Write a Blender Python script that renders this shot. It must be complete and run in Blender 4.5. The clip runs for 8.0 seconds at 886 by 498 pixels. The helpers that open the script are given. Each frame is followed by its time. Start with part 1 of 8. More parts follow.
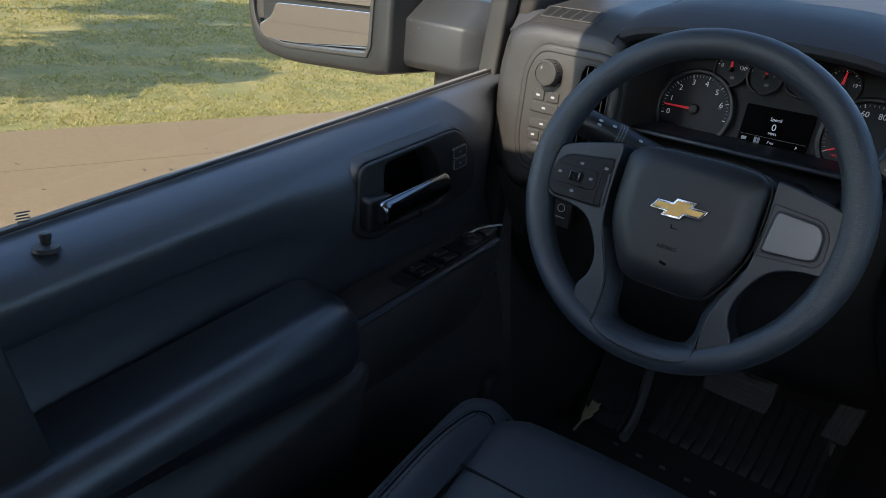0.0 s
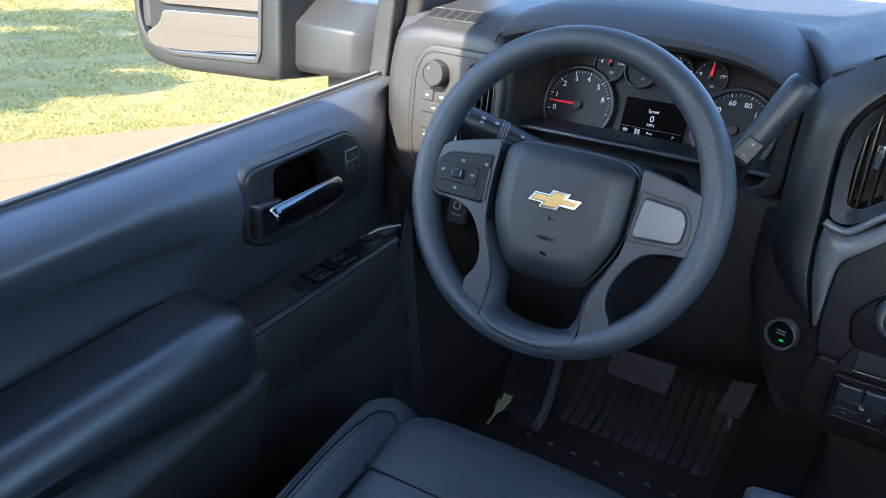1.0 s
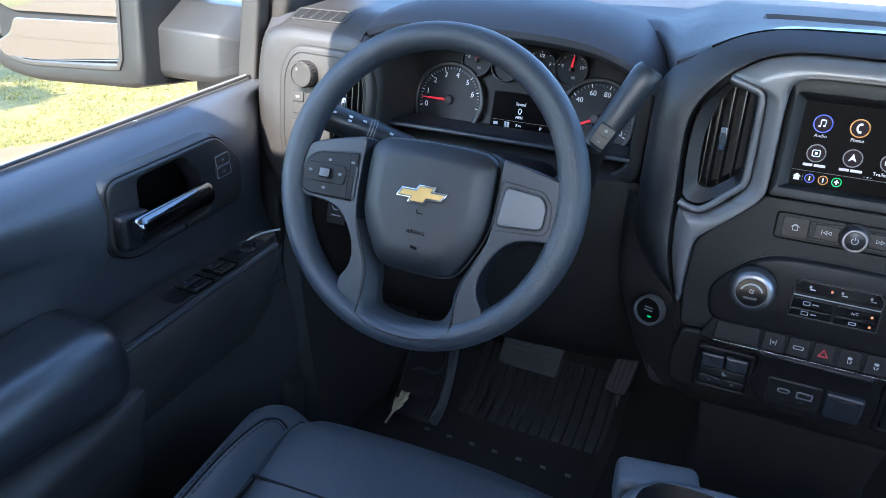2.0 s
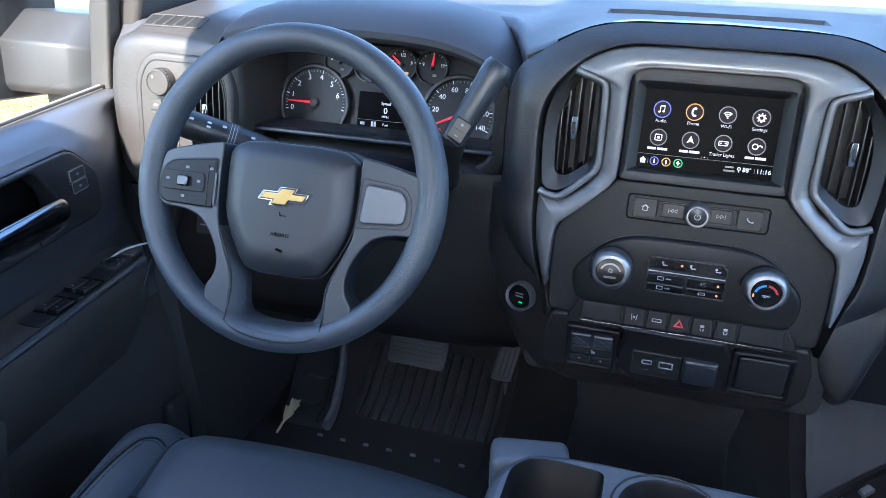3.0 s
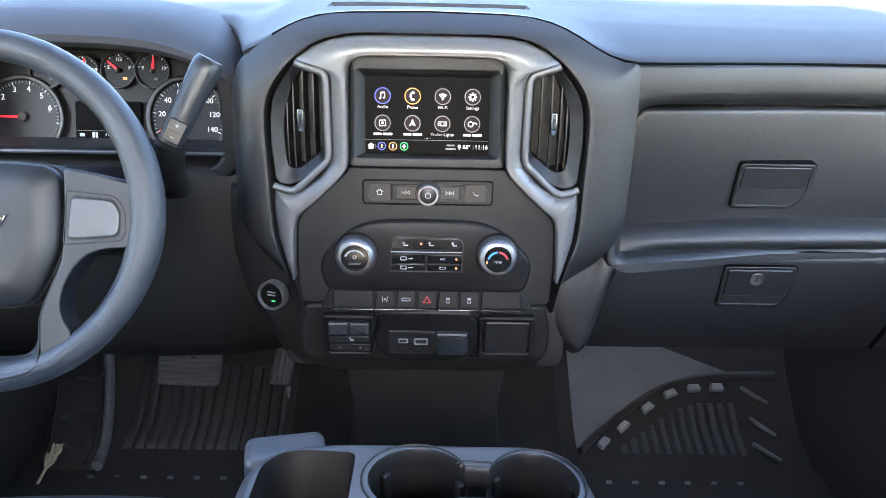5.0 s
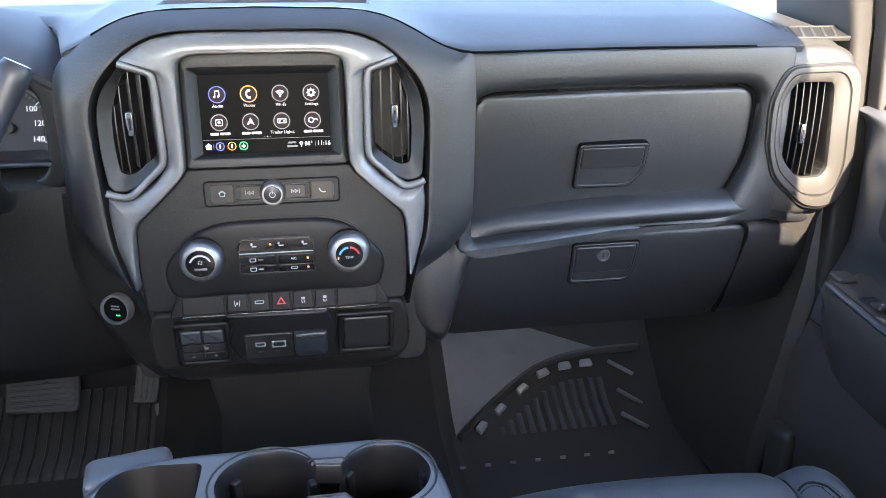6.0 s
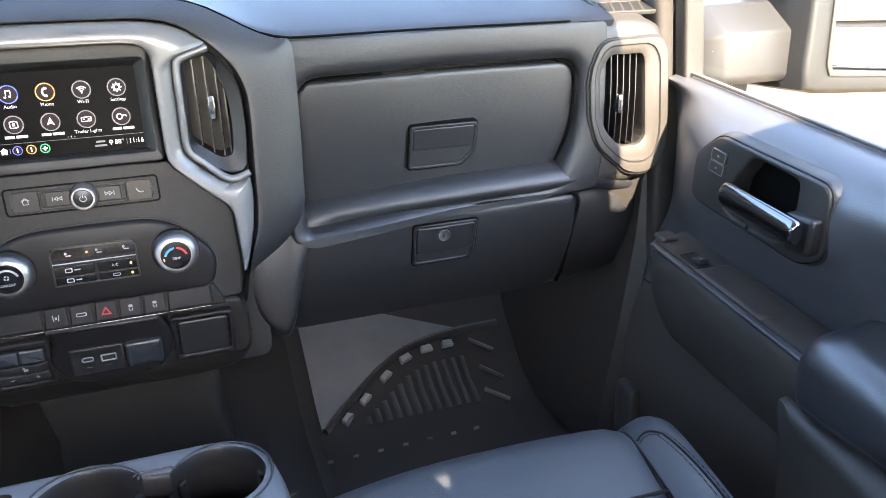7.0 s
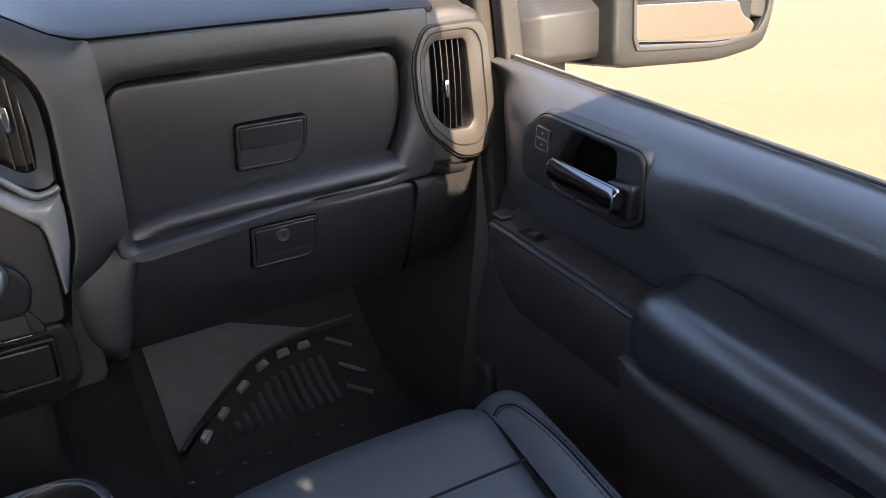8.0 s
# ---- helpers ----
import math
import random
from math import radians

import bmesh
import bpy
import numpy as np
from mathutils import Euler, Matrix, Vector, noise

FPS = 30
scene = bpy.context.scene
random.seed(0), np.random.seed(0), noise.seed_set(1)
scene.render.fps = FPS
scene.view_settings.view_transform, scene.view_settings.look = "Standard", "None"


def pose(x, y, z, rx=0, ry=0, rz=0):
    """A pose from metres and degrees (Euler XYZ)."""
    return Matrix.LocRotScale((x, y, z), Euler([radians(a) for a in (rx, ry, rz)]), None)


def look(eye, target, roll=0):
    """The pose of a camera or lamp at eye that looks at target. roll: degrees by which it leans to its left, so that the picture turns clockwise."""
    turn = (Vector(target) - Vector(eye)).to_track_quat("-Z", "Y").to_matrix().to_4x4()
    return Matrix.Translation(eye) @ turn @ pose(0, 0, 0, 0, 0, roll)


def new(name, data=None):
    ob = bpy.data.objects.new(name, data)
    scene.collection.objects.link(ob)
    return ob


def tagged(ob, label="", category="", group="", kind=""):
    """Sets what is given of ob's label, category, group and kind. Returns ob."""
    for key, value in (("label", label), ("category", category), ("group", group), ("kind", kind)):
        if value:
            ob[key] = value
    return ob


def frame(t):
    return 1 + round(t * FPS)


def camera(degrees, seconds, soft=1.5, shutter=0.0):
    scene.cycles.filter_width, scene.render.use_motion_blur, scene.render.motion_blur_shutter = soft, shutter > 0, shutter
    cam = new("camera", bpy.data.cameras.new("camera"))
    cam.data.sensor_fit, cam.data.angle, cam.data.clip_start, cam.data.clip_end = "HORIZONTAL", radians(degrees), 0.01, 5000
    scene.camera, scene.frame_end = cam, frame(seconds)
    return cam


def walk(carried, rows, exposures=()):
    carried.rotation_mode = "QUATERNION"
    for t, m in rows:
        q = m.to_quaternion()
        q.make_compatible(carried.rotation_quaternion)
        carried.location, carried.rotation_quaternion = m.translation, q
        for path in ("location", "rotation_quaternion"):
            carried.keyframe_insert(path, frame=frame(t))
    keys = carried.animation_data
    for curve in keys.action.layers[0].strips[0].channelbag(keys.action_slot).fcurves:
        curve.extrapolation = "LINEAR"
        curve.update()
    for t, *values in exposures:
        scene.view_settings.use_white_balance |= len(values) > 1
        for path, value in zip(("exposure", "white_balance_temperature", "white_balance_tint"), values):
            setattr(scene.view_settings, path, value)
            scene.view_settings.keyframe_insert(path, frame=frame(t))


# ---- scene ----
cam = camera(61.20, 8.0, soft=0.75)
PATH = [
    (0, pose(-0.1692, 0.0327, 1.1155, 68.229, -5.453, 39.641)),
    (0.5, pose(-0.1493, 0.0397, 1.1177, 68.600, -5.198, 36.794)),
    (1, pose(-0.1291, 0.0502, 1.1189, 69.009, -4.669, 33.288)),
    (2.5, pose(-0.0790, 0.0636, 1.1176, 70.069, -3.386, 20.774)),
    (3, pose(-0.0604, 0.0622, 1.1168, 70.464, -2.839, 16.385)),
    (3.5, pose(-0.0411, 0.0641, 1.1173, 70.731, -2.386, 12.145)),
    (4, pose(-0.0249, 0.0637, 1.1147, 70.989, -1.919, 8.022)),
    (4.5, pose(-0.0111, 0.0644, 1.1108, 71.147, -1.513, 3.889)),
    (6, pose(0.0609, 0.0584, 1.1027, 71.107, 0.227, -9.591)),
    (6.5, pose(0.0841, 0.0549, 1.0974, 70.792, 0.947, -14.509)),
    (7, pose(0.1105, 0.0506, 1.0912, 70.315, 1.738, -20.169)),
    (7.5, pose(0.1266, 0.0480, 1.0891, 69.766, 2.572, -26.181)),
    (8, pose(0.1338, 0.0463, 1.0855, 69.261, 3.525, -32.305)),
]

# exposure: the picture fades up at the start and sinks a little at the end
EXPOSURES = [(0.0, 1.6, 6000, 8), (0.3, 2.72, 5800, 8), (0.5, 2.95, 5700, 8), (1.0, 3.0, 5550, 9), (2.5, 3.3, 5400, 10), (3.5, 3.84, 5750, 12), (4.5, 4.18, 6400, 13), (6.0, 4.22, 6550, 13), (7.0, 4.30, 6750, 13), (7.5, 3.80, 7050, 14), (8.0, 3.05, 7250, 18)]
walk(cam, PATH, EXPOSURES)

# ---- light ----
SUN_EL, SUN_AZ = radians(34), radians(182)
world = bpy.data.worlds.new("sky")
scene.world = world
world.use_nodes = True
sky = world.node_tree.nodes.new("ShaderNodeTexSky")
sky.sky_type = "NISHITA"
sky.sun_disc = False
sky.sun_elevation, sky.sun_rotation = SUN_EL, SUN_AZ
back = world.node_tree.nodes["Background"]
back.inputs["Strength"].default_value = 0.15
world.node_tree.links.new(sky.outputs[0], back.inputs["Color"])
sun_from = Vector((math.sin(SUN_AZ) * math.cos(SUN_EL), math.cos(SUN_AZ) * math.cos(SUN_EL), math.sin(SUN_EL)))
sun_data = bpy.data.lights.new("sun", "SUN")
sun_data.energy, sun_data.angle, sun_data.color = 3.0, radians(0.5), (1.0, 0.84, 0.64)
sun = new("sun", sun_data)
sun.matrix_world = look(sun_from * 30, (0, 0, 0))


# ---- materials ----
def material(name, color, rough=0.5, metal=0.0, grain=0.0, grain_scale=900.0, mottle=0.12, mottle_scale=9.0,
             coat=0.0, emit=None, emit_strength=0.0, leather=False, rough_var=0.08, spec=0.5, dust=0.0, coat_rough=0.08):
    """A procedural surface: fine grain as bump, a wide mottle in colour and gloss, specks of dust."""
    m = bpy.data.materials.new(name)
    m.use_nodes = True
    nt = m.node_tree
    n, l = nt.nodes, nt.links
    b = n["Principled BSDF"]
    b.inputs["Metallic"].default_value = metal
    b.inputs["Specular IOR Level"].default_value = spec
    b.inputs["Coat Weight"].default_value = coat
    b.inputs["Coat Roughness"].default_value = coat_rough
    co = n.new("ShaderNodeTexCoord")
    wide = n.new("ShaderNodeTexNoise")
    wide.inputs["Scale"].default_value = mottle_scale
    wide.inputs["Detail"].default_value = 5
    l.new(co.outputs["Object"], wide.inputs["Vector"])
    mix = n.new("ShaderNodeMix")
    mix.data_type = "RGBA"
    l.new(wide.outputs[0], mix.inputs[0])
    mix.inputs[6].default_value = (*[c * (1 - mottle) for c in color], 1)
    mix.inputs[7].default_value = (*[min(1, c * (1 + mottle)) for c in color], 1)
    last = mix.outputs[2]
    if dust:
        sp = n.new("ShaderNodeTexNoise")
        sp.inputs["Scale"].default_value = 420
        sp.inputs["Detail"].default_value = 2
        l.new(co.outputs["Object"], sp.inputs["Vector"])
        rr = n.new("ShaderNodeMapRange")
        rr.inputs[1].default_value, rr.inputs[2].default_value = 0.68, 0.8
        l.new(sp.outputs[0], rr.inputs[0])
        sc = n.new("ShaderNodeMath")
        sc.operation = "MULTIPLY"
        sc.inputs[1].default_value = dust
        l.new(rr.outputs[0], sc.inputs[0])
        dm = n.new("ShaderNodeMix")
        dm.data_type = "RGBA"
        l.new(sc.outputs[0], dm.inputs[0])
        l.new(last, dm.inputs[6])
        dm.inputs[7].default_value = (0.4, 0.37, 0.32, 1)
        last = dm.outputs[2]
    l.new(last, b.inputs["Base Color"])
    rm = n.new("ShaderNodeMapRange")
    rm.inputs[3].default_value, rm.inputs[4].default_value = max(0.02, rough - rough_var), min(1, rough + rough_var)
    l.new(wide.outputs[0], rm.inputs[0])
    l.new(rm.outputs[0], b.inputs["Roughness"])
    if grain:
        if leather:
            g = n.new("ShaderNodeTexVoronoi")
            g.feature = "SMOOTH_F1"
        else:
            g = n.new("ShaderNodeTexNoise")
            g.inputs["Detail"].default_value = 3
        g.inputs["Scale"].default_value = grain_scale
        l.new(co.outputs["Object"], g.inputs["Vector"])
        bp = n.new("ShaderNodeBump")
        bp.inputs["Strength"].default_value = grain
        bp.inputs["Distance"].default_value = 0.0005
        l.new(g.outputs[0], bp.inputs["Height"])
        if leather:
            # creased hide pattern, longer along the surface than across it
            st = n.new("ShaderNodeMapping")
            st.inputs["Scale"].default_value = (0.4, 0.7, 1.0)
            l.new(co.outputs["Object"], st.inputs["Vector"])
            cr = n.new("ShaderNodeTexNoise")
            cr.inputs["Scale"].default_value = 420
            cr.inputs["Detail"].default_value = 4
            cr.inputs["Roughness"].default_value = 0.65
            l.new(st.outputs[0], cr.inputs["Vector"])
            b2 = n.new("ShaderNodeBump")
            b2.inputs["Strength"].default_value = 0.22
            b2.inputs["Distance"].default_value = 0.0016
            l.new(cr.outputs[0], b2.inputs["Height"])
            l.new(b2.outputs[0], bp.inputs["Normal"])
        l.new(bp.outputs[0], b.inputs["Normal"])
    if emit:
        b.inputs["Emission Color"].default_value = (*emit, 1)
        b.inputs["Emission Strength"].default_value = emit_strength
    return m


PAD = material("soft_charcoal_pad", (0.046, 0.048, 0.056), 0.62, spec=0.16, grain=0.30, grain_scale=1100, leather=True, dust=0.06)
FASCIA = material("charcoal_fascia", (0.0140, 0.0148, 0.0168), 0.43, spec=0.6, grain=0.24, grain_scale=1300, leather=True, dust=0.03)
DARK = material("dark_plastic", (0.042, 0.037, 0.033), 0.45, grain=0.25)
KNEE = material("black_knee_panel_plastic", (0.0135, 0.0128, 0.0122), 0.5, spec=0.3, grain=0.3, grain_scale=1000, leather=True)
SATIN = material("satin_black", (0.0135, 0.0138, 0.015), 0.36, spec=0.5, grain=0.1)
GLOSS = material("gloss_black", (0.008, 0.008, 0.009), 0.12, rough_var=0.03)
PITCH = material("vent_black", (0.008, 0.008, 0.008), 0.6)
RIM = material("wheel_rubber", (0.028, 0.035, 0.046), 0.50, spec=0.75, grain=0.35, grain_scale=1200, leather=True, dust=0.04)
HUB = material("wheel_hub_plastic", (0.0105, 0.0128, 0.0165), 0.46, spec=0.6, grain=0.25, grain_scale=1300, dust=0.05)
SPOKE = material("wheel_spoke_trim", (0.015, 0.0190, 0.026), 0.40, spec=0.6, grain=0.1)
BLANK = material("blank_plate_plastic", (0.050, 0.056, 0.066), 0.30, spec=0.9, grain=0.06)
SILVER = material("silver_trim_paint", (0.125, 0.129, 0.136), 0.42, metal=0.3, coat=0.5, mottle=0.05, coat_rough=0.10)
PODTRIM = material("grey_pod_trim", (0.036, 0.0335, 0.0305), 0.5, grain=0.25, grain_scale=1200, dust=0.05)
CHROME = material("chrome", (0.75, 0.76, 0.78), 0.09, metal=1.0, mottle=0.03, rough_var=0.03)
SMOKED = material("smoked_chrome", (0.20, 0.205, 0.22), 0.16, metal=1.0, mottle=0.04, rough_var=0.03)
BLACK = material("black_console_plastic", (0.0085, 0.0085, 0.0095), 0.42, grain=0.15, spec=0.22)
INK = material("black_ink", (0.004, 0.004, 0.004), 0.9, spec=0.05)
SATCHROME = material("satin_chrome", (0.62, 0.62, 0.63), 0.24, metal=1.0, mottle=0.04)
GOLD = material("gold_badge", (0.62, 0.42, 0.16), 0.30, metal=0.9, mottle=0.05)
VINYL = material("seat_vinyl", (0.060, 0.067, 0.076), 0.42, spec=0.9, grain=0.35, grain_scale=900, leather=True, dust=0.03)
THREAD = material("seam_thread", (0.006, 0.006, 0.007), 0.8)
CONSOLE = material("console_plastic", (0.074, 0.080, 0.090), 0.4, spec=0.8, grain=0.25, grain_scale=1200)
DOORTOP = material("door_soft_trim", (0.044, 0.047, 0.054), 0.43, spec=1.0, coat=0.5, coat_rough=0.36, grain=0.35, grain_scale=900, leather=True, dust=0.06)
RUBBER = material("floor_rubber", (0.040, 0.039, 0.038), 0.34, spec=0.9, grain=0.5, grain_scale=400, dust=0.10)
# Vinyl grey raised to hold the light glancing off the apron; dust specks on top.
VINYLFLOOR = material("sheen_pale_vinyl", (0.145, 0.152, 0.157), 0.42, grain=0.6, grain_scale=500, mottle=0.3, mottle_scale=14, dust=0.25)
# Cleat rubber coloured pale for the light on the cleat tops.
CLEAT = material("lit_cleat_rubber", (0.34, 0.35, 0.36), 0.5, grain=0.4, grain_scale=500, mottle=0.25, mottle_scale=40)
POD = material("grained_pod_plastic", (0.027, 0.0252, 0.0235), 0.5, spec=0.6, grain=0.3, grain_scale=1100, leather=True, dust=0.05)
STRIP = material("grey_weather_strip", (0.19, 0.182, 0.170), 0.6, grain=0.3)
ARM = material("grey_mirror_arm_plastic", (0.026, 0.026, 0.027), 0.5, grain=0.15, grain_scale=700, dust=0.25)
KNOB = material("satin_knob_metal", (0.30, 0.30, 0.31), 0.42, metal=1.0, mottle=0.04)
DOORHARD = material("hard_door_plastic", (0.046, 0.041, 0.037), 0.45, spec=0.5, grain=0.3, grain_scale=1000, leather=True, dust=0.04)
ARMREST = material("armrest_vinyl", (0.021, 0.022, 0.026), 0.36, spec=1.0, coat=0.5, coat_rough=0.3, grain=0.35, grain_scale=900, leather=True, dust=0.03)
STACK = material("satin_stack_plastic", (0.0098, 0.0102, 0.0112), 0.44, spec=0.36, grain=0.25, grain_scale=1100, leather=True, dust=0.03)
BEZEL = material("handle_surround_plastic", (0.028, 0.0275, 0.027), 0.42, spec=0.6, grain=0.15)
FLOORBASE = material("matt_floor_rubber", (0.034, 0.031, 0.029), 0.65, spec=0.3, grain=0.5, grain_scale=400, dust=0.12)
CARPET = material("dark_carpet", (0.032, 0.030, 0.028), 0.95, spec=0.1, grain=0.8, grain_scale=350)
HEADLINER = material("headliner_cloth", (0.45, 0.44, 0.42), 0.9, grain=0.5, grain_scale=300)
PILLAR = material("pillar_trim", (0.026, 0.024, 0.022), 0.6, grain=0.3)
# Pale grey holds the light on the foot rest's rail, and scuffs on the lugs.
RAIL = material("lit_and_worn_plastic", (0.17, 0.172, 0.178), 0.45, grain=0.4, grain_scale=500, mottle=0.3, mottle_scale=20)
PEDAL = material("pedal_rubber", (0.048, 0.048, 0.049), 0.55, spec=0.35, grain=0.3)
METAL = material("pedal_steel", (0.06, 0.06, 0.06), 0.5, metal=0.3)
WHITEPAINT = material("white_body_paint", (0.62, 0.63, 0.64), 0.25, coat=0.6, mottle=0.03)
MIRRORBODY = material("mirror_housing_plastic", (0.017, 0.017, 0.017), 0.45, grain=0.12, grain_scale=700, dust=0.25)
MARK = material("pale_print", (0.36, 0.37, 0.39), 0.6, mottle=0.02)
MARKGREY = material("grey_print", (0.20, 0.21, 0.22), 0.6, mottle=0.02)
GLOW = material("lit_white", (0.6, 0.6, 0.6), 0.5, emit=(0.9, 0.92, 1.0), emit_strength=0.048)
NEEDLE = material("red_needle", (0.6, 0.02, 0.03), 0.4, emit=(1.0, 0.03, 0.05), emit_strength=0.052)
CAPTION = material("lit_caption", (0.5, 0.45, 0.45), 0.5, emit=(0.80, 0.72, 0.74), emit_strength=0.040)
AMBER = material("amber_lamp", (0.6, 0.25, 0.1), 0.5, emit=(1.0, 0.35, 0.12), emit_strength=0.075)
GREEN = material("green_lamp", (0.02, 0.4, 0.1), 0.5, emit=(0.05, 1.0, 0.25), emit_strength=0.075)
REDMARK = material("red_hazard", (0.45, 0.03, 0.04), 0.5)
BLUEMARK = material("blue_arc", (0.05, 0.25, 0.75), 0.5)
SCREEN = material("screen_glass", (0.0015, 0.0012, 0.0014), 0.3, rough_var=0.02, mottle=0.02, spec=0.02)
DIALFACE = material("dial_face", (0.014, 0.015, 0.018), 0.35, rough_var=0.02, mottle=0.05, spec=0.2)
PURPLE = material("icon_blue", (0.05, 0.07, 0.5), 0.4, emit=(0.12, 0.2, 0.9), emit_strength=0.042)
ORANGE = material("icon_orange", (0.5, 0.2, 0.02), 0.4, emit=(1.0, 0.45, 0.08), emit_strength=0.042)
ICONGREY = material("icon_grey", (0.05, 0.045, 0.047), 0.4, emit=(0.40, 0.42, 0.42), emit_strength=0.042)
ICONDARK = material("icon_disc", (0.004, 0.003, 0.004), 0.5, spec=0.05, emit=(0.24, 0.17, 0.18), emit_strength=0.015)
LITTER = material("dead_leaf", (0.10, 0.065, 0.035), 0.8, grain=0.4)
RINGPAINT = material("silver_ring_paint", (0.16, 0.164, 0.17), 0.32, metal=0.4, mottle=0.04)
STRAW = material("dry_straw", (0.62, 0.52, 0.34), 0.8, grain=0.4)
WHITEMARK = material("white_fleck", (0.5, 0.49, 0.46), 0.7)


def glass_material(name, tint):
    m = bpy.data.materials.new(name)
    m.use_nodes = True
    n, l = m.node_tree.nodes, m.node_tree.links
    n.remove(n["Principled BSDF"])
    clear, shine, mix = n.new("ShaderNodeBsdfTransparent"), n.new("ShaderNodeBsdfGlossy"), n.new("ShaderNodeMixShader")
    clear.inputs[0].default_value = (*tint, 1)
    shine.inputs["Roughness"].default_value = 0.02
    mix.inputs[0].default_value = 0.05
    l.new(clear.outputs[0], mix.inputs[1])
    l.new(shine.outputs[0], mix.inputs[2])
    l.new(mix.outputs[0], n["Material Output"].inputs[0])
    return m


GLASS = glass_material("window_glass", (0.90, 0.93, 0.92))
MIRROR = material("mirror_glass", (0.56, 0.56, 0.56), 0.02, metal=1.0, mottle=0.01, rough_var=0.01)


def ground_material(name, c1, c2, c3, s1, s2, rough, bump):
    m = bpy.data.materials.new(name)
    m.use_nodes = True
    n, l = m.node_tree.nodes, m.node_tree.links
    b = n["Principled BSDF"]
    b.inputs["Roughness"].default_value = rough
    co = n.new("ShaderNodeTexCoord")
    a, f = n.new("ShaderNodeTexNoise"), n.new("ShaderNodeTexNoise")
    a.inputs["Scale"].default_value, f.inputs["Scale"].default_value = s1, s2
    a.inputs["Detail"].default_value = f.inputs["Detail"].default_value = 6
    for k in (a, f):
        l.new(co.outputs["Object"], k.inputs["Vector"])
    ramp = n.new("ShaderNodeValToRGB")
    ramp.color_ramp.elements[0].position, ramp.color_ramp.elements[1].position = 0.34, 0.66
    ramp.color_ramp.elements[0].color, ramp.color_ramp.elements[1].color = (*c1, 1), (*c2, 1)
    l.new(a.outputs[0], ramp.inputs[0])
    mix = n.new("ShaderNodeMix")
    mix.data_type = "RGBA"
    r2 = n.new("ShaderNodeMapRange")
    r2.inputs[1].default_value, r2.inputs[2].default_value, r2.inputs[4].default_value = 0.45, 0.75, 0.7
    l.new(f.outputs[0], r2.inputs[0])
    l.new(r2.outputs[0], mix.inputs[0])
    l.new(ramp.outputs[0], mix.inputs[6])
    mix.inputs[7].default_value = (*c3, 1)
    l.new(mix.outputs[2], b.inputs["Base Color"])
    bp = n.new("ShaderNodeBump")
    bp.inputs["Strength"].default_value = bump
    bp.inputs["Distance"].default_value = 0.02
    l.new(f.outputs[0], bp.inputs["Height"])
    l.new(bp.outputs[0], b.inputs["Normal"])
    return m


TURF = ground_material("dry_turf", (0.285, 0.217, 0.066), (0.145, 0.140, 0.034), (0.150, 0.118, 0.042), 1.6, 9, 0.95, 1.0)
CONCRETE = ground_material("pale_concrete", (0.174, 0.114, 0.050), (0.186, 0.123, 0.056), (0.146, 0.093, 0.042), 0.35, 22, 0.85, 0.1)


def blade_material():
    m = bpy.data.materials.new("grass_blades")
    m.use_nodes = True
    n, l = m.node_tree.nodes, m.node_tree.links
    b = n["Principled BSDF"]
    b.inputs["Roughness"].default_value = 0.7
    g = n.new("ShaderNodeNewGeometry")
    ramp = n.new("ShaderNodeValToRGB")
    e = ramp.color_ramp.elements
    e[0].color, e[1].color = (0.19, 0.195, 0.045, 1), (0.52, 0.42, 0.17, 1)
    mid = e.new(0.5)
    mid.color = (0.35, 0.295, 0.085, 1)
    l.new(g.outputs["Random Per Island"], ramp.inputs[0])
    l.new(ramp.outputs[0], b.inputs["Base Color"])
    # thin leaves let light through
    tr, both = n.new("ShaderNodeBsdfTranslucent"), n.new("ShaderNodeMixShader")
    both.inputs[0].default_value = 0.45
    l.new(ramp.outputs[0], tr.inputs["Color"])
    l.new(b.outputs[0], both.inputs[1])
    l.new(tr.outputs[0], both.inputs[2])
    l.new(both.outputs[0], n["Material Output"].inputs["Surface"])
    return m


BLADES = blade_material()


# ---- mesh helpers ----
def part(name, bm, mat, parent=None, label=""):
    """Links a bmesh as one mesh object, smooth with sharp creases."""
    bmesh.ops.remove_doubles(bm, verts=bm.verts, dist=1e-6)
    bmesh.ops.recalc_face_normals(bm, faces=bm.faces)
    me = bpy.data.meshes.new(name)
    bm.to_mesh(me)
    bm.free()
    me.materials.append(mat)
    for p in me.polygons:
        p.use_smooth = True
    me.set_sharp_from_angle(angle=radians(38))
    for p in me.polygons:
        if len(p.vertices) > 4:
            p.use_smooth = False
    ob = new(name, me)
    if parent:
        ob.parent = parent
    if label:
        ob["label"] = label
    return ob


def thing(name, label, category, group="", kind="", at=(0, 0, 0)):
    return tagged(new(name), label, category, group, kind)


def face_at(x, y, z, lean=0.0, yaw=0.0, roll=0.0):
    """A frame on a surface that faces backwards: local x to the right, y up, z towards the seats. lean: its top away."""
    return pose(x, y, z, 90 - lean, 0, yaw) @ pose(0, 0, 0, 0, 0, roll)


def rounded(points, radius, steps=5):
    """Rounds the corners of a closed outline. radius: one for all or one each."""
    out, k = [], len(points)
    for i in range(k):
        p, a, b = Vector(points[i]), Vector(points[i - 1]), Vector(points[(i + 1) % k])
        r = radius[i] if isinstance(radius, (list, tuple)) else radius
        u, v = a - p, b - p
        r = min(r, u.length * 0.49, v.length * 0.49)
        for j in range(steps + 1):
            t = j / steps
            q = (p + u.normalized() * r) * (1 - t) ** 2 + p * 2 * t * (1 - t) + (p + v.normalized() * r) * t ** 2
            out.append((q.x, q.y))
    return out


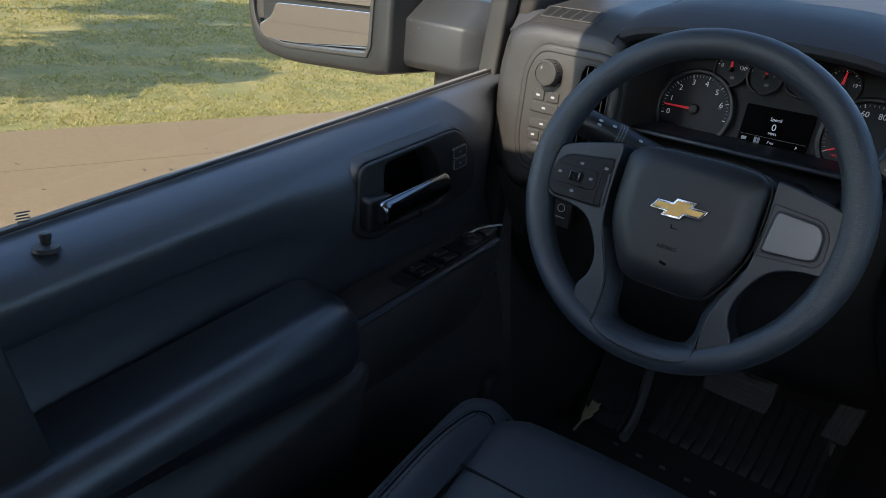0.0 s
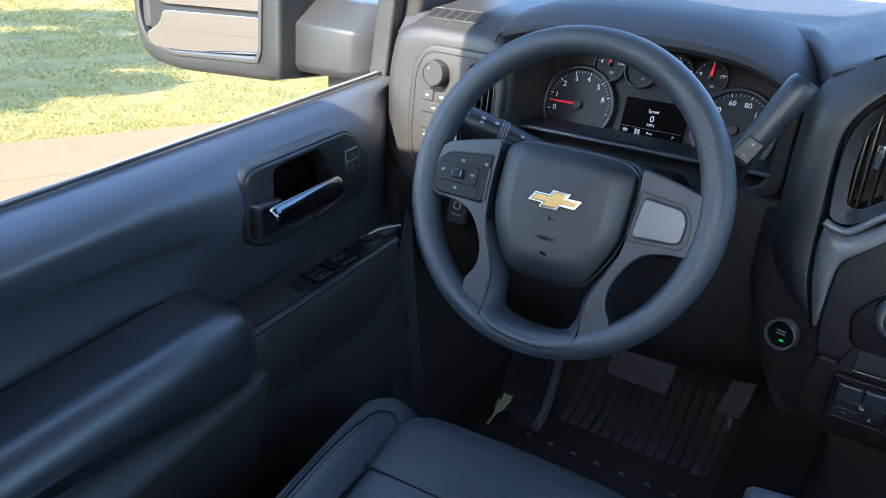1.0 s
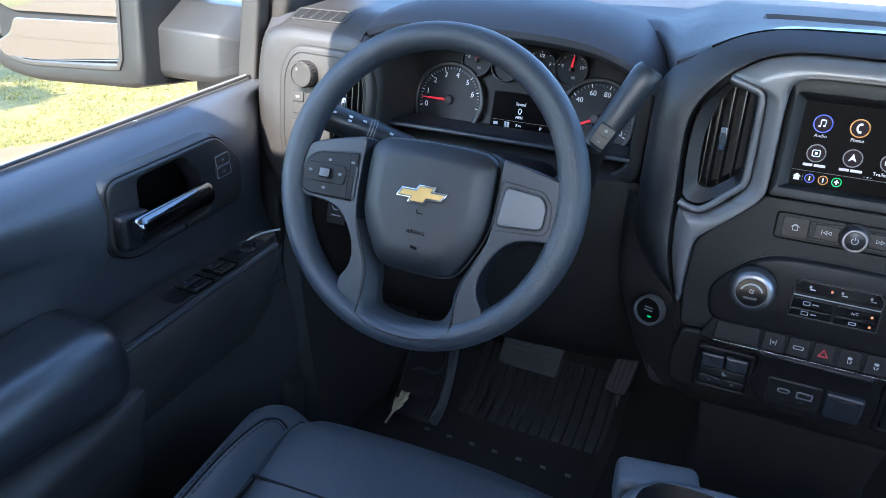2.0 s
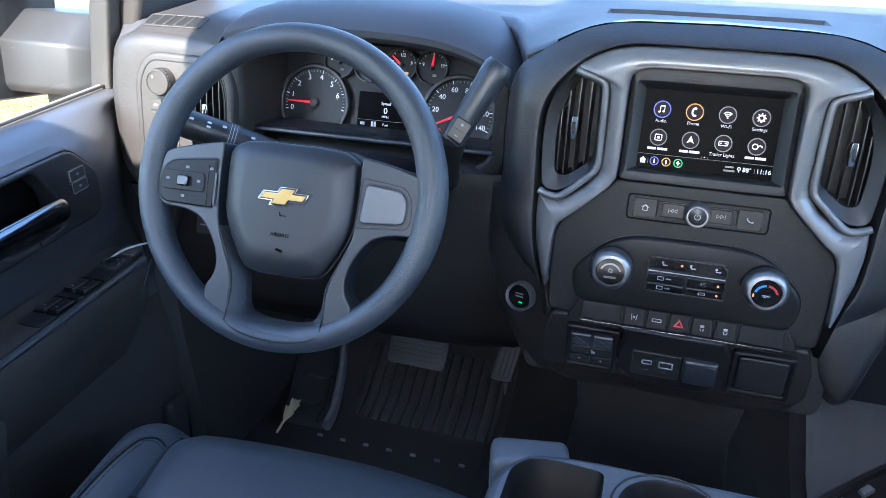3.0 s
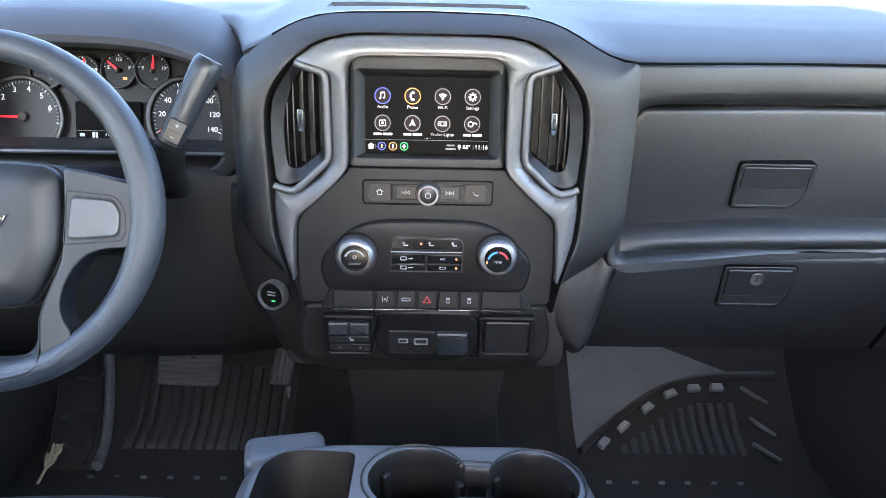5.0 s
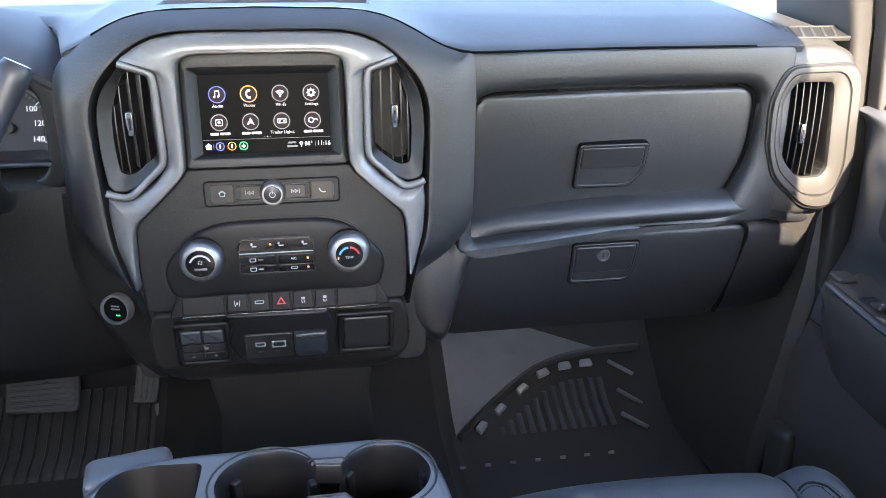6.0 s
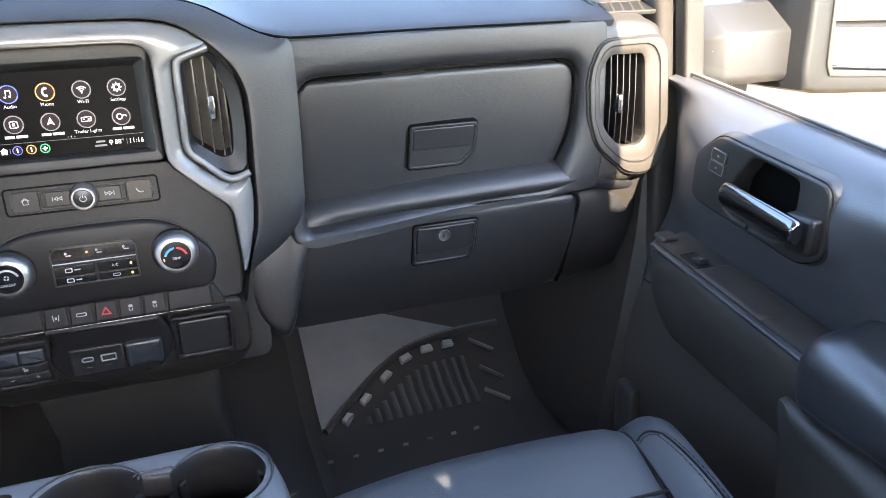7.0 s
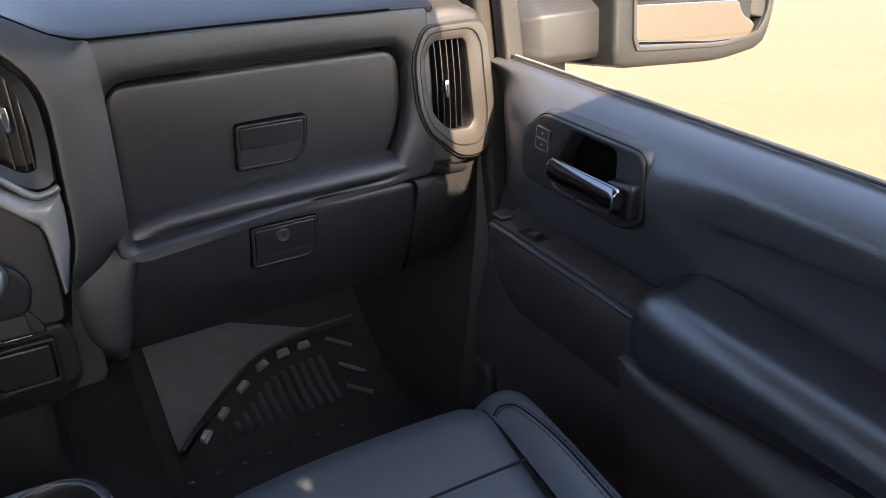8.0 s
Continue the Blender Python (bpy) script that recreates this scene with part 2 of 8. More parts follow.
def rect(w, h, r=0.004, cx=0.0, cy=0.0, steps=5):
    return rounded([(cx - w / 2, cy - h / 2), (cx + w / 2, cy - h / 2), (cx + w / 2, cy + h / 2), (cx - w / 2, cy + h / 2)], r, steps)


def oval(rx, ry, cx=0.0, cy=0.0, n=32):
    return [(cx + rx * math.cos(2 * math.pi * i / n), cy + ry * math.sin(2 * math.pi * i / n)) for i in range(n)]


def inset(outline, d):
    """The outline moved inwards by d."""
    k, out = len(outline), []
    area = sum(outline[i - 1][0] * outline[i][1] - outline[i][0] * outline[i - 1][1] for i in range(k))
    s = 1 if area > 0 else -1
    for i in range(k):
        a, p, b = Vector(outline[i - 1]), Vector(outline[i]), Vector(outline[(i + 1) % k])
        n1, n2 = (p - a), (b - p)
        n1 = Vector((-n1.y, n1.x)).normalized() * s
        n2 = Vector((-n2.y, n2.x)).normalized() * s
        n = (n1 + n2)
        if n.length < 1e-6:
            n = n1
        n.normalize()
        q = p + n * d / max(0.45, n.dot(n1))
        out.append((q.x, q.y))
    return out


def loft(bm, rings, closed=True, caps=True, loop=False):
    """Skins rings of equal count."""
    vs = [[bm.verts.new(p) for p in r] for r in rings]
    k = len(vs[0])
    pairs = list(zip(vs, vs[1:])) + ([(vs[-1], vs[0])] if loop else [])
    for a, b in pairs:
        for i in range(k if closed else k - 1):
            j = (i + 1) % k
            bm.faces.new((a[i], a[j], b[j], b[i]))
    if caps and closed and not loop:
        bm.faces.new(vs[0][::-1])
        bm.faces.new(vs[-1])
    return bm


def at_level(outline, z, m):
    return [m @ Vector((x, y, z)) for x, y in outline]


def slab(outline, m, depth=0.01, bevel=0.002, top=0.0, bm=None, crown=0.0):
    """A plate with a rounded front edge; its front lies at z = top of the frame m."""
    bm = bm or bmesh.new()
    rings = [at_level(outline, top - depth, m)]
    for a in (0, 30, 60, 90):
        c, s = math.cos(radians(a)), math.sin(radians(a))
        rings.append(at_level(inset(outline, bevel * (1 - c)), top - bevel * (1 - s), m))
    if crown:
        cx = sum(p[0] for p in outline) / len(outline)
        cy = sum(p[1] for p in outline) / len(outline)
        base = inset(outline, bevel)
        for t in (0.8, 0.55, 0.25):
            rings.append(at_level([(cx + (x - cx) * t, cy + (y - cy) * t) for x, y in base], top + crown * (1 - t * t), m))
    return loft(bm, rings)


def ring(outer, inner, m, depth=0.01, bevel=0.002, top=0.0, inner_bevel=None, inner_depth=None, bm=None):
    """A frame between two outlines of equal count, with rounded edges."""
    bm = bm or bmesh.new()
    ib = bevel if inner_bevel is None else inner_bevel
    idp = depth if inner_depth is None else inner_depth
    rings = [at_level(outer, top - depth, m)]
    for a in (0, 30, 60, 90):
        c, s = math.cos(radians(a)), math.sin(radians(a))
        rings.append(at_level(inset(outer, bevel * (1 - c)), top - bevel * (1 - s), m))
    for a in (90, 60, 30, 0):
        c, s = math.cos(radians(a)), math.sin(radians(a))
        rings.append(at_level(inset(inner, -ib * (1 - c)), top - ib * (1 - s), m))
    rings.append(at_level(inner, top - idp, m))
    return loft(bm, rings, caps=False)


def radial_from(outline, n, c):
    out = []
    for j in range(n):
        a = 2 * math.pi * j / n
        d = Vector((math.cos(a), math.sin(a)))
        best = 0.0
        for i in range(len(outline)):
            p, q = Vector(outline[i - 1]) - Vector(c), Vector(outline[i]) - Vector(c)
            e = q - p
            den = d.x * e.y - d.y * e.x
            if abs(den) < 1e-12:
                continue
            t = (p.x * e.y - p.y * e.x) / den
            s = (p.x * d.y - p.y * d.x) / den
            if -1e-6 <= s <= 1 + 1e-6 and t > best:
                best = t
        out.append((c[0] + d.x * best, c[1] + d.y * best))
    return out


def turned(profile, m, n=32, bm=None):
    """A body of revolution about the frame's z axis; profile: (radius, z) pairs."""
    bm = bm or bmesh.new()
    rings = [[m @ Vector((r * math.cos(2 * math.pi * i / n), r * math.sin(2 * math.pi * i / n), z)) for i in range(n)]
             for r, z in profile]
    return loft(bm, rings)


def hoop(profile, m, n=36, bm=None):
    """A ring turned about the frame's z axis from a closed section; profile: (radius, z) pairs."""
    bm = bm or bmesh.new()
    rings = [[m @ Vector((r * math.cos(2 * math.pi * i / n), r * math.sin(2 * math.pi * i / n), z)) for i in range(n)] for r, z in profile]
    return loft(bm, rings, loop=True)


def curve_points(points, per=6, closed=False):
    """A smooth line through the points."""
    pts = [Vector(p) for p in points]
    k, out = len(pts), []
    for i in range(k if closed else k - 1):
        p0 = pts[(i - 1) % k] if closed or i > 0 else pts[0] * 2 - pts[1]
        p1, p2 = pts[i], pts[(i + 1) % k]
        p3 = pts[(i + 2) % k] if closed or i + 2 < k else p2 * 2 - p1
        for j in range(per):
            t = j / per
            out.append(0.5 * (2 * p1 + (p2 - p0) * t + (2 * p0 - 5 * p1 + 4 * p2 - p3) * t * t + (3 * p1 - p0 - 3 * p2 + p3) * t ** 3))
    if not closed:
        out.append(pts[-1])
    return out


def tube(points, rx, ry=None, n=10, closed=False, up=(0, 0, 1), bm=None, taper=None):
    """A tube of oval section along a line."""
    bm = bm or bmesh.new()
    ry = ry or rx
    pts = [Vector(p) for p in points]
    rings, k = [], len(pts)
    for i, p in enumerate(pts):
        d = (pts[(i + 1) % k] - pts[i - 1]) if closed else (pts[min(i + 1, k - 1)] - pts[max(i - 1, 0)])
        d.normalize()
        side = d.cross(Vector(up))
        if side.length < 1e-4:
            side = d.cross(Vector((1, 0, 0)))
        side.normalize()
        o = side.cross(d)
        s = taper[i] if taper else 1.0
        rings.append([p + side * (rx * s * math.cos(2 * math.pi * j / n)) + o * (ry * s * math.sin(2 * math.pi * j / n)) for j in range(n)])
    return loft(bm, rings, loop=closed)


def soft_box(size, m, r=0.02, n=8, crown=0.0, shape=None, bm=None):
    """A box with wide round edges and a crowned top; shape(v) may bend it."""
    bm = bm or bmesh.new()
    h = Vector(size) / 2
    core = Vector([max(1e-5, c - r) for c in h])
    made = {}

    def vert(a, b, c):
        key = (a, b, c)
        if key not in made:
            q = Vector(((2 * a / n - 1) * h.x, (2 * b / n - 1) * h.y, (2 * c / n - 1) * h.z))
            # crowd the grid lines towards the edges
            for i in range(3):
                t = q[i] / h[i]
                q[i] = h[i] * math.copysign(abs(t) ** 0.6, t) if t else 0
            inner = Vector([min(max(q[i], -core[i]), core[i]) for i in range(3)])
            e = q - inner
            p = inner + e.normalized() * r if e.length > 1e-9 else inner
            if crown and p.z > 0:
                p.z += crown * (1 - (p.x / h.x) ** 2) * (1 - (p.y / h.y) ** 2)
            if shape:
                p = shape(p)
            made[key] = bm.verts.new(m @ p)
        return made[key]

    for i in range(n):
        for j in range(n):
            for fixed in (0, n):
                for axis in range(3):
                    quad = []
                    for di, dj in ((0, 0), (1, 0), (1, 1), (0, 1)):
                        c = [0, 0, 0]
                        c[axis], c[(axis + 1) % 3], c[(axis + 2) % 3] = fixed, i + di, j + dj
                        quad.append(vert(*c))
                    bm.faces.new(quad)
    return bm


def words(text, size, m, mat, parent, name="lettering", thick=0.0002, align="CENTER"):
    """Flat lettering, centred on the frame m."""
    cu = bpy.data.curves.new("lettering", "FONT")
    cu.body, cu.size, cu.align_x, cu.align_y, cu.extrude = text, size, align, "CENTER", thick
    cu.resolution_u = 3
    tmp = bpy.data.objects.new("lettering", cu)
    scene.collection.objects.link(tmp)
    me = bpy.data.meshes.new_from_object(tmp.evaluated_get(bpy.context.evaluated_depsgraph_get()))
    bpy.data.objects.remove(tmp)
    bpy.data.curves.remove(cu)
    me.transform(m)
    me.materials.clear()
    me.materials.append(mat)
    me.name = name
    ob = new(name, me)
    ob.parent = parent
    return ob


def bar(w, h, m, mat, parent, name="mark", thick=0.0004, r=0.0006):
    return part(name, slab(rect(w, h, min(r, w * 0.45, h * 0.45), steps=2), m, thick * 2, thick * 0.5, thick), mat, parent)


def arc(radius, width, a0, a1, m, mat, parent, name="arc", thick=0.0004, n=20):
    bm = bmesh.new()
    rows = []
    for i in range(n + 1):
        a = radians(a0 + (a1 - a0) * i / n)
        c, s = math.cos(a), math.sin(a)
        rows.append([m @ Vector((c * (radius + w), s * (radius + w), z)) for w, z in
                     ((-width / 2, 0), (-width / 2, thick), (width / 2, thick), (width / 2, 0))])
    loft(bm, rows)
    return part(name, bm, mat, parent)


def at(m, x, y, z=0.0, roll=0.0):
    return m @ pose(x, y, z, 0, 0, roll)


# ---- surroundings ----
GROUND_Z = -0.65


def build_ground():
    bm = bmesh.new()
    n = 40
    span = [math.copysign(abs(t) ** 3, t) * 900 for t in [(-1 + 2 * i / n) for i in range(n + 1)]]
    grid = [[bm.verts.new((x - 10, y + 5, GROUND_Z - 0.02)) for y in span] for x in span]
    for i in range(n):
        for j in range(n):
            bm.faces.new((grid[i][j], grid[i + 1][j], grid[i + 1][j + 1], grid[i][j + 1]))
    tagged(part("ground", bm, TURF), "dry yellow-green turf stretching to the horizon", "ground", kind="structure")
    # the concrete apron, with its edge running slantwise, cut into bays
    lot = tagged(new("pavement"), "pale sunlit concrete parking apron with joints", "pavement", kind="structure")
    slope = 0.2
    for i in range(10):
        y0, y1 = -24 + i * 6.0, -24 + (i + 1) * 6.0 - 0.012
        edge0, edge1 = -7.35 + slope * y0, -7.35 + slope * y1
        cuts = [(edge0, edge1), (edge0 + 1.17, edge1 + 1.17)] + [(x, x) for x in (3.6, 11.0, 19.0, 45.0)]
        for (a0, a1), (b0, b1) in zip(cuts, cuts[1:]):
            b = bmesh.new()
            top = [(a0, y0), (b0 - 0.005, y0), (b1 - 0.005, y1), (a1, y1)]
            loft(b, [at_level(top, GROUND_Z - 0.05, Matrix.Identity(4)), at_level(top, GROUND_Z, Matrix.Identity(4)),
                     at_level(inset(top, 0.002), GROUND_Z + 0.004, Matrix.Identity(4))])
            part("concrete_bay", b, CONCRETE, lot)
    # dry leaves blown onto the concrete
    rng = random.Random(11)
    b = bmesh.new()
    for _ in range(26):
        y = rng.uniform(1.5, 9)
        q = pose(-6.6 + slope * y + rng.uniform(0.1, 2.6), y, GROUND_Z + 0.006, rng.uniform(-12, 12), rng.uniform(-12, 12), rng.uniform(0, 360))
        k = rng.uniform(0.012, 0.034)
        slab([(-k, 0), (-k * 0.2, -k * 0.45), (k, -k * 0.1), (k * 0.3, k * 0.4)], q, 0.004, 0.001, 0.003, bm=b)
    tagged(part("leaf_litter", b, LITTER), "few dry brown leaves on the concrete", "leaf litter", kind="stuff")
    # tufts of grass beyond the edge
    rng = random.Random(4)
    verts, faces = [], []
    for _ in range(64000):
        y = rng.uniform(-1, 22)
        far = rng.random() ** 1.7 * 17
        x = -7.3 + slope * y - far + rng.uniform(-0.12, 0.05)
        if noise.noise(Vector((x * 0.8, y * 0.8, 0))) < -0.22 and rng.random() < 0.8:
            continue
        h = rng.uniform(0.010, 0.034) * (1 + far / 30)
        for _ in range(3):
            a, w, lean = rng.uniform(0, 6.28), rng.uniform(0.004, 0.009) * (1 + far / 10), rng.uniform(0.01, 0.06)
            bx, by = x + rng.uniform(-0.05, 0.05), y + rng.uniform(-0.05, 0.05)
            dx, dy = math.cos(a), math.sin(a)
            i = len(verts)
            z = GROUND_Z - 0.02
            verts += [(bx - dx * w, by - dy * w, z), (bx + dx * w, by + dy * w, z), (bx - dy * lean, by + dx * lean, z + h)]
            faces.append((i, i + 1, i + 2))
    me = bpy.data.meshes.new("grass")
    me.from_pydata(verts, [], faces)
    me.materials.append(BLADES)
    tagged(new("grass", me), "sparse sunlit grass tufts, part dry and part green", "grass", kind="stuff")


def build_tree(x, y, h, seed):
    rng = random.Random(seed)
    tree = tagged(new("tree"), "leafy roadside tree that shades the grass", "tree", group="roadside trees")
    tree.location = (x, y, GROUND_Z - 0.02)
    bark = material("tree_bark", (0.16, 0.12, 0.09), 0.9, grain=0.8, grain_scale=60)
    line = [(0, 0, 0), (0.1, 0.05, h * 0.25), (0.0, 0.15, h * 0.5), (0.1, 0.1, h * 0.8)]
    bm = tube(curve_points(line, 4), 0.16, n=10, taper=[1 - 0.75 * i / 12 for i in range(13)])
    tips = []
    for k in range(9):
        a, z = k * 2.4, h * (0.60 + 0.022 * k)
        r = h * rng.uniform(0.18, 0.30)
        end = (math.cos(a) * r, math.sin(a) * r, z + h * rng.uniform(0.05, 0.2))
        tube(curve_points([(0, 0.1, z), ((end[0]) * 0.5, end[1] * 0.5, z + 0.1 * h), end], 3), 0.05, n=6, bm=bm, taper=[1 - 0.12 * i for i in range(7)])
        tips.append(end)
    part("trunk", bm, bark, tree)
    leaf = material("tree_leaf", (0.07, 0.12, 0.03), 0.6)
    verts, faces = [], []
    for cx, cy, cz in tips + [(0, 0, h * 0.9)]:
        for _ in range(1150):
            v = Vector((rng.gauss(0, 1), rng.gauss(0, 1), rng.gauss(0, 0.7))) * h * 0.058
            p, s = Vector((cx, cy, cz)) + v, rng.uniform(0.09, 0.17)
            u = Vector((rng.uniform(-1, 1), rng.uniform(-1, 1), rng.uniform(-1, 1))).normalized() * s
            w = u.cross(Vector((rng.uniform(-1, 1), rng.uniform(-1, 1), 1))).normalized() * s * 0.6
            i = len(verts)
            verts += [p - u, p + w, p + u, p - w]
            faces.append((i, i + 1, i + 2, i + 3))
    me = bpy.data.meshes.new("crown")
    me.from_pydata(verts, [], faces)
    me.materials.append(leaf)
    new("crown", me).parent = tree


build_ground()
build_tree(-10.0, -1.0, 4.6, 1)
build_tree(-12.2, 1.2, 5.6, 2)
build_tree(-15.9, 3.6, 6.0, 3)


# ---- the cab's shell ----
def sill_z(y):
    return 0.785 + 0.147 * y


def build_shell():
    # floor: flat under the seats, a hump in the middle, a sloping toe board in front
    xs = [-0.90, -0.80, -0.72, -0.5, -0.30, -0.25, -0.18, 0.0, 0.18, 0.25, 0.30, 0.5, 0.72, 0.80, 0.90]
    prof = [(-0.6, 0.22), (0.5, 0.22), (1.2, 0.22), (1.34, 0.225), (1.42, 0.255), (1.55, 0.36), (1.70, 0.52), (1.80, 0.70), (1.82, 0.98)]

    def hump(x):
        a = max(0.0, min(1.0, (0.30 - abs(x)) / 0.10))
        return 0.10 * a * a * (3 - 2 * a)
    bm = bmesh.new()
    rings = []
    for y, z in prof:
        up = [(x, y, z + hump(x) * (1 if y < 1.6 else 0.5)) for x in xs]
        rings.append([Vector(p) for p in up] + [Vector((0.90, y + 0.03, z - 0.06)), Vector((-0.90, y + 0.03, z - 0.06))])
    loft(bm, rings)
    floor = tagged(part("floor", bm, FLOORBASE), "black ribbed rubber truck floor covering, slightly dusty", "floor", kind="structure")
    # headliner and roof skin
    bm = bmesh.new()
    rows = []
    for y in (0.86, 0.70, 0.30, 0.0, -0.3, -0.56):
        zc = 1.48 if y < 0.5 else 1.46 - 0.1 * (y - 0.66)
        rows.append([Vector((x, y, zc - 0.05 * (x / 0.70) ** 4)) for x in (-0.70, -0.6, -0.3, 0, 0.3, 0.6, 0.70)] +
                    [Vector((x, y, zc + 0.05)) for x in (0.70, 0.0, -0.70)])
    loft(bm, rows)
    tagged(part("ceiling", bm, HEADLINER), "pale grey cloth headliner under the cab roof", "ceiling", kind="structure")
    # wall behind the seats, with the rear window's opening, its top set to pass the sun fleck
    bm = ring(radial_from(rect(1.66, 1.30, 0.1, 0, 0.85, steps=6), 48, (0, 1.14)),
              radial_from(rect(1.32, 0.482, 0.06, 0, 1.191, steps=6), 48, (0, 1.14)),
              pose(0, -0.58, 0, 90, 0, 0), 0.05, 0.01)
    tagged(part("wall_rear", bm, DARK), "dark trimmed rear wall of the cab with a wide window", "wall", kind="structure")
    for s in (-1, 1):
        # pillar beside the windscreen
        bm = bmesh.new()
        rows = []
        for (y0, y1, x0, x1, z) in ((1.070, 1.30, 0.856, 0.905, 0.55), (1.070, 1.30, 0.850, 0.905, 0.93), (1.068, 1.27, 0.835, 0.90, 1.04), (1.055, 1.24, 0.800, 0.875, 1.14),
                                    (1.02, 1.18, 0.79, 0.84, 1.24), (0.91, 1.05, 0.725, 0.775, 1.33), (0.77, 0.88, 0.68, 0.730, 1.44)):
            o = rounded([(x0, y0), (x1, y0), (x1, y1), (x0, y1)], 0.012, 3)
            rows.append([Vector((s * x, y, z)) for x, y in o])
        loft(bm, rows)
        tagged(part("windscreen_pillar", bm, PILLAR), "dark grey trimmed pillar beside the windscreen", "pillar", kind="structure")
        # door post behind the front window; widened out of view to shade the sills, more on the left
        bm = bmesh.new()
        rows = []
        fwd = 0.15 if s < 0 else 0.06
        low = 0.26 if s < 0 else 0.06
        for y0, y1, x0, x1, z in ((-0.12, low + (0.07 if s < 0 else 0.0), 0.77, 0.90, 0.2), (-0.12, low + (0.02 if s < 0 else 0.0), 0.775, 0.90, 0.62), (-0.12, low - (0.02 if s < 0 else 0.0), 0.79, 0.90, 0.80), (-0.12, fwd, 0.80, 0.90, 0.84), (-0.12, fwd, 0.72, 0.90, 1.10), (-0.12, fwd - 0.01, 0.66, 0.90, 1.42)):
            rows.append([Vector((s * x, y, z)) for x, y in rounded([(x0, y0), (x1, y0), (x1, y1), (x0, y1)], 0.015, 3)])
        loft(bm, rows)
        tagged(part("door_post", bm, PILLAR), "dark trimmed post between the doors", "pillar", kind="structure")
        # side wall under the rear windows, and the roof rail above all windows
        bm = bmesh.new()
        rows = []
        for y in (-0.57, -0.125):
            rows.append([Vector((s * x, y, z)) for x, z in ((0.80, 0.2), (0.81, 0.85), (0.90, 0.85), (0.905, 0.2))])
        loft(bm, rows)
        tagged(part("rear_side_wall", bm, DARK), "dark trimmed side of the rear cab", "wall", kind="structure")
        bm = tube([(s * 0.700, 0.84, 1.425), (s * 0.702, 0.7, 1.43), (s * 0.702, 0.0, 1.43), (s * 0.70, -0.56, 1.43)], 0.030, 0.028, 12)
        tagged(part("roof_rail", bm, PILLAR), "grey trimmed roof rail above the side windows", "trim", kind="structure")
        bm = bmesh.new()
        rows = []
        for y in (1.085, 1.10, 1.3, 1.82):
            e = 0.02 if y < 1.09 else 0.0
            rows.append([Vector((s * x, y, z)) for x, z in ((0.775 + e, 0.225), (0.785 + e, 0.34), (0.815 + e, 0.50), (0.84 + e, 0.66), (0.85 + e, 0.80), (0.862 + e, 1.0), (0.905, 1.0), (0.905, 0.225))])
        loft(bm, rows)
        tagged(part("kick_panel", bm, DARK), "dark kick panel at the side of the footwell", "panel", kind="structure")
    # post trim at the foot of each door opening
    for s in (-1, 1):
        bm = soft_box((0.030, 0.058, 0.20), Matrix.Translation((s * 0.797, 1.030, 0.320)), 0.014, 7)
        tagged(part("sill_post_trim", bm, PODTRIM), "grey plastic trim at the foot of the door post", "trim", kind="structure")
    # windscreen
    bm = bmesh.new()
    rows = []
    for t in (0, 0.25, 0.5, 0.75, 1):
        y, z, half = 1.86 - 1.03 * t, 1.03 + 0.43 * t, 0.84 - 0.14 * t
        rows.append([Vector((half * u, y - 0.10 * u * u, z)) for u in (-1, -0.6, -0.2, 0.2, 0.6, 1)])
    loft(bm, rows, closed=False)
    screen = tagged(part("window_1", bm, GLASS), "clear raked windscreen", "windscreen", kind="structure")
    screen.visible_shadow = False
    # firewall and cowl, the bonnet beyond
    bm = soft_box((1.9, 1.3, 0.5), pose(0, 2.60, 0.52), 0.12, 6, crown=0.05)
    body = tagged(new("bodywork"), "white painted pickup bodywork seen in the mirrors", "truck")
    part("bonnet", bm, WHITEPAINT, body)
    for s in (-1, 1):
        bm = bmesh.new()
        rows = []
        for y in (1.9, 1.0, 0.0, -0.5, -1.0, -1.05):
            rows.append([Vector((s * x, y, z)) for x, z in ((0.905, -0.20), (0.985, -0.18), (1.0, 0.2), (0.995, 0.55), (0.965, 0.76 + 0.04 * (y > 0)), (0.93, 0.79 + 0.04 * (y > 0)), (0.905, 0.79))])
        loft(bm, rows)
        side = part("body_side", bm, WHITEPAINT, body)
        bm = tube(curve_points([(s * 1.0, -0.78, 0.60), (s * 1.045, -0.80, 0.605), (s * 1.05, -0.90, 0.605), (s * 1.0, -0.98, 0.60)], 5), 0.014, 0.02, 10)
        part("door_handle", bm, SATCHROME, side, "chrome outside door handle")
        for y in (-0.05,):
            bm = bmesh.new()
            loft(bm, [[Vector((s * x, y + d, z)) for x, z in ((0.98, -0.17), (1.002, 0.2), (0.997, 0.55), (0.967, 0.77), (0.96, 0.77), (0.97, -0.17))] for d in (0, 0.01)])
            part("door_gap", bm, PITCH, side)
    return floor


floor = build_shell()


# ---- dashboard ----
dash = thing("dashboard", "charcoal grey truck dashboard with silver centre trim", "dashboard")


def ramp_at(x, table):
    """Smooth value between the rows (x, value) of a table."""
    for (x0, v0), (x1, v1) in zip(table, table[1:]):
        if x <= x1:
            t = max(0.0, (x - x0) / (x1 - x0))
            return v0 + (v1 - v0) * t
    return table[-1][1]


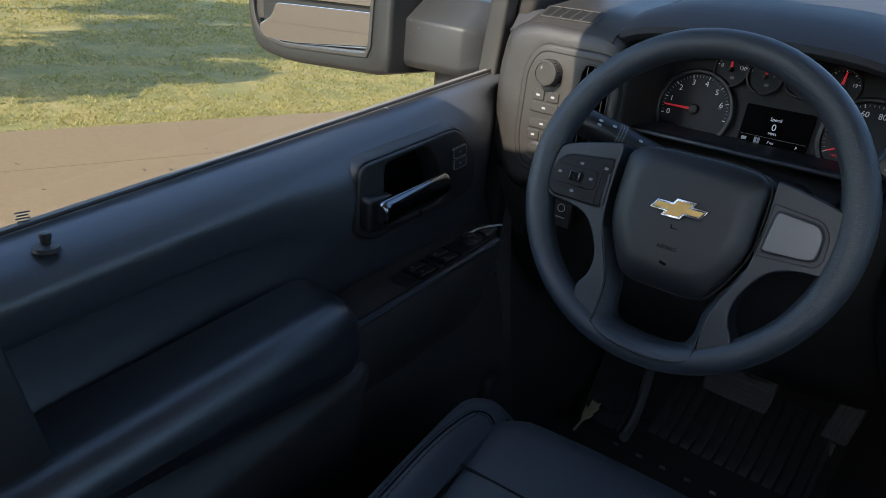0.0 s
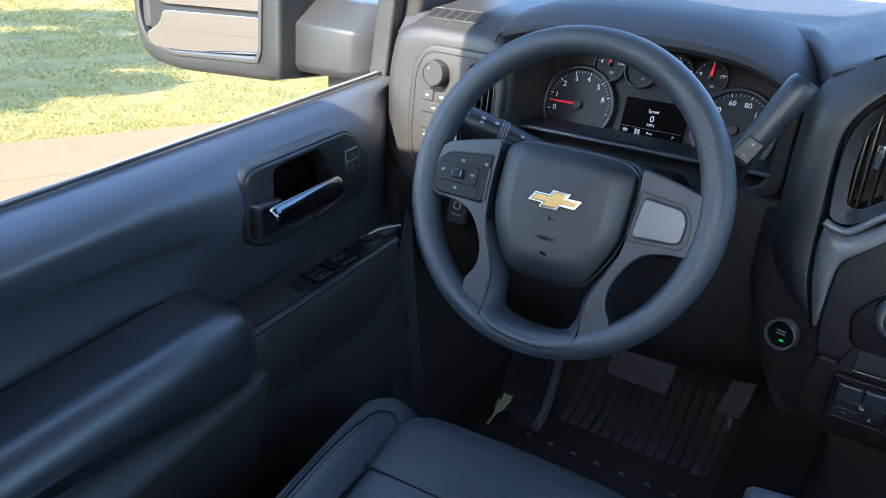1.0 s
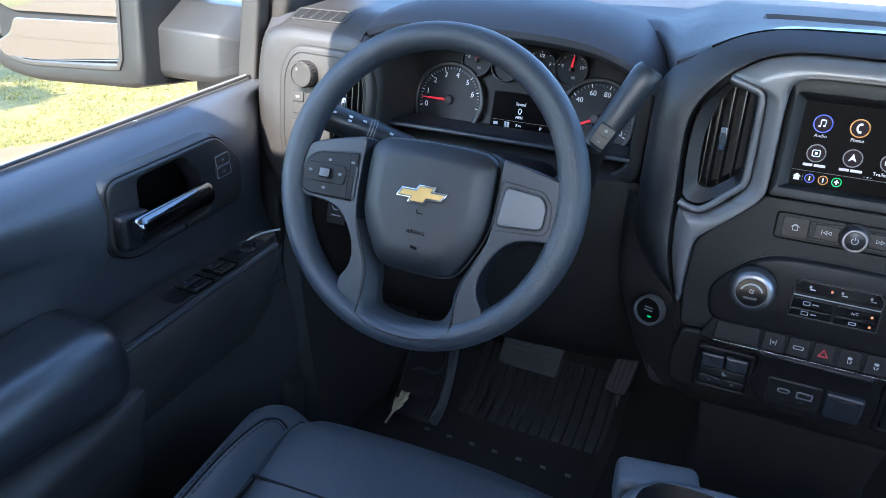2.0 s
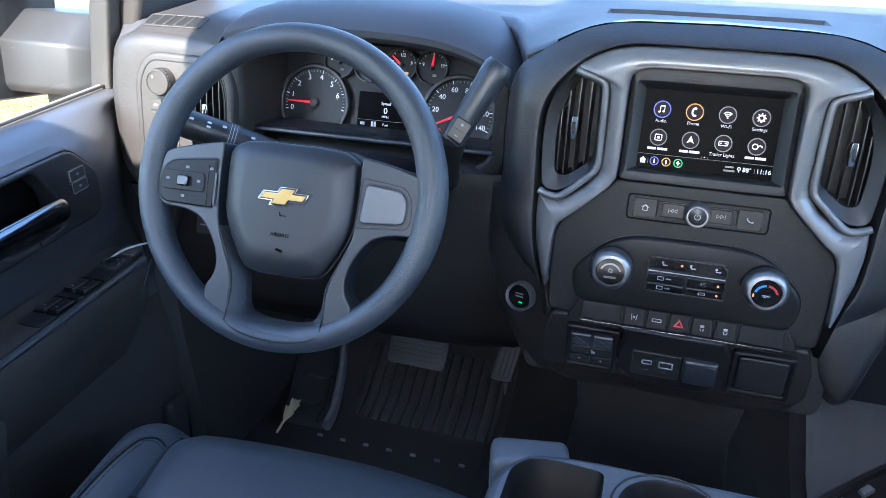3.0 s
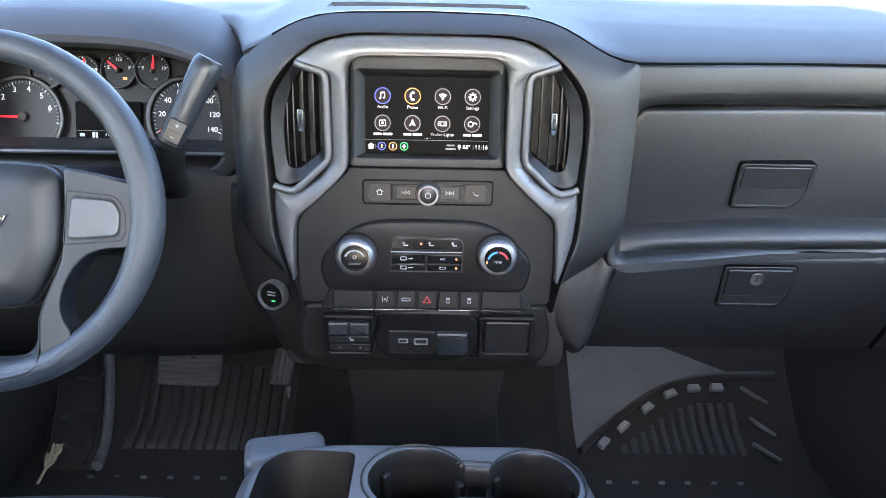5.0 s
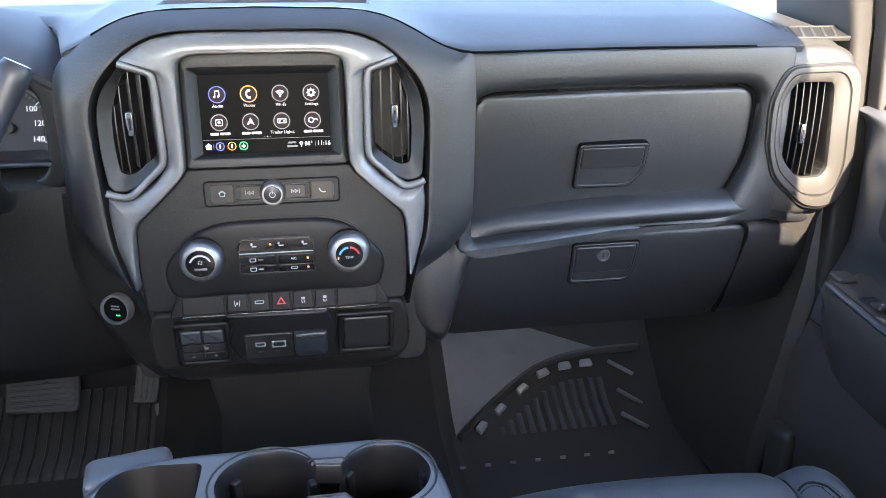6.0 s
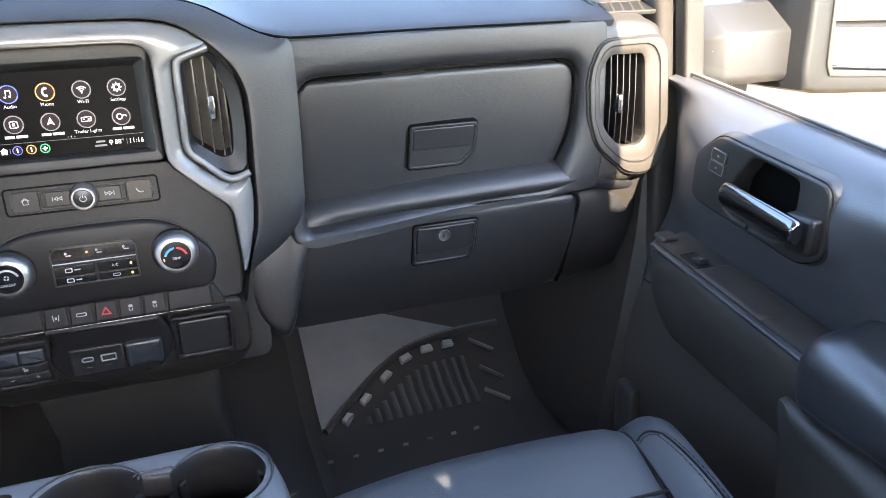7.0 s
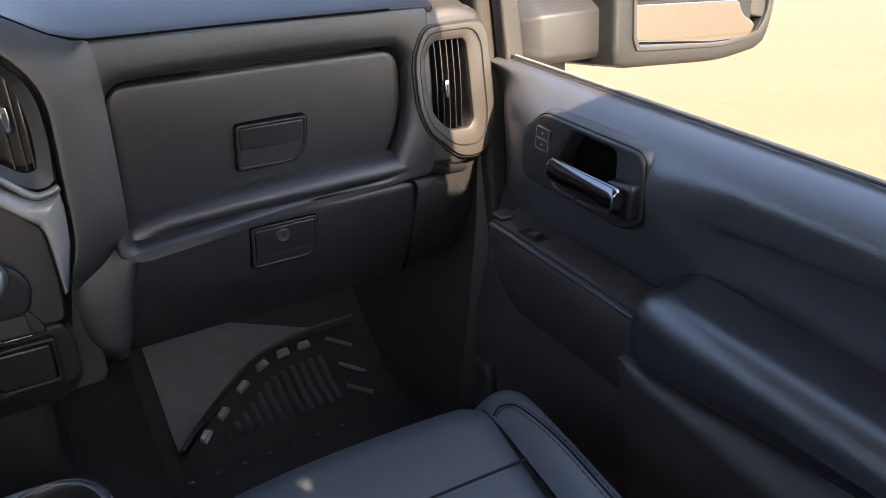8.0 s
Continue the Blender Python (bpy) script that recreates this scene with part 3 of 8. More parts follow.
def build_pad():
    bm = bmesh.new()
    rows, front = [], []
    xs = [-0.86 + 1.604 * i / 86 for i in range(87)]
    for x in xs:
        drop = 0.10 * max(0.0, (abs(x) - 0.74) / 0.12) ** 2
        z0 = ramp_at(abs(x), ((0, 1.0865), (0.10, 1.0845), (0.135, 1.0800), (0.159, 1.0730), (0.186, 1.0590), (0.207, 1.0465), (0.229, 1.036), (0.26, 1.031), (1, 1.030)))
        y0 = ramp_at(abs(x), ((0, 1.006), (0.135, 1.006), (0.25, 1.006), (0.30, 1.012), (0.34, 1.021), (0.39, 1.033), (0.44, 1.042), (0.50, 1.048), (1, 1.0485)))
        if -0.20 < x < 0.68:
            front.append((x, y0 - 0.0022, z0 + 0.0008))
        lift = z0 - 1.030
        brow = max(0.0, min(1.0, (x + 0.74) / 0.05, (-0.225 - x) / 0.05))
        y0 += 0.165 * brow
        z0 += 0.030 * brow
        z0 -= drop * 0.2
        edge = [(x, y0, z0), (x, y0 + 0.008, z0 + 0.006 - 0.08 * lift), (x, y0 + 0.035, 1.0445 + 0.72 * lift + 0.03 * brow), (x, y0 + 0.10, 1.0600 + 0.46 * lift + 0.012 * brow - drop * 0.5),
                (x, y0 + 0.20, 1.0780 + 0.22 * lift - drop), (x, y0 + 0.36, 1.098 + 0.06 * lift - drop), (x, y0 + 0.55, 1.112 - drop), (x, y0 + 0.76, 1.114 - drop)]
        line = curve_points(edge, 8) + [Vector(edge[-1])]

        def height(y):
            for p, q in zip(line, line[1:]):
                if y <= q.y:
                    return p.z + (q.z - p.z) * max(0.0, (y - p.y)) / max(1e-6, q.y - p.y)
            return line[-1].z
        # the slot dips into the pad in the middle
        dip = 0.035 if abs(x) < 0.135 else 0.0
        ya = max(1.205, y0 + 0.12)
        yb = max(1.272, ya + 0.05)
        top = [(y0, z0)] + [(y0 + (ya - y0) * t, height(y0 + (ya - y0) * t)) for t in (0.03, 0.08, 0.15, 0.25, 0.4, 0.6, 0.8, 1.0)]
        top += [(ya + 0.004, height(ya) - dip), (yb - 0.004, height(yb) - dip)]
        ye = y0 + 0.75
        top += [(yb + (ye - yb) * t, height(yb + (ye - yb) * t)) for t in (0.0, 0.15, 0.35, 0.6, 0.8, 1.0)]
        rows.append([Vector((x, y0 + 0.06, z0 - 0.05)), Vector((x, y0 + 0.004, z0 - 0.008))] + [Vector((x, y, z)) for y, z in top] + [Vector((x, ye, 0.98)), Vector((x, y0 + 0.06, 0.97))])
    loft(bm, rows)
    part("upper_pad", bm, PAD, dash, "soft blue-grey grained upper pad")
    part("pad_seam", tube(front, 0.0015, n=8), INK, dash)
    # long speaker and defroster slot in the pad
    m = pose(0, 1.2385, 1.0920, 4.5, 0, 0)
    g = part("defroster_grille", slab(rect(0.268, 0.058, 0.004), m, 0.004, 0.0005, -0.024), PITCH, dash)
    for k in range(4):
        part("slat", slab(rect(0.262, 0.003, 0.001, 0, -0.022 + 0.0145 * k, steps=2), m, 0.010, 0.0008, -0.010), PITCH, g)


build_pad()

STACK_Y = 0.985
stack = face_at(0, STACK_Y, 0)


def both_sides(half):
    """A closed symmetric outline from its right half, given from the top down."""
    return [(-x, z) for x, z in half[::-1]] + [(x, z) for x, z in half if x > 0.0005]


def build_centre():
    # padded arch round the stack
    half_o = curve_points([(x, z, 0) for x, z in ((0.0, 1.0875), (0.104, 1.0850), (0.135, 1.0805), (0.159, 1.0735), (0.186, 1.0595), (0.207, 1.0465), (0.229, 1.030), (0.243, 1.005), (0.247, 0.96), (0.247, 0.85), (0.241, 0.812), (0.214, 0.770), (0.178, 0.737), (0.168, 0.700))], 5)
    half_i = curve_points([(x, z, 0) for x, z in ((0.0, 1.0625), (0.078, 1.0622), (0.105, 1.0598), (0.128, 1.0535), (0.150, 1.0405), (0.170, 1.0230), (0.188, 0.999), (0.197, 0.973), (0.1985, 0.94), (0.1965, 0.875), (0.1955, 0.835), (0.192, 0.800), (0.181, 0.762), (0.170, 0.710))], 5)
    half_r = curve_points([(x, z, 0) for x, z in ((0.0, 1.0875), (0.104, 1.0850), (0.135, 1.0805), (0.161, 1.0725), (0.190, 1.0575), (0.216, 1.0430), (0.243, 1.0320), (0.260, 1.0260), (0.2625, 0.97), (0.2605, 0.86), (0.256, 0.812), (0.228, 0.774), (0.180, 0.737), (0.168, 0.700))], 5)
    oo = [(-p.x, p.y) for p in half_o[::-1]] + [(p.x, p.y) for p in half_r if p.x > 0.0005]
    ii = both_sides([(p.x, p.y) for p in half_i])

    def drop_at(x, z):
        side = max(0.0, min(1.0, (1.06 - z) / 0.05))
        if x > 0.0:
            return 0.022, side * 0.3
        return 0.022 + 0.016 * side, side
    rows = []
    for (ix, iz), (ox, oz) in zip(ii, oo):
        d, side = drop_at(ox, oz)
        row = [Vector((ix, iz, -0.07)), Vector((ix, iz, -0.002))]
        for t in (0.03, 0.07, 0.14, 0.25, 0.38, 0.5, 0.62, 0.73, 0.83, 0.91, 0.97, 1.0):
            k = side * t ** 3.2 + (1 - side) * t ** 1.25
            edge = 0.003 * max(0.0, 1 - t / 0.07) ** 2
            row.append(Vector((ix + (ox - ix) * t, iz + (oz - iz) * t, 0.004 - edge - k * d)))
        row.append(Vector((ox, oz, -0.20)))
        rows.append([stack @ p for p in row])
    bm = bmesh.new()
    loft(bm, rows, closed=False)
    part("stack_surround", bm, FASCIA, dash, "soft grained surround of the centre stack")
    part("recess_wall", slab(rect(0.40, 0.47, 0.02, 0, 0.83), stack, 0.02, 0.002, -0.058), PITCH, dash)
    # silver bezel, one piece over the top and down both sides
    pairs = ((0.0, 1.061, 0.0, 1.037), (0.040, 1.061, 0.037, 1.037), (0.075, 1.0605, 0.068, 1.0368), (0.100, 1.0585, 0.081, 1.0355), (0.120, 1.0545, 0.0895, 1.0320), (0.138, 1.0465, 0.0945, 1.0270),
             (0.156, 1.0345, 0.0968, 1.0200), (0.1585, 1.0315, 0.0972, 1.0150), (0.1345, 1.0240, 0.0974, 1.0080), (0.1240, 1.0200, 0.0975, 1.0020), (0.1195, 1.0120, 0.0975, 0.9930), (0.1185, 0.990, 0.0975, 0.970), (0.1177, 0.930, 0.0975, 0.925),
             (0.1182, 0.914, 0.0980, 0.910), (0.1210, 0.9045, 0.0990, 0.902), (0.135, 0.887, 0.1045, 0.892), (0.147, 0.878, 0.115, 0.881), (0.158, 0.870, 0.130, 0.8665), (0.169, 0.8655, 0.145, 0.8525), (0.183, 0.8675, 0.156, 0.8430), (0.1915, 0.871, 0.1625, 0.8370),
             (0.1930, 0.855, 0.1655, 0.829), (0.1925, 0.837, 0.1675, 0.818), (0.1895, 0.806, 0.1688, 0.797), (0.180, 0.767, 0.1698, 0.768), (0.1755, 0.752, 0.170, 0.752))
    fine = []
    for a, b in zip(pairs, pairs[1:]):
        fine += [[a[k] + (b[k] - a[k]) * t for k in range(4)] for t in (0, 0.1, 0.35, 0.65, 0.9)]
    fine.append(list(pairs[-1]))
    fine = [(-ox, oz, -ix, iz) for ox, oz, ix, iz in fine[::-1]] + [tuple(f) for f in fine[1:]]
    rows = []
    for ox, oz, ix, iz in fine:
        rows.append([stack @ Vector((ox + (ix - ox) * t, oz + (iz - oz) * t, h)) for t, h in
                     ((0, -0.03), (0, -0.0015), (0.04, 0.0005), (0.16, 0.0032), (0.32, 0.0058), (0.50, 0.0078), (0.68, 0.0088), (0.84, 0.0090), (0.94, 0.0082), (0.985, 0.0062), (1.0, 0.003), (1.0, -0.03))])
    bm = bmesh.new()
    loft(bm, rows)
    bezel = part("silver_bezel", bm, SILVER, dash, "glossy silver-grey painted bezel")
    # rounded bead that frames the inner side and the foot of each vent
    for s in (-1, 1):
        line = curve_points([stack @ Vector((s * x, z, 0.0005)) for x, z in ((0.1600, 1.0275), (0.1370, 1.0200), (0.1275, 1.0160), (0.1237, 1.0080), (0.1228, 0.985), (0.1223, 0.930), (0.1230, 0.915), (0.1262, 0.9065), (0.1400, 0.8935), (0.1580, 0.8765), (0.1695, 0.8702), (0.1830, 0.8725), (0.1925, 0.8765))], 6)
        part("vent_bead", tube(line, 0.0046, 0.0050, 12, up=(0, 1, 0)), SILVER, bezel)
    # dark face of the stack: upper part round the keys
    o = rounded([(-0.0985, 0.900), (-0.103, 0.893), (-0.161, 0.838), (-0.167, 0.825), (-0.1695, 0.77), (-0.166, 0.715), (0.166, 0.715), (0.1695, 0.77), (0.167, 0.825), (0.161, 0.838), (0.103, 0.893), (0.0985, 0.900)], 0.010, 4)
    part("stack_face", slab(o, stack, 0.03, 0.003, -0.004), STACK, dash, "satin charcoal face of the centre stack")
    # cheek that turns away to the driver's side and carries the start button
    bm = bmesh.new()
    rows = []
    for z, x, w, y in ((0.86, -0.246, 0.026, 1.045), (0.82, -0.240, 0.034, 1.040), (0.77, -0.228, 0.046, 1.034), (0.72, -0.212, 0.050, 1.032), (0.66, -0.192, 0.046, 1.038), (0.60, -0.175, 0.036, 1.055)):
        rows.append([Vector((px, py, z)) for px, py in rounded([(x - w, y + 0.12), (x - w * 0.8, y), (x + w, y - 0.030), (x + w + 0.02, y + 0.12)], 0.02, 4)])
    loft(bm, rows)
    part("stack_cheek", bm, KNEE, dash)


build_centre()


def forward(x):
    """How far the passenger's fascia comes forward as it nears the stack."""
    t = max(0.0, min(1.0, (0.52 - x) / 0.26))
    return t * t * (3 - 2 * t)


def build_passenger_fascia():
    m = face_at(0, 1.05, 0)
    outer = rounded([(0.240, 0.765), (0.730, 0.775), (0.735, 0.85), (0.735, 1.030), (0.235, 1.030)], [0.012, 0.02, 0.02, 0.012, 0.012], 6)
    inner = rounded([(0.261, 0.775), (0.655, 0.788), (0.694, 0.866), (0.694, 0.979), (0.262, 0.980)], [0.012, 0.03, 0.05, 0.035, 0.035], 6)
    def dense(outline):
        return [(a[0] + (b[0] - a[0]) * t, a[1] + (b[1] - a[1]) * t) for a, b in zip(outline, outline[1:] + outline[:1]) for t in (0, 0.25, 0.5, 0.75)]
    bm = ring(dense(outer), dense(inner), m, 0.09, 0.004, 0.002, inner_bevel=0.018, inner_depth=0.06)
    for v in bm.verts:
        v.co.y -= 0.044 * forward(v.co.x)
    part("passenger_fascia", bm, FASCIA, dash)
    # upper glovebox lid
    edge = inset(rounded([(0.261, 0.770), (0.655, 0.784), (0.693, 0.866), (0.693, 0.976), (0.262, 0.977)], [0.014, 0.03, 0.05, 0.035, 0.035], 6), 0.0030)
    lo, hi = min(p[1] for p in edge), max(p[1] for p in edge)
    rows = []
    for i in range(31):
        z = lo + 0.0004 + (hi - lo - 0.0008) * (0.5 - 0.5 * math.cos(math.pi * i / 30))
        cuts = [p[0] + (q[0] - p[0]) * (z - p[1]) / (q[1] - p[1]) for p, q in zip(edge, edge[1:] + edge[:1]) if (p[1] - z) * (q[1] - z) < 0]
        xa, xb = min(cuts), max(cuts)
        deep = 1.0645 + 0.026 * ((hi - z) / (hi - lo)) ** 1.7
        tuck = 0.024 * (1 - ((hi - z) / (hi - lo)) ** 1.7 * 0.6)
        row = []
        for j in range(25):
            u = 0.5 - 0.5 * math.cos(math.pi * j / 24)
            x = xa + (xb - xa) * u
            d = min(x - xa, xb - x, hi - z, z - lo)
            row.append(Vector((x, deep - tuck * forward(x) + 0.006 * max(0.0, 1 - d / 0.007) ** 2, z)))
        rows.append([Vector((xa, deep + 0.025, z))] + row + [Vector((xb, deep + 0.025, z))])
    lid = bmesh.new()
    loft(lid, rows, closed=False)
    lid = part("upper_glovebox_lid", lid, FASCIA, dash, "grained upper glovebox lid")
    around = dense([p for p in inset(edge, -0.0022) if p[1] > lo + 0.006])
    line = []
    for x, z in around:
        k = ((hi - z) / (hi - lo)) if z < hi else 0.0
        line.append((x, 1.0645 + 0.026 * k ** 1.7 - 0.024 * (1 - k ** 1.7 * 0.6) * forward(x) + 0.0045, z))
    cut = max(range(len(line)), key=lambda k: (Vector(line[k]) - Vector(line[k - 1])).length)
    line = line[cut:] + line[:cut]
    part("lid_gap", tube(line[:-3], 0.0026, n=8), INK, lid)
    hm = face_at(0.475, 1.0625, 0.868, -10)
    part("handle_recess", ring(rounded([(-0.053, -0.034), (0.030, -0.034), (0.050, -0.012), (0.053, 0.031), (-0.050, 0.031)], 0.006, 4),
                               rounded([(-0.0485, -0.030), (0.028, -0.030), (0.0455, -0.011), (0.0485, 0.027), (-0.0460, 0.027)], 0.005, 4), hm, 0.012, 0.0015, 0.0022), SATIN, lid)
    part("recess_gap", slab(rounded([(-0.0545, -0.0355), (0.031, -0.0355), (0.0515, -0.013), (0.0545, 0.0325), (-0.0515, 0.0325)], 0.006, 4), hm, 0.012, 0.0003, 0.0004), INK, lid)
    part("finger_recess", slab(rounded([(-0.048, -0.030), (0.028, -0.030), (0.045, -0.011), (0.045, 0.0), (-0.047, 0.0)], 0.004, 4), hm, 0.006, 0.0005, 0.0006), FASCIA, lid)
    part("release_handle", slab(rounded([(-0.0465, -0.006), (0.046, -0.006), (0.048, 0.0265), (-0.0455, 0.0265)], 0.004, 4), hm, 0.012, 0.002, 0.0015), SATIN, lid, "black pull handle")
    # rolled shelf between the two lids
    prof = curve_points([(1.12, 0.814), (1.085, 0.808), (1.060, 0.798), (1.0470, 0.782), (1.0485, 0.766), (1.062, 0.758), (1.12, 0.752)], 4)
    bm = bmesh.new()
    rows = []
    for x, sy, zt, zb in ((0.163, 0.030, 0.735, 0.700), (0.168, 0.012, 0.748, 0.685), (0.180, 0.0, 0.765, 0.655), (0.200, -0.008, 0.782, 0.622), (0.222, -0.010, 0.797, 0.604), (0.236, -0.008, 0.803, 0.620), (0.250, -0.006, 0.808, 0.675), (0.270, -0.004, 0.812, 0.738), (0.30, -0.002, 0.814, 0.764), (0.34, 0, 0.815, 0.766),
                          (0.45, 0, 0.817, 0.767), (0.62, 0, 0.820, 0.769), (0.70, 0.004, 0.820, 0.768), (0.76, 0.016, 0.814, 0.760), (0.82, 0.04, 0.804, 0.748)):
        flat = 0.32 if x < 0.21 else (0.45 if x < 0.24 else (0.7 if x < 0.28 else 1.0))
        rows.append([Vector((x, 1.043 + (p[0] - 1.043) * flat + sy * 0.7, zb + (zt - zb) * (p[1] - 0.752) / 0.062 + 0.004 * max(0.0, min(1.0, (x - 0.30) / 0.1, (0.74 - x) / 0.05)))) for p in prof])
    rows2 = []
    for k in range(len(rows[0])):
        rows2.append(curve_points([r[k] for r in rows], 4))
    loft(bm, [list(r) for r in zip(*rows2)])
    part("shelf_roll", bm, FASCIA, dash, "rolled padded ledge between the glovebox lids")
    # lower glovebox: surround, lid curving under
    bm = bmesh.new()
    rows = []
    for x, w, off in ((0.158, 0.8, 0.005), (0.172, 1.0, -0.018), (0.195, 1.0, -0.020), (0.215, 1.0, -0.010), (0.235, 1.0, 0.0), (0.25, 1, 0.0), (0.45, 1, 0.0), (0.70, 1, 0.0), (0.76, 0.9, 0.0), (0.83, 0.6, 0.0)):
        rows.append([Vector((x, y + (1 - w) * 0.08 + (off if y < 1.15 else 0), z)) for y, z in ((1.155, 0.775), (1.075, 0.775), (1.066, 0.762), (1.0605, 0.745), (1.068, 0.70), (1.089, 0.65), (1.12, 0.60), (1.165, 0.575), (1.20, 0.57))])
    loft(bm, rows)
    part("lower_fascia", bm, FASCIA, dash)
    edge = rounded([(0.240, 0.592), (0.690, 0.592), (0.694, 0.774), (0.252, 0.769)], [0.01, 0.03, 0.022, 0.028], 6)

    def lid_depth(z):
        return 1.049 + 0.07 * max(0.0, (0.775 - z) / 0.183) ** 1.8 + 0.008 * max(0.0, 1 - (0.774 - z) / 0.013) ** 2
    lo, hi = min(p[1] for p in edge), max(p[1] for p in edge)
    rows = []
    for i in range(31):
        z = lo + 0.0004 + (hi - lo - 0.0008) * (0.5 - 0.5 * math.cos(math.pi * i / 30))
        cuts = [p[0] + (q[0] - p[0]) * (z - p[1]) / (q[1] - p[1]) for p, q in zip(edge, edge[1:] + edge[:1]) if (p[1] - z) * (q[1] - z) < 0]
        xa, xb = min(cuts), max(cuts)
        row = []
        for j in range(25):
            x = xa + (xb - xa) * (0.5 - 0.5 * math.cos(math.pi * j / 24))
            d = min(x - xa, xb - x, hi - z)
            row.append(Vector((x, lid_depth(z) + 0.004 * max(0.0, 1 - d / 0.006) ** 2, z)))
        rows.append([Vector((xa, lid_depth(z) + 0.02, z))] + row + [Vector((xb, lid_depth(z) + 0.02, z))])
    bm = bmesh.new()
    loft(bm, rows, closed=False)
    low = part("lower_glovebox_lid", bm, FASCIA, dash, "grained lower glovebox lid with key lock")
    rim = [p for p in inset(edge, -0.0012) if p[1] > 0.63]
    first = max(range(len(rim)), key=lambda k: rim[k][0] - rim[k][1] * 10)
    rim = rim[first:] + rim[:first]
    rim = [(0.6925, 0.60), (0.6925, 0.63)] + rim + [(0.2415, 0.63), (0.239, 0.60)]
    part("lid_gap", tube([(x, lid_depth(z) + 0.0006 - 0.0060 * max(0.0, (z - 0.762) / 0.013), z) for x, z in rim], 0.0033, n=8), INK, dash)
    hm = face_at(0.471, 1.055, 0.7235, -13)
    part("handle_recess", ring(rounded([(-0.051, -0.036), (0.040, -0.036), (0.048, -0.018), (0.051, 0.031), (-0.051, 0.031)], 0.006, 4),
                               rounded([(-0.0465, -0.032), (0.038, -0.032), (0.0445, -0.017), (0.0465, 0.027), (-0.0465, 0.027)], 0.005, 4), hm, 0.012, 0.0015, 0.002), SATIN, low)
    part("recess_gap", slab(rounded([(-0.0525, -0.0375), (0.041, -0.0375), (0.0495, -0.019), (0.0525, 0.0325), (-0.0525, 0.0325)], 0.006, 4), hm, 0.012, 0.0003, 0.0006), INK, low)
    part("finger_recess", slab(rounded([(-0.046, -0.032), (0.038, -0.032), (0.044, -0.017), (-0.046, -0.010)], 0.004, 4), hm, 0.006, 0.0005, 0.0012), FASCIA, low)
    part("release_handle", slab(rounded([(-0.046, -0.018), (0.044, -0.018), (0.046, 0.0265), (-0.046, 0.0265)], 0.004, 4), hm, 0.012, 0.002, 0.003), SATIN, low, "black pull handle")
    part("key_lock", turned([(0.0, 0.0), (0.0100, 0.0), (0.0100, 0.0042), (0.0090, 0.0050), (0.0078, 0.0042), (0.004, 0.0038), (0.0, 0.0038)], at(hm, -0.004, 0.0120, 0.0008), 24), METAL, low, "round metal key lock")
    bar(0.0022, 0.007, at(hm, -0.004, 0.0120, 0.0052), PITCH, low, "key_slot")
    part("glovebox_wall", slab(rect(0.60, 0.42, 0.01, 0.50, 0.80), face_at(0, 1.17, 0), 0.02, 0.002, 0.0), PITCH, dash)
    part("cluster_wall", slab(rect(0.62, 0.40, 0.01, -0.52, 0.82), face_at(0, 1.20, 0), 0.02, 0.002, 0.0), PITCH, dash)
    # airbag mark on the pad's edge
    for k in range(6):
        bar(0.006, 0.004, face_at(0.600 + 0.009 * k, 1.0835, 1.0440, 58), DARK, dash, "embossed_mark")


build_passenger_fascia()


def build_knee_panel():
    # panel under the cluster, round the steering column
    bm = bmesh.new()
    prof = [(1.16, 0.90), (1.06, 0.885), (1.045, 0.87), (1.045, 0.80), (1.055, 0.70), (1.08, 0.62), (1.14, 0.56), (1.22, 0.55)]
    rows = []
    for x, d in ((-0.83, 0.03), (-0.78, 0.0), (-0.62, 0.0), (-0.43, -0.01), (-0.30, 0.0), (-0.22, 0.03)):
        rows.append([Vector((x, y + d, z)) for y, z in prof])
    loft(bm, rows)
    part("knee_panel", bm, KNEE, dash, "dark lower panel under the steering column")
    # ledge in front of the dials
    bm = bmesh.new()
    rows = []
    for x in (-0.715, -0.5, -0.27):
        rows.append([Vector((x, y, z)) for y, z in rounded([(1.050, 0.8975), (1.16, 0.8975), (1.16, 0.9035), (1.060, 0.9060), (1.050, 0.9035)], 0.0025, 3)])
    loft(bm, rows)
    part("dial_ledge", bm, SPOKE, dash)
    # parking brake switch
    bm = slab(rect(0.034, 0.045, 0.004), face_at(-0.705, 1.025, 0.755, 8), 0.01, 0.002, 0.003)
    sw = part("parking_brake_switch", bm, SATIN, dash)
    arc(0.006, 0.0015, 0, 360, face_at(-0.705, 1.021, 0.763, 8), MARK, sw, "symbol")
    bar(0.018, 0.002, face_at(-0.705, 1.020, 0.748, 8), MARKGREY, sw)


build_knee_panel()


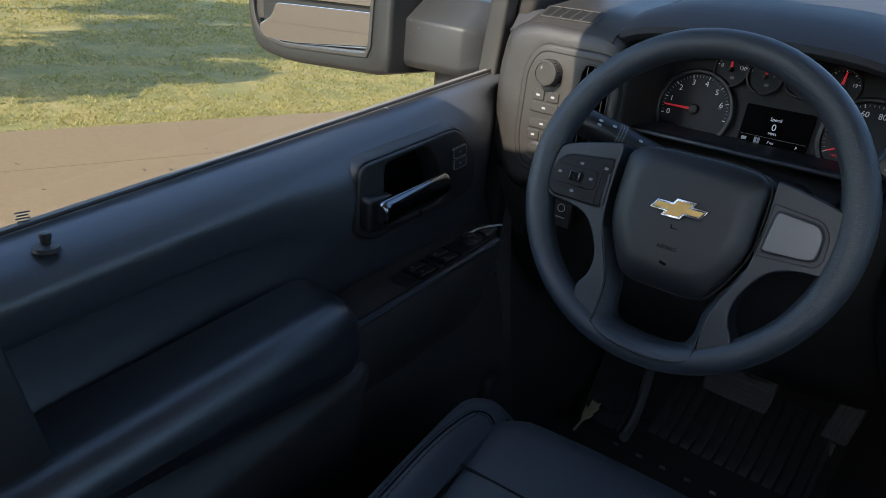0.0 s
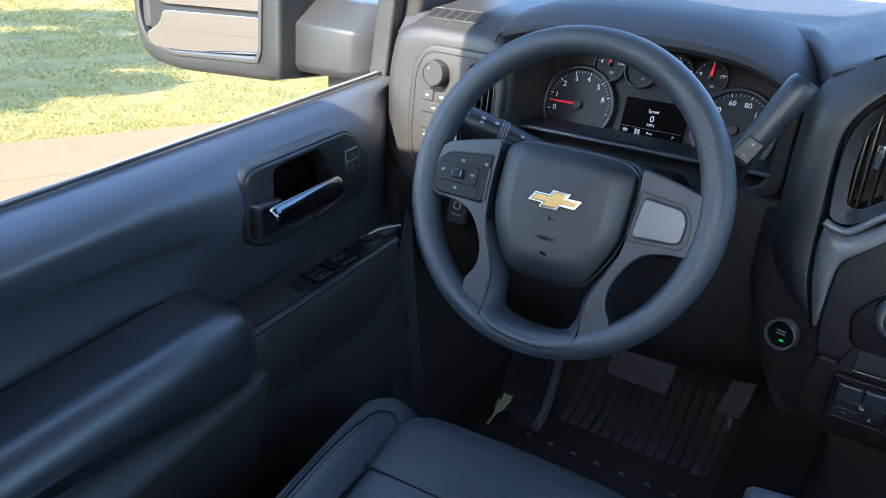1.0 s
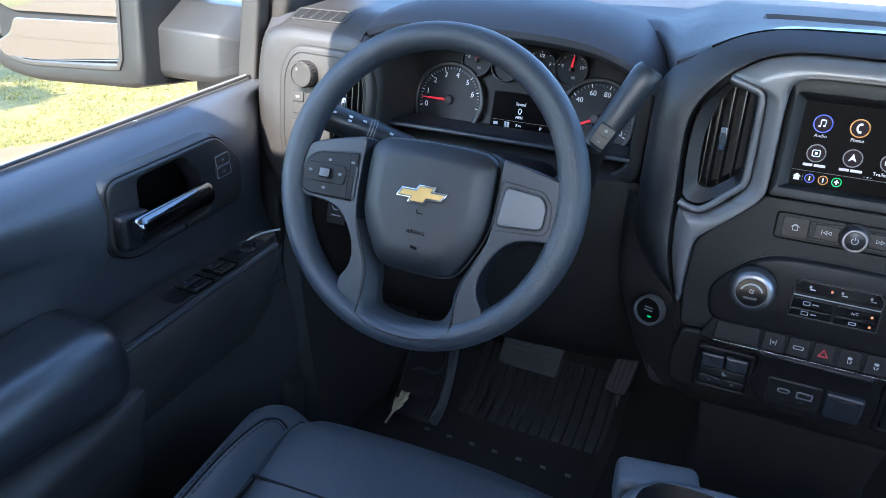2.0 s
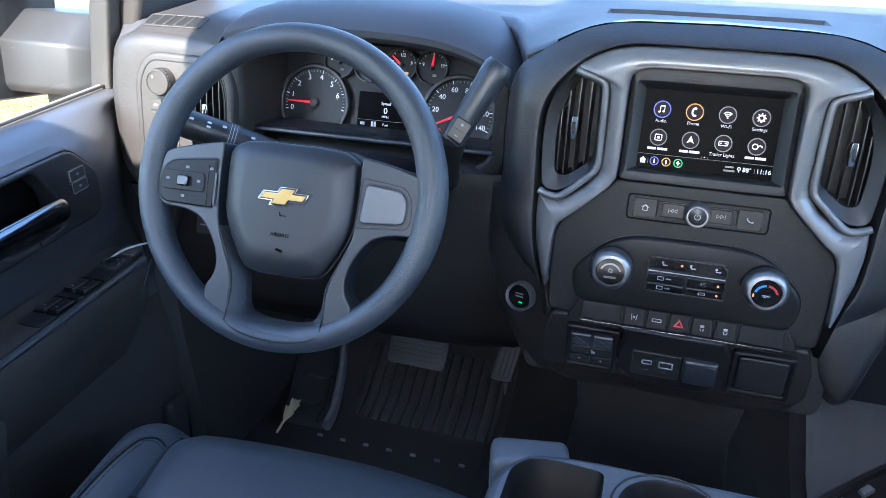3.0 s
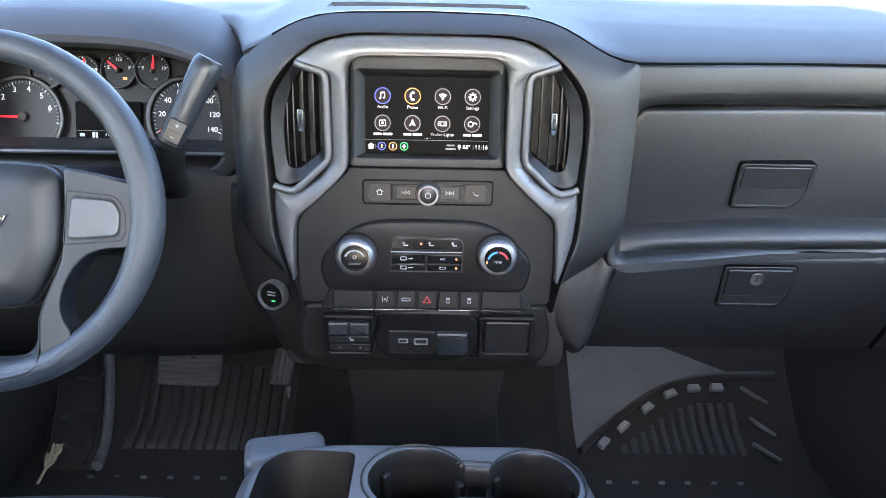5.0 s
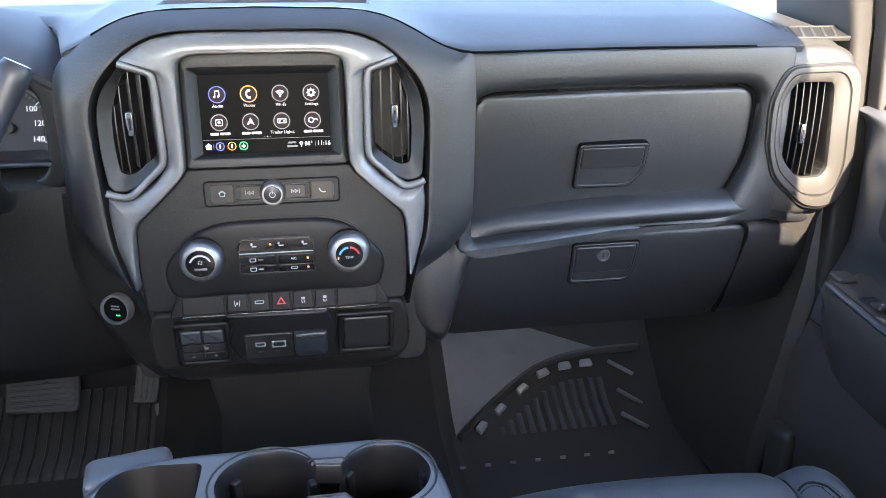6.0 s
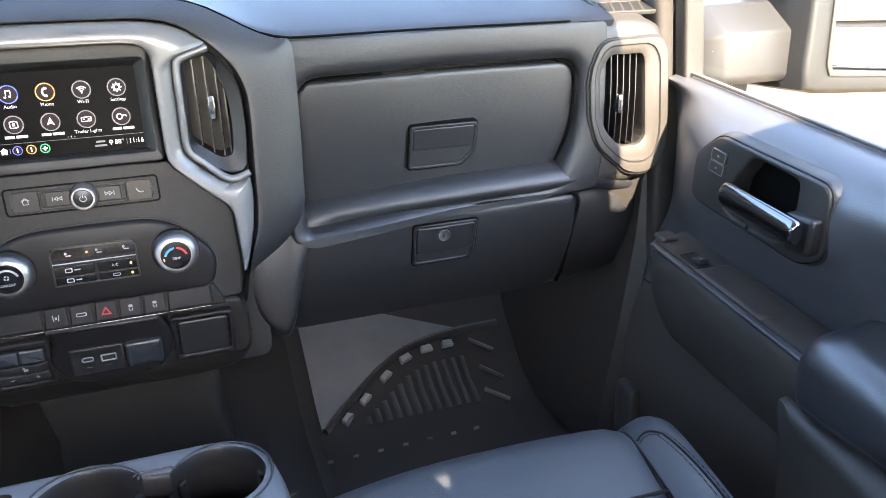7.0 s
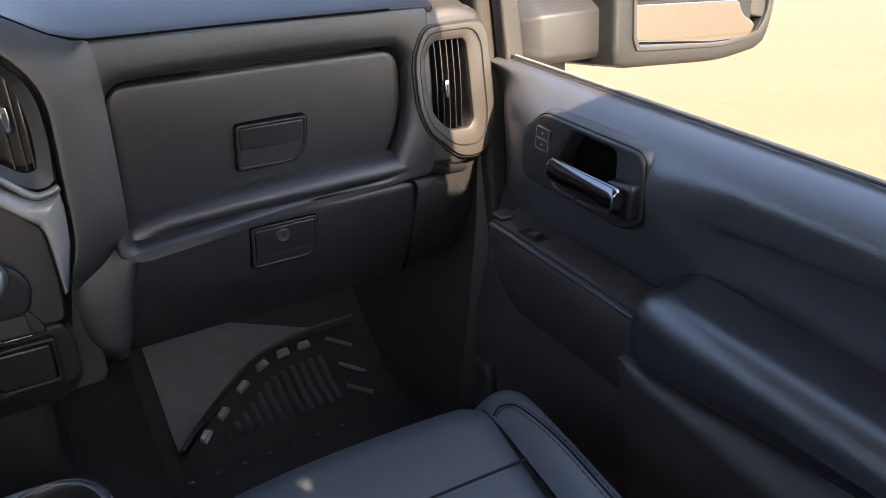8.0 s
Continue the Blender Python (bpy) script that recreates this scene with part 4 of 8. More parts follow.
def build_hood():
    """The brow over the dials."""
    bm = bmesh.new()
    rows = []
    for i in range(41):
        u = -1 + 2 * i / 40
        x = -0.478 + 0.232 * u
        e = abs(u) ** 5
        z = 1.052 + 0.010 * (1 - u * u) - 0.050 * e
        y = 1.01 + 0.045 * e
        th = 0.024
        rows.append([Vector(p) for p in ((x, y + 0.22, z - 0.012), (x, y + 0.012, z - th), (x, y, z - th * 0.7), (x, y - 0.002, z - th * 0.35), (x, y + 0.012, z + 0.004),
                                          (x, y + 0.05, z + 0.020 - 0.01 * e), (x, y + 0.15, z + 0.034 - 0.02 * e), (x, y + 0.36, 1.078 - 0.02 * e), (x, y + 0.36, 1.04))])
    loft(bm, rows)
    part("cluster_hood", bm, PAD, dash, "soft grained brow over the dials")
    # walls of the well round the dials
    m = face_at(-0.478, 1.05, 0.0)
    o = rounded([(-0.225, 0.865), (0.225, 0.865), (0.228, 1.00), (0.19, 1.045), (-0.19, 1.045), (-0.228, 1.00)], 0.03, 5)
    i = rounded([(-0.205, 0.880), (0.203, 0.880), (0.205, 0.99), (0.17, 1.030), (-0.17, 1.030), (-0.205, 0.99)], 0.03, 5)
    part("cluster_well", ring(o, i, m, 0.11, 0.006, -0.005, inner_depth=0.10), BLACK, dash)


build_hood()


def side_pod(s, y):
    """The end of the dash beside the door, with its raised frame."""
    m = face_at(0, y, 0)
    o = rounded([(0.700, 0.78), (0.80, 0.775), (0.845, 0.83), (0.852, 0.95), (0.838, 1.022), (0.79, 1.034), (0.715, 1.030), (0.695, 0.99)], [0.02, 0.02, 0.03, 0.04, 0.03, 0.03, 0.03, 0.04], 5)
    o = [(s * a + (0.0 if a > 0.76 else (0.065 if s < 0 else -0.004)), b) for a, b in o]
    c = (0.770, 0.90) if s > 0 else (-0.715, 0.91)
    hole = rounded([(0.738, 0.990), (0.815, 0.992), (0.836, 0.850), (0.822, 0.812), (0.776, 0.808), (0.728, 0.850), (0.714, 0.90), (0.713, 0.955)], 0.012, 4) if s > 0 else \
        rounded([(-0.765, 0.996), (-0.652, 0.993), (-0.645, 0.95), (-0.650, 0.85), (-0.675, 0.822), (-0.778, 0.822), (-0.788, 0.86), (-0.786, 0.965)], 0.012, 4)
    part("dash_end", ring(radial_from(o, 96, c), radial_from(hole, 96, c), m, 0.22, 0.022, 0.0, inner_bevel=0.002, inner_depth=0.10), POD, dash, "rounded grained end of the dashboard")
    # wedge running down beside the door
    bm = bmesh.new()
    rows = []
    for z, x0, x1, dy in ((0.80, 0.745, 0.835, 0.01), (0.74, 0.77, 0.822, 0.03), (0.68, 0.795, 0.812, 0.06)):
        rows.append([Vector((s * a, b, z)) for a, b in rounded([(x0, y + dy), (x1, y + dy), (x1, y + 0.2), (x0, y + 0.2)], 0.008, 3)])
    loft(bm, rows)
    part("dash_end_skirt", bm, POD, dash)
    # sloping cap over the end, with the demister grille let into it
    x_a = 0.738 if s > 0 else 0.660
    bm = bmesh.new()
    rows = []
    for i in range(13):
        x = x_a + (0.834 - x_a) * i / 12
        f = 0.050 * max(0.0, (x - 0.790) / 0.044) ** 2.2
        rows.append([Vector((s * x, y + dy, z - f * (0.45 + min(dy, 0.1) * 4))) for dy, z in ((0.10, 0.99), (0.004, 1.012), (0.003, 1.020), (0.010, 1.028), (0.030, 1.039), (0.052, 1.0505), (0.070, 1.0565), (0.11, 1.0635), (0.21, 1.080), (0.37, 1.099), (0.56, 1.112), (0.56, 0.99))])
    loft(bm, rows)
    part("dash_end_cap", bm, POD, dash, "sloping grained cap of the dash end")
    g = pose(s * (0.792 if s > 0 else 0.752), y + 0.041, 1.0456, 27.5, 0, 0)
    t = part("demister_trim", ring(rect(0.096, 0.034, 0.008), rect(0.086, 0.026, 0.004), g, 0.006, 0.0012, 0.0018), POD, dash)
    part("demister_back", slab(rect(0.089, 0.029, 0.004), g, 0.003, 0.0004, 0.0008), PITCH, t)
    for k in range(4):
        part("slat", slab(rounded([(-0.0042, -0.013), (0.0002, -0.013), (0.0062, 0.013), (0.0018, 0.013)], 0.001, 2), at(g, -0.0275 + 0.0172 * k, 0, 0), 0.004, 0.001, 0.0022), POD, t)


side_pod(-1, 1.005)
side_pod(1, 1.05)


# ---- air vents ----
def air_vent(opening, m, slats, label, lean=0.0, tab=(0, 0), trim=None, trim_mat=None, cross=False, depth=0.05):
    """opening: outline in the frame m; slats: x positions of the upright blades."""
    v = thing("air_vent", label, "air vent", "dashboard air vents")
    c = (sum(p[0] for p in opening) / len(opening), sum(p[1] for p in opening) / len(opening))
    inner = radial_from(opening, 64, c)
    big = [(c[0] + (x - c[0]) * 1.06, c[1] + (y - c[1]) * 1.035) for x, y in inner]
    part("housing", ring(big, inner, m, depth, 0.0015, 0.0, inner_depth=depth), SATIN, v)
    part("back", slab(big, m, 0.004, 0.001, -depth + 0.004), PITCH, v)
    for x in slats:
        ys = []
        for i in range(len(opening)):
            (x0, y0), (x1, y1) = opening[i - 1], opening[i]
            if (x0 - x) * (x1 - x) < 0:
                ys.append(y0 + (y1 - y0) * (x - x0) / (x1 - x0))
        if len(ys) < 2:
            continue
        lo, hi = min(ys) + 0.001, max(ys) - 0.001
        bm = bmesh.new()
        rows = []
        for i in range(7):
            t = i / 6
            y = lo + (hi - lo) * t
            bow = 0.003 * math.sin(math.pi * t)
            rows.append([m @ Vector(p) for p in ((x - 0.0008, y, -0.004 + bow), (x + 0.0008, y, -0.004 + bow), (x + 0.003, y, -0.028), (x + 0.0014, y, -0.028))])
        loft(bm, rows)
        part("blade", bm, SATIN, v)
    if cross:
        for k in range(8):
            y = min(p[1] for p in opening) + (k + 1) * (max(p[1] for p in opening) - min(p[1] for p in opening)) / 9
            xs_ = []
            for i in range(len(opening)):
                (x0, y0), (x1, y1) = opening[i - 1], opening[i]
                if (y0 - y) * (y1 - y) < 0:
                    xs_.append(x0 + (x1 - x0) * (y - y0) / (y1 - y0))
            if len(xs_) >= 2:
                w = max(xs_) - min(xs_) - 0.002
                part("cross_blade", slab(rect(w, 0.002, 0.0008, sum((min(xs_), max(xs_))) / 2, y, steps=2), m, 0.012, 0.0006, -0.030), SATIN, v)
    # thumb tab on the middle blade
    tm = at(m, tab[0], tab[1], 0.0)
    t = part("thumb_tab", slab(rounded([(-0.0038, -0.0145), (0.0038, -0.0145), (0.0048, 0.0), (0.0038, 0.0145), (-0.0038, 0.0145), (-0.0048, 0.0)], 0.0025, 3), tm, 0.014, 0.002, 0.006), CHROME, v, "chrome thumb tab")
    part("grip", slab(rect(0.0034, 0.015, 0.0012), tm, 0.004, 0.0008, 0.0072), SATIN, t)
    if trim:
        part("surround", trim, trim_mat, v)
    return v


for s in (-1, 1):
    wide = rounded([(s * a, b) for a, b in ((0.1610, 1.0235), (0.132, 1.0160), (0.1280, 1.010), (0.1270, 0.915), (0.130, 0.906), (0.158, 0.8815), (0.172, 0.8745), (0.190, 0.879), (0.1945, 0.931), (0.1925, 0.973), (0.1850, 0.996))],
                   [0.004, 0.003, 0.004, 0.006, 0.008, 0.012, 0.008, 0.003, 0.02, 0.02, 0.012], 4)
    hole = rounded([(s * a, b) for a, b in ((0.158, 1.0185), (0.137, 1.0130), (0.1310, 1.009), (0.1305, 0.919), (0.158, 0.897), (0.166, 0.8945), (0.1770, 0.898), (0.1795, 0.940), (0.1780, 0.967), (0.169, 0.997))],
                   [0.006, 0.003, 0.004, 0.006, 0.006, 0.004, 0.004, 0.02, 0.012, 0.01], 4)
    mid = (s * 0.157, 0.955)
    a, b = radial_from(wide, 72, mid), radial_from(hole, 72, mid)
    tr = loft(bmesh.new(), [at_level(a, -0.045, stack), at_level(a, -0.0045, stack), at_level([(x + (u - x) * 0.07, y + (v - y) * 0.07) for (x, y), (u, v) in zip(a, b)], -0.0035, stack), at_level(b, -0.013, stack), at_level(b, -0.050, stack)], caps=False)
    air_vent(hole, at(stack, 0, 0, -0.014), [s * x for x in (0.1415, 0.1545, 0.1665, 0.1745)],
             "tall black centre air vent with a chrome thumb tab", tab=(s * 0.1575, 0.957), trim=tr, trim_mat=FASCIA)

POD_R = face_at(0, 1.048, 0)
vc = (0.770, 0.905)
o = rounded([(0.740, 0.979), (0.795, 0.979), (0.800, 0.970), (0.808, 0.853), (0.799, 0.840), (0.762, 0.840), (0.738, 0.864), (0.727, 0.888), (0.723, 0.955)], [0.008, 0.004, 0.004, 0.006, 0.006, 0.008, 0.01, 0.01, 0.01], 4)
fr = rounded([(0.724, 1.001), (0.826, 1.004), (0.840, 0.985), (0.849, 0.84), (0.834, 0.800), (0.806, 0.791), (0.775, 0.796), (0.722, 0.842), (0.706, 0.885), (0.703, 0.955)], [0.018, 0.012, 0.02, 0.02, 0.015, 0.012, 0.012, 0.015, 0.02, 0.02], 4)
ro, rf = radial_from(o, 96, vc), radial_from(fr, 96, vc)


def between(t):
    """The outline a share t of the way from the frame's rim to the vent's opening."""
    return [(a + (c - a) * t, b + (d - b) * t) for (a, b), (c, d) in zip(rf, ro)]


# the frame steps inwards twice, with a groove between the steps
steps = ((0.0, -0.03), (0.0, 0.004), (0.06, 0.0070), (0.22, 0.0075), (0.36, 0.0070), (0.385, 0.0040), (0.42, 0.0040), (0.44, 0.0060), (0.60, 0.0052), (0.88, 0.0035), (0.97, 0.0015), (1.0, -0.004), (1.0, -0.03))
tr = loft(bmesh.new(), [at_level(between(t), h, POD_R) for t, h in steps], caps=False)
vent_r = air_vent(o, at(POD_R, 0, 0, -0.004), [0.736, 0.747, 0.758, 0.769, 0.780, 0.791], "tall corner air vent in a grey frame, half in sunlight", tab=(0.762, 0.905), trim=tr, trim_mat=PODTRIM, cross=True)
part("frame_groove", ring(between(0.383), between(0.422), POD_R, 0.003, 0.0002, 0.0046), PITCH, vent_r)
part("frame_gap", ring(inset(rf, -0.0025), inset(rf, 0.001), POD_R, 0.004, 0.0003, 0.0022), PITCH, vent_r)

POD_L = face_at(0, 1.003, 0)
# switch panel and vent share one grey frame on the driver's side
lights = thing("light_switch_panel", "grey headlamp switch panel with a round knob, in sunlight", "switch panel")
fr = rounded([(-0.772, 1.006), (-0.646, 1.003), (-0.634, 0.96), (-0.640, 0.85), (-0.668, 0.812), (-0.785, 0.812), (-0.798, 0.86), (-0.796, 0.97)], [0.03, 0.03, 0.02, 0.02, 0.03, 0.03, 0.03, 0.03], 5)
lv = rounded([(-0.692, 0.985), (-0.655, 0.983), (-0.648, 0.95), (-0.652, 0.86), (-0.668, 0.838), (-0.700, 0.838), (-0.704, 0.90)], 0.010, 4)
lc = (-0.677, 0.91)
part("panel", ring(radial_from(fr, 96, lc), radial_from(lv, 96, lc), POD_L, 0.03, 0.006, 0.004, inner_bevel=0.001), PODTRIM, lights)
gv = inset(fr, 0.010)
part("frame_groove", ring(gv, inset(gv, 0.0018), POD_L, 0.004, 0.0003, 0.0046), PITCH, lights)
kn = at(POD_L, -0.745, 0.965, 0.004)
knob = part("headlamp_knob", turned([(0.0, 0), (0.0195, 0), (0.0195, 0.006), (0.0185, 0.014), (0.0165, 0.0165), (0.0, 0.0160)], kn, 36), PODTRIM, lights)
part("knob_ring", hoop([(0.0160, 0.0165), (0.0172, 0.0166), (0.0184, 0.0148), (0.0190, 0.0148), (0.0180, 0.0175), (0.0160, 0.0178)], kn, 36), PODTRIM, knob)
for k in range(26):
    part("knurl", slab(rect(0.0016, 0.010, 0.0005, steps=1), kn @ pose(0, 0, 0.010, 0, 0, k * 360 / 26) @ pose(0.0190, 0, 0, 90, 0, 90), 0.002, 0.0004, 0.0006), DARK, knob)
bar(0.003, 0.004, at(kn, -0.007, 0.007, 0.0166), MARKGREY, knob, "symbol")
for k, (dx, w, dy) in enumerate(((-0.0125, 0.020, 0), (0.0125, 0.020, 0), (0, 0.046, -0.018), (-0.0, 0.046, -0.042), (-0.0125, 0.020, -0.060), (0.0125, 0.020, -0.060))):
    bm_ = at(POD_L, -0.748 + dx, 0.930 + dy, 0.004)
    b = part("button", slab(rect(w, 0.015, 0.002), bm_, 0.004, 0.001, 0.002), PODTRIM, lights)
    bar(0.006, 0.003, at(bm_, 0, 0, 0.002), MARK, b, "symbol")
dim = at(POD_L, -0.750, 0.845, 0.004)
part("dimmer_knob", turned([(0.0, 0), (0.017, 0), (0.0165, 0.006), (0.013, 0.008), (0.012, 0.010), (0, 0.010)], dim, 32), PODTRIM, lights)
air_vent(lv, at(POD_L, 0, 0, 0.006), [-0.697, -0.687, -0.677, -0.667, -0.657], "tall air vent beside the headlamp switches", tab=(-0.677, 0.925), depth=0.04)


# ---- touchscreen ----
def build_touchscreen():
    t = thing("touchscreen", "lit infotainment touchscreen with rows of round icons", "touchscreen")
    m = face_at(0, 1.003, 0.964, 8)
    # frame: flat rim, then four sloping facets down to the glass
    rim = rounded([(-0.0962, -0.0640), (0.0962, -0.0640), (0.0962, 0.0735), (-0.0962, 0.0735)], [0.006, 0.006, 0.018, 0.018], 6)
    lip = rounded([(-0.0895, -0.0535), (0.0895, -0.0535), (0.0895, 0.0560), (-0.0895, 0.0560)], [0.004, 0.004, 0.006, 0.006], 6)
    foot = rounded([(-0.0775, -0.0475), (0.0775, -0.0475), (0.0775, 0.0470), (-0.0775, 0.0470)], [0.002, 0.002, 0.002, 0.002], 6)
    f = at(m, 0, 0, 0.0)
    part("bezel", loft(bmesh.new(), [at_level(rim, -0.016, f), at_level(rim, 0.0105, f), at_level(inset(rim, 0.0012), 0.0120, f), at_level(lip, 0.0135, f), at_level(inset(lip, 0.001), 0.0130, f), at_level(foot, 0.0012, f), at_level(foot, -0.006, f)], caps=False), STACK, t)
    part("display", slab(rect(0.157, 0.097, 0.003), m, 0.006, 0.0008, 0.001), SCREEN, t, "black glass display")
    f = at(m, 0, 0, 0.0012)
    rows = ((0.0235, ("Audio", "Phone", "Wi-Fi", "Settings")), (-0.0098, ("", "", "Trailer Lights", "")))
    for r, (y, names) in enumerate(rows):
        for c, name in enumerate(names):
            x = -0.056 + 0.0373 * c
            p = at(f, x, y)
            disc = part("icon", slab(oval(0.0096, 0.0096, n=28), p, 0.0004, 0.0001, 0.0002), ICONDARK, t)
            rim = (PURPLE, ORANGE, ICONGREY, ICONGREY)[c] if r == 0 else ICONGREY
            arc(0.0096, 0.0012, 0, 360, at(f, x, y, 0.0002), rim, disc, "icon_ring", n=28)
            k = (r, c)
            q = at(f, x, y, 0.0004)
            if k == (0, 0):
                bar(0.0009, 0.007, at(q, -0.0022, 0.0005), GLOW, disc, "symbol")
                bar(0.0009, 0.007, at(q, 0.0026, 0.0012), GLOW, disc, "symbol")
                bar(0.0056, 0.0016, at(q, 0.0002, 0.004), GLOW, disc, "symbol")
                for dx, dy in ((-0.0032, -0.003), (0.0016, -0.0023)):
                    bar(0.0026, 0.0022, at(q, dx, dy), GLOW, disc, "symbol", r=0.001)
            elif k == (0, 1):
                arc(0.0055, 0.0020, 120, 240, at(q, 0.0028, 0), GLOW, disc, "symbol")
                bar(0.003, 0.0026, at(q, 0.0006, 0.0042), GLOW, disc, "symbol")
                bar(0.003, 0.0026, at(q, 0.0006, -0.0042), GLOW, disc, "symbol")
            elif k == (0, 2):
                for rr in (0.0022, 0.0044, 0.0066):
                    arc(rr, 0.0011, 45, 135, at(q, 0, -0.0034), GLOW, disc, "symbol", n=8)
                bar(0.0018, 0.0018, at(q, 0, -0.0034), GLOW, disc, "symbol")
            elif k == (0, 3):
                arc(0.0031, 0.0020, 0, 360, q, GLOW, disc, "symbol")
                for i in range(8):
                    bar(0.0014, 0.0020, q @ pose(0, 0, 0, 0, 0, 45 * i) @ pose(0, 0.0046, 0), GLOW, disc, "symbol")
            elif k == (1, 0):
                part("symbol", ring(rect(0.0088, 0.0080, 0.002), rect(0.0068, 0.006, 0.0014), q, 0.0004, 0.0001, 0.0003), GLOW, disc)
                bar(0.003, 0.003, q, GLOW, disc, "symbol")
            elif k == (1, 1):
                part("symbol", slab(rounded([(-0.0042, -0.0036), (0, -0.0014), (0.0042, -0.0036), (0, 0.0052)], 0.0003, 2), q, 0.0004, 0.0001, 0.0003), GLOW, disc)
            elif k == (1, 2):
                part("symbol", ring(rect(0.0110, 0.0056, 0.001), rect(0.0092, 0.0038, 0.0006), q, 0.0004, 0.0001, 0.0003), GLOW, disc)
                for dx in (-0.0026, 0.0026):
                    bar(0.0022, 0.0014, at(q, dx, 0), GLOW, disc, "symbol")
            else:
                arc(0.0030, 0.0012, 0, 360, at(q, -0.0018, 0), GLOW, disc, "symbol")
                arc(0.0022, 0.0012, 0, 180, at(q, 0.0036, -0.0006), GLOW, disc, "symbol")
            if name:
                words(name, 0.0054, at(f, x, y - 0.0136, 0.0002), CAPTION, t, "caption")
            else:
                for dx, w in ((-0.0062, 0.0100), (0.0062, 0.0120)):
                    bar(w, 0.0030, at(f, x + dx, y - 0.0136), CAPTION, t, "caption")
    bar(0.154, 0.0005, at(f, 0, -0.0305), ICONGREY, t, "divider")
    for dx in (-0.0035, 0, 0.0035):
        bar(0.0014, 0.0014, at(f, dx, -0.0282), GLOW if dx == 0 else ICONGREY, t, "page_dot")
    for x, mat in ((-0.0570, PURPLE), (-0.0430, ORANGE), (-0.0290, GREEN)):
        d = part("shortcut", slab(oval(0.0048, 0.0048, n=20), at(f, x, -0.0385), 0.0004, 0.0001, 0.0002), ICONDARK, t)
        arc(0.0048, 0.0009, 0, 360, at(f, x, -0.0385, 0.0002), mat, d, "icon_ring")
        bar(0.0014, 0.0052, at(f, x, -0.0385, 0.0002), GLOW, d, "symbol")
        if mat is GREEN:
            bar(0.0052, 0.0014, at(f, x, -0.0385, 0.0002), GLOW, d, "symbol")
    part("home_icon", slab(rounded([(-0.003, -0.0035), (0.003, -0.0035), (0.003, 0.0005), (0.0042, 0.0005), (0, 0.0042), (-0.0042, 0.0005), (-0.003, 0.0005)], 0.0002, 2), at(f, -0.0705, -0.0385), 0.0004, 0.0001, 0.0002), GLOW, t)
    bar(0.0006, 0.006, at(f, -0.0645, -0.0385), ICONGREY, t)
    for i, (w, y) in enumerate(((0.010, -0.0365), (0.013, -0.0410))):
        bar(w, 0.0022, at(f, 0.0295, y), ICONGREY, t)
    arc(0.0016, 0.0010, 0, 360, at(f, 0.0405, -0.0375), GLOW, t, "pin_icon", n=12)
    bar(0.0010, 0.0026, at(f, 0.0405, -0.0404), GLOW, t, "pin_icon")
    words("88°", 0.0072, at(f, 0.0495, -0.0385, 0.0002), GLOW, t)
    bar(0.0006, 0.006, at(f, 0.0578, -0.0385), ICONGREY, t)
    words("11:16", 0.0076, at(f, 0.0680, -0.0385, 0.0002), GLOW, t)


build_touchscreen()


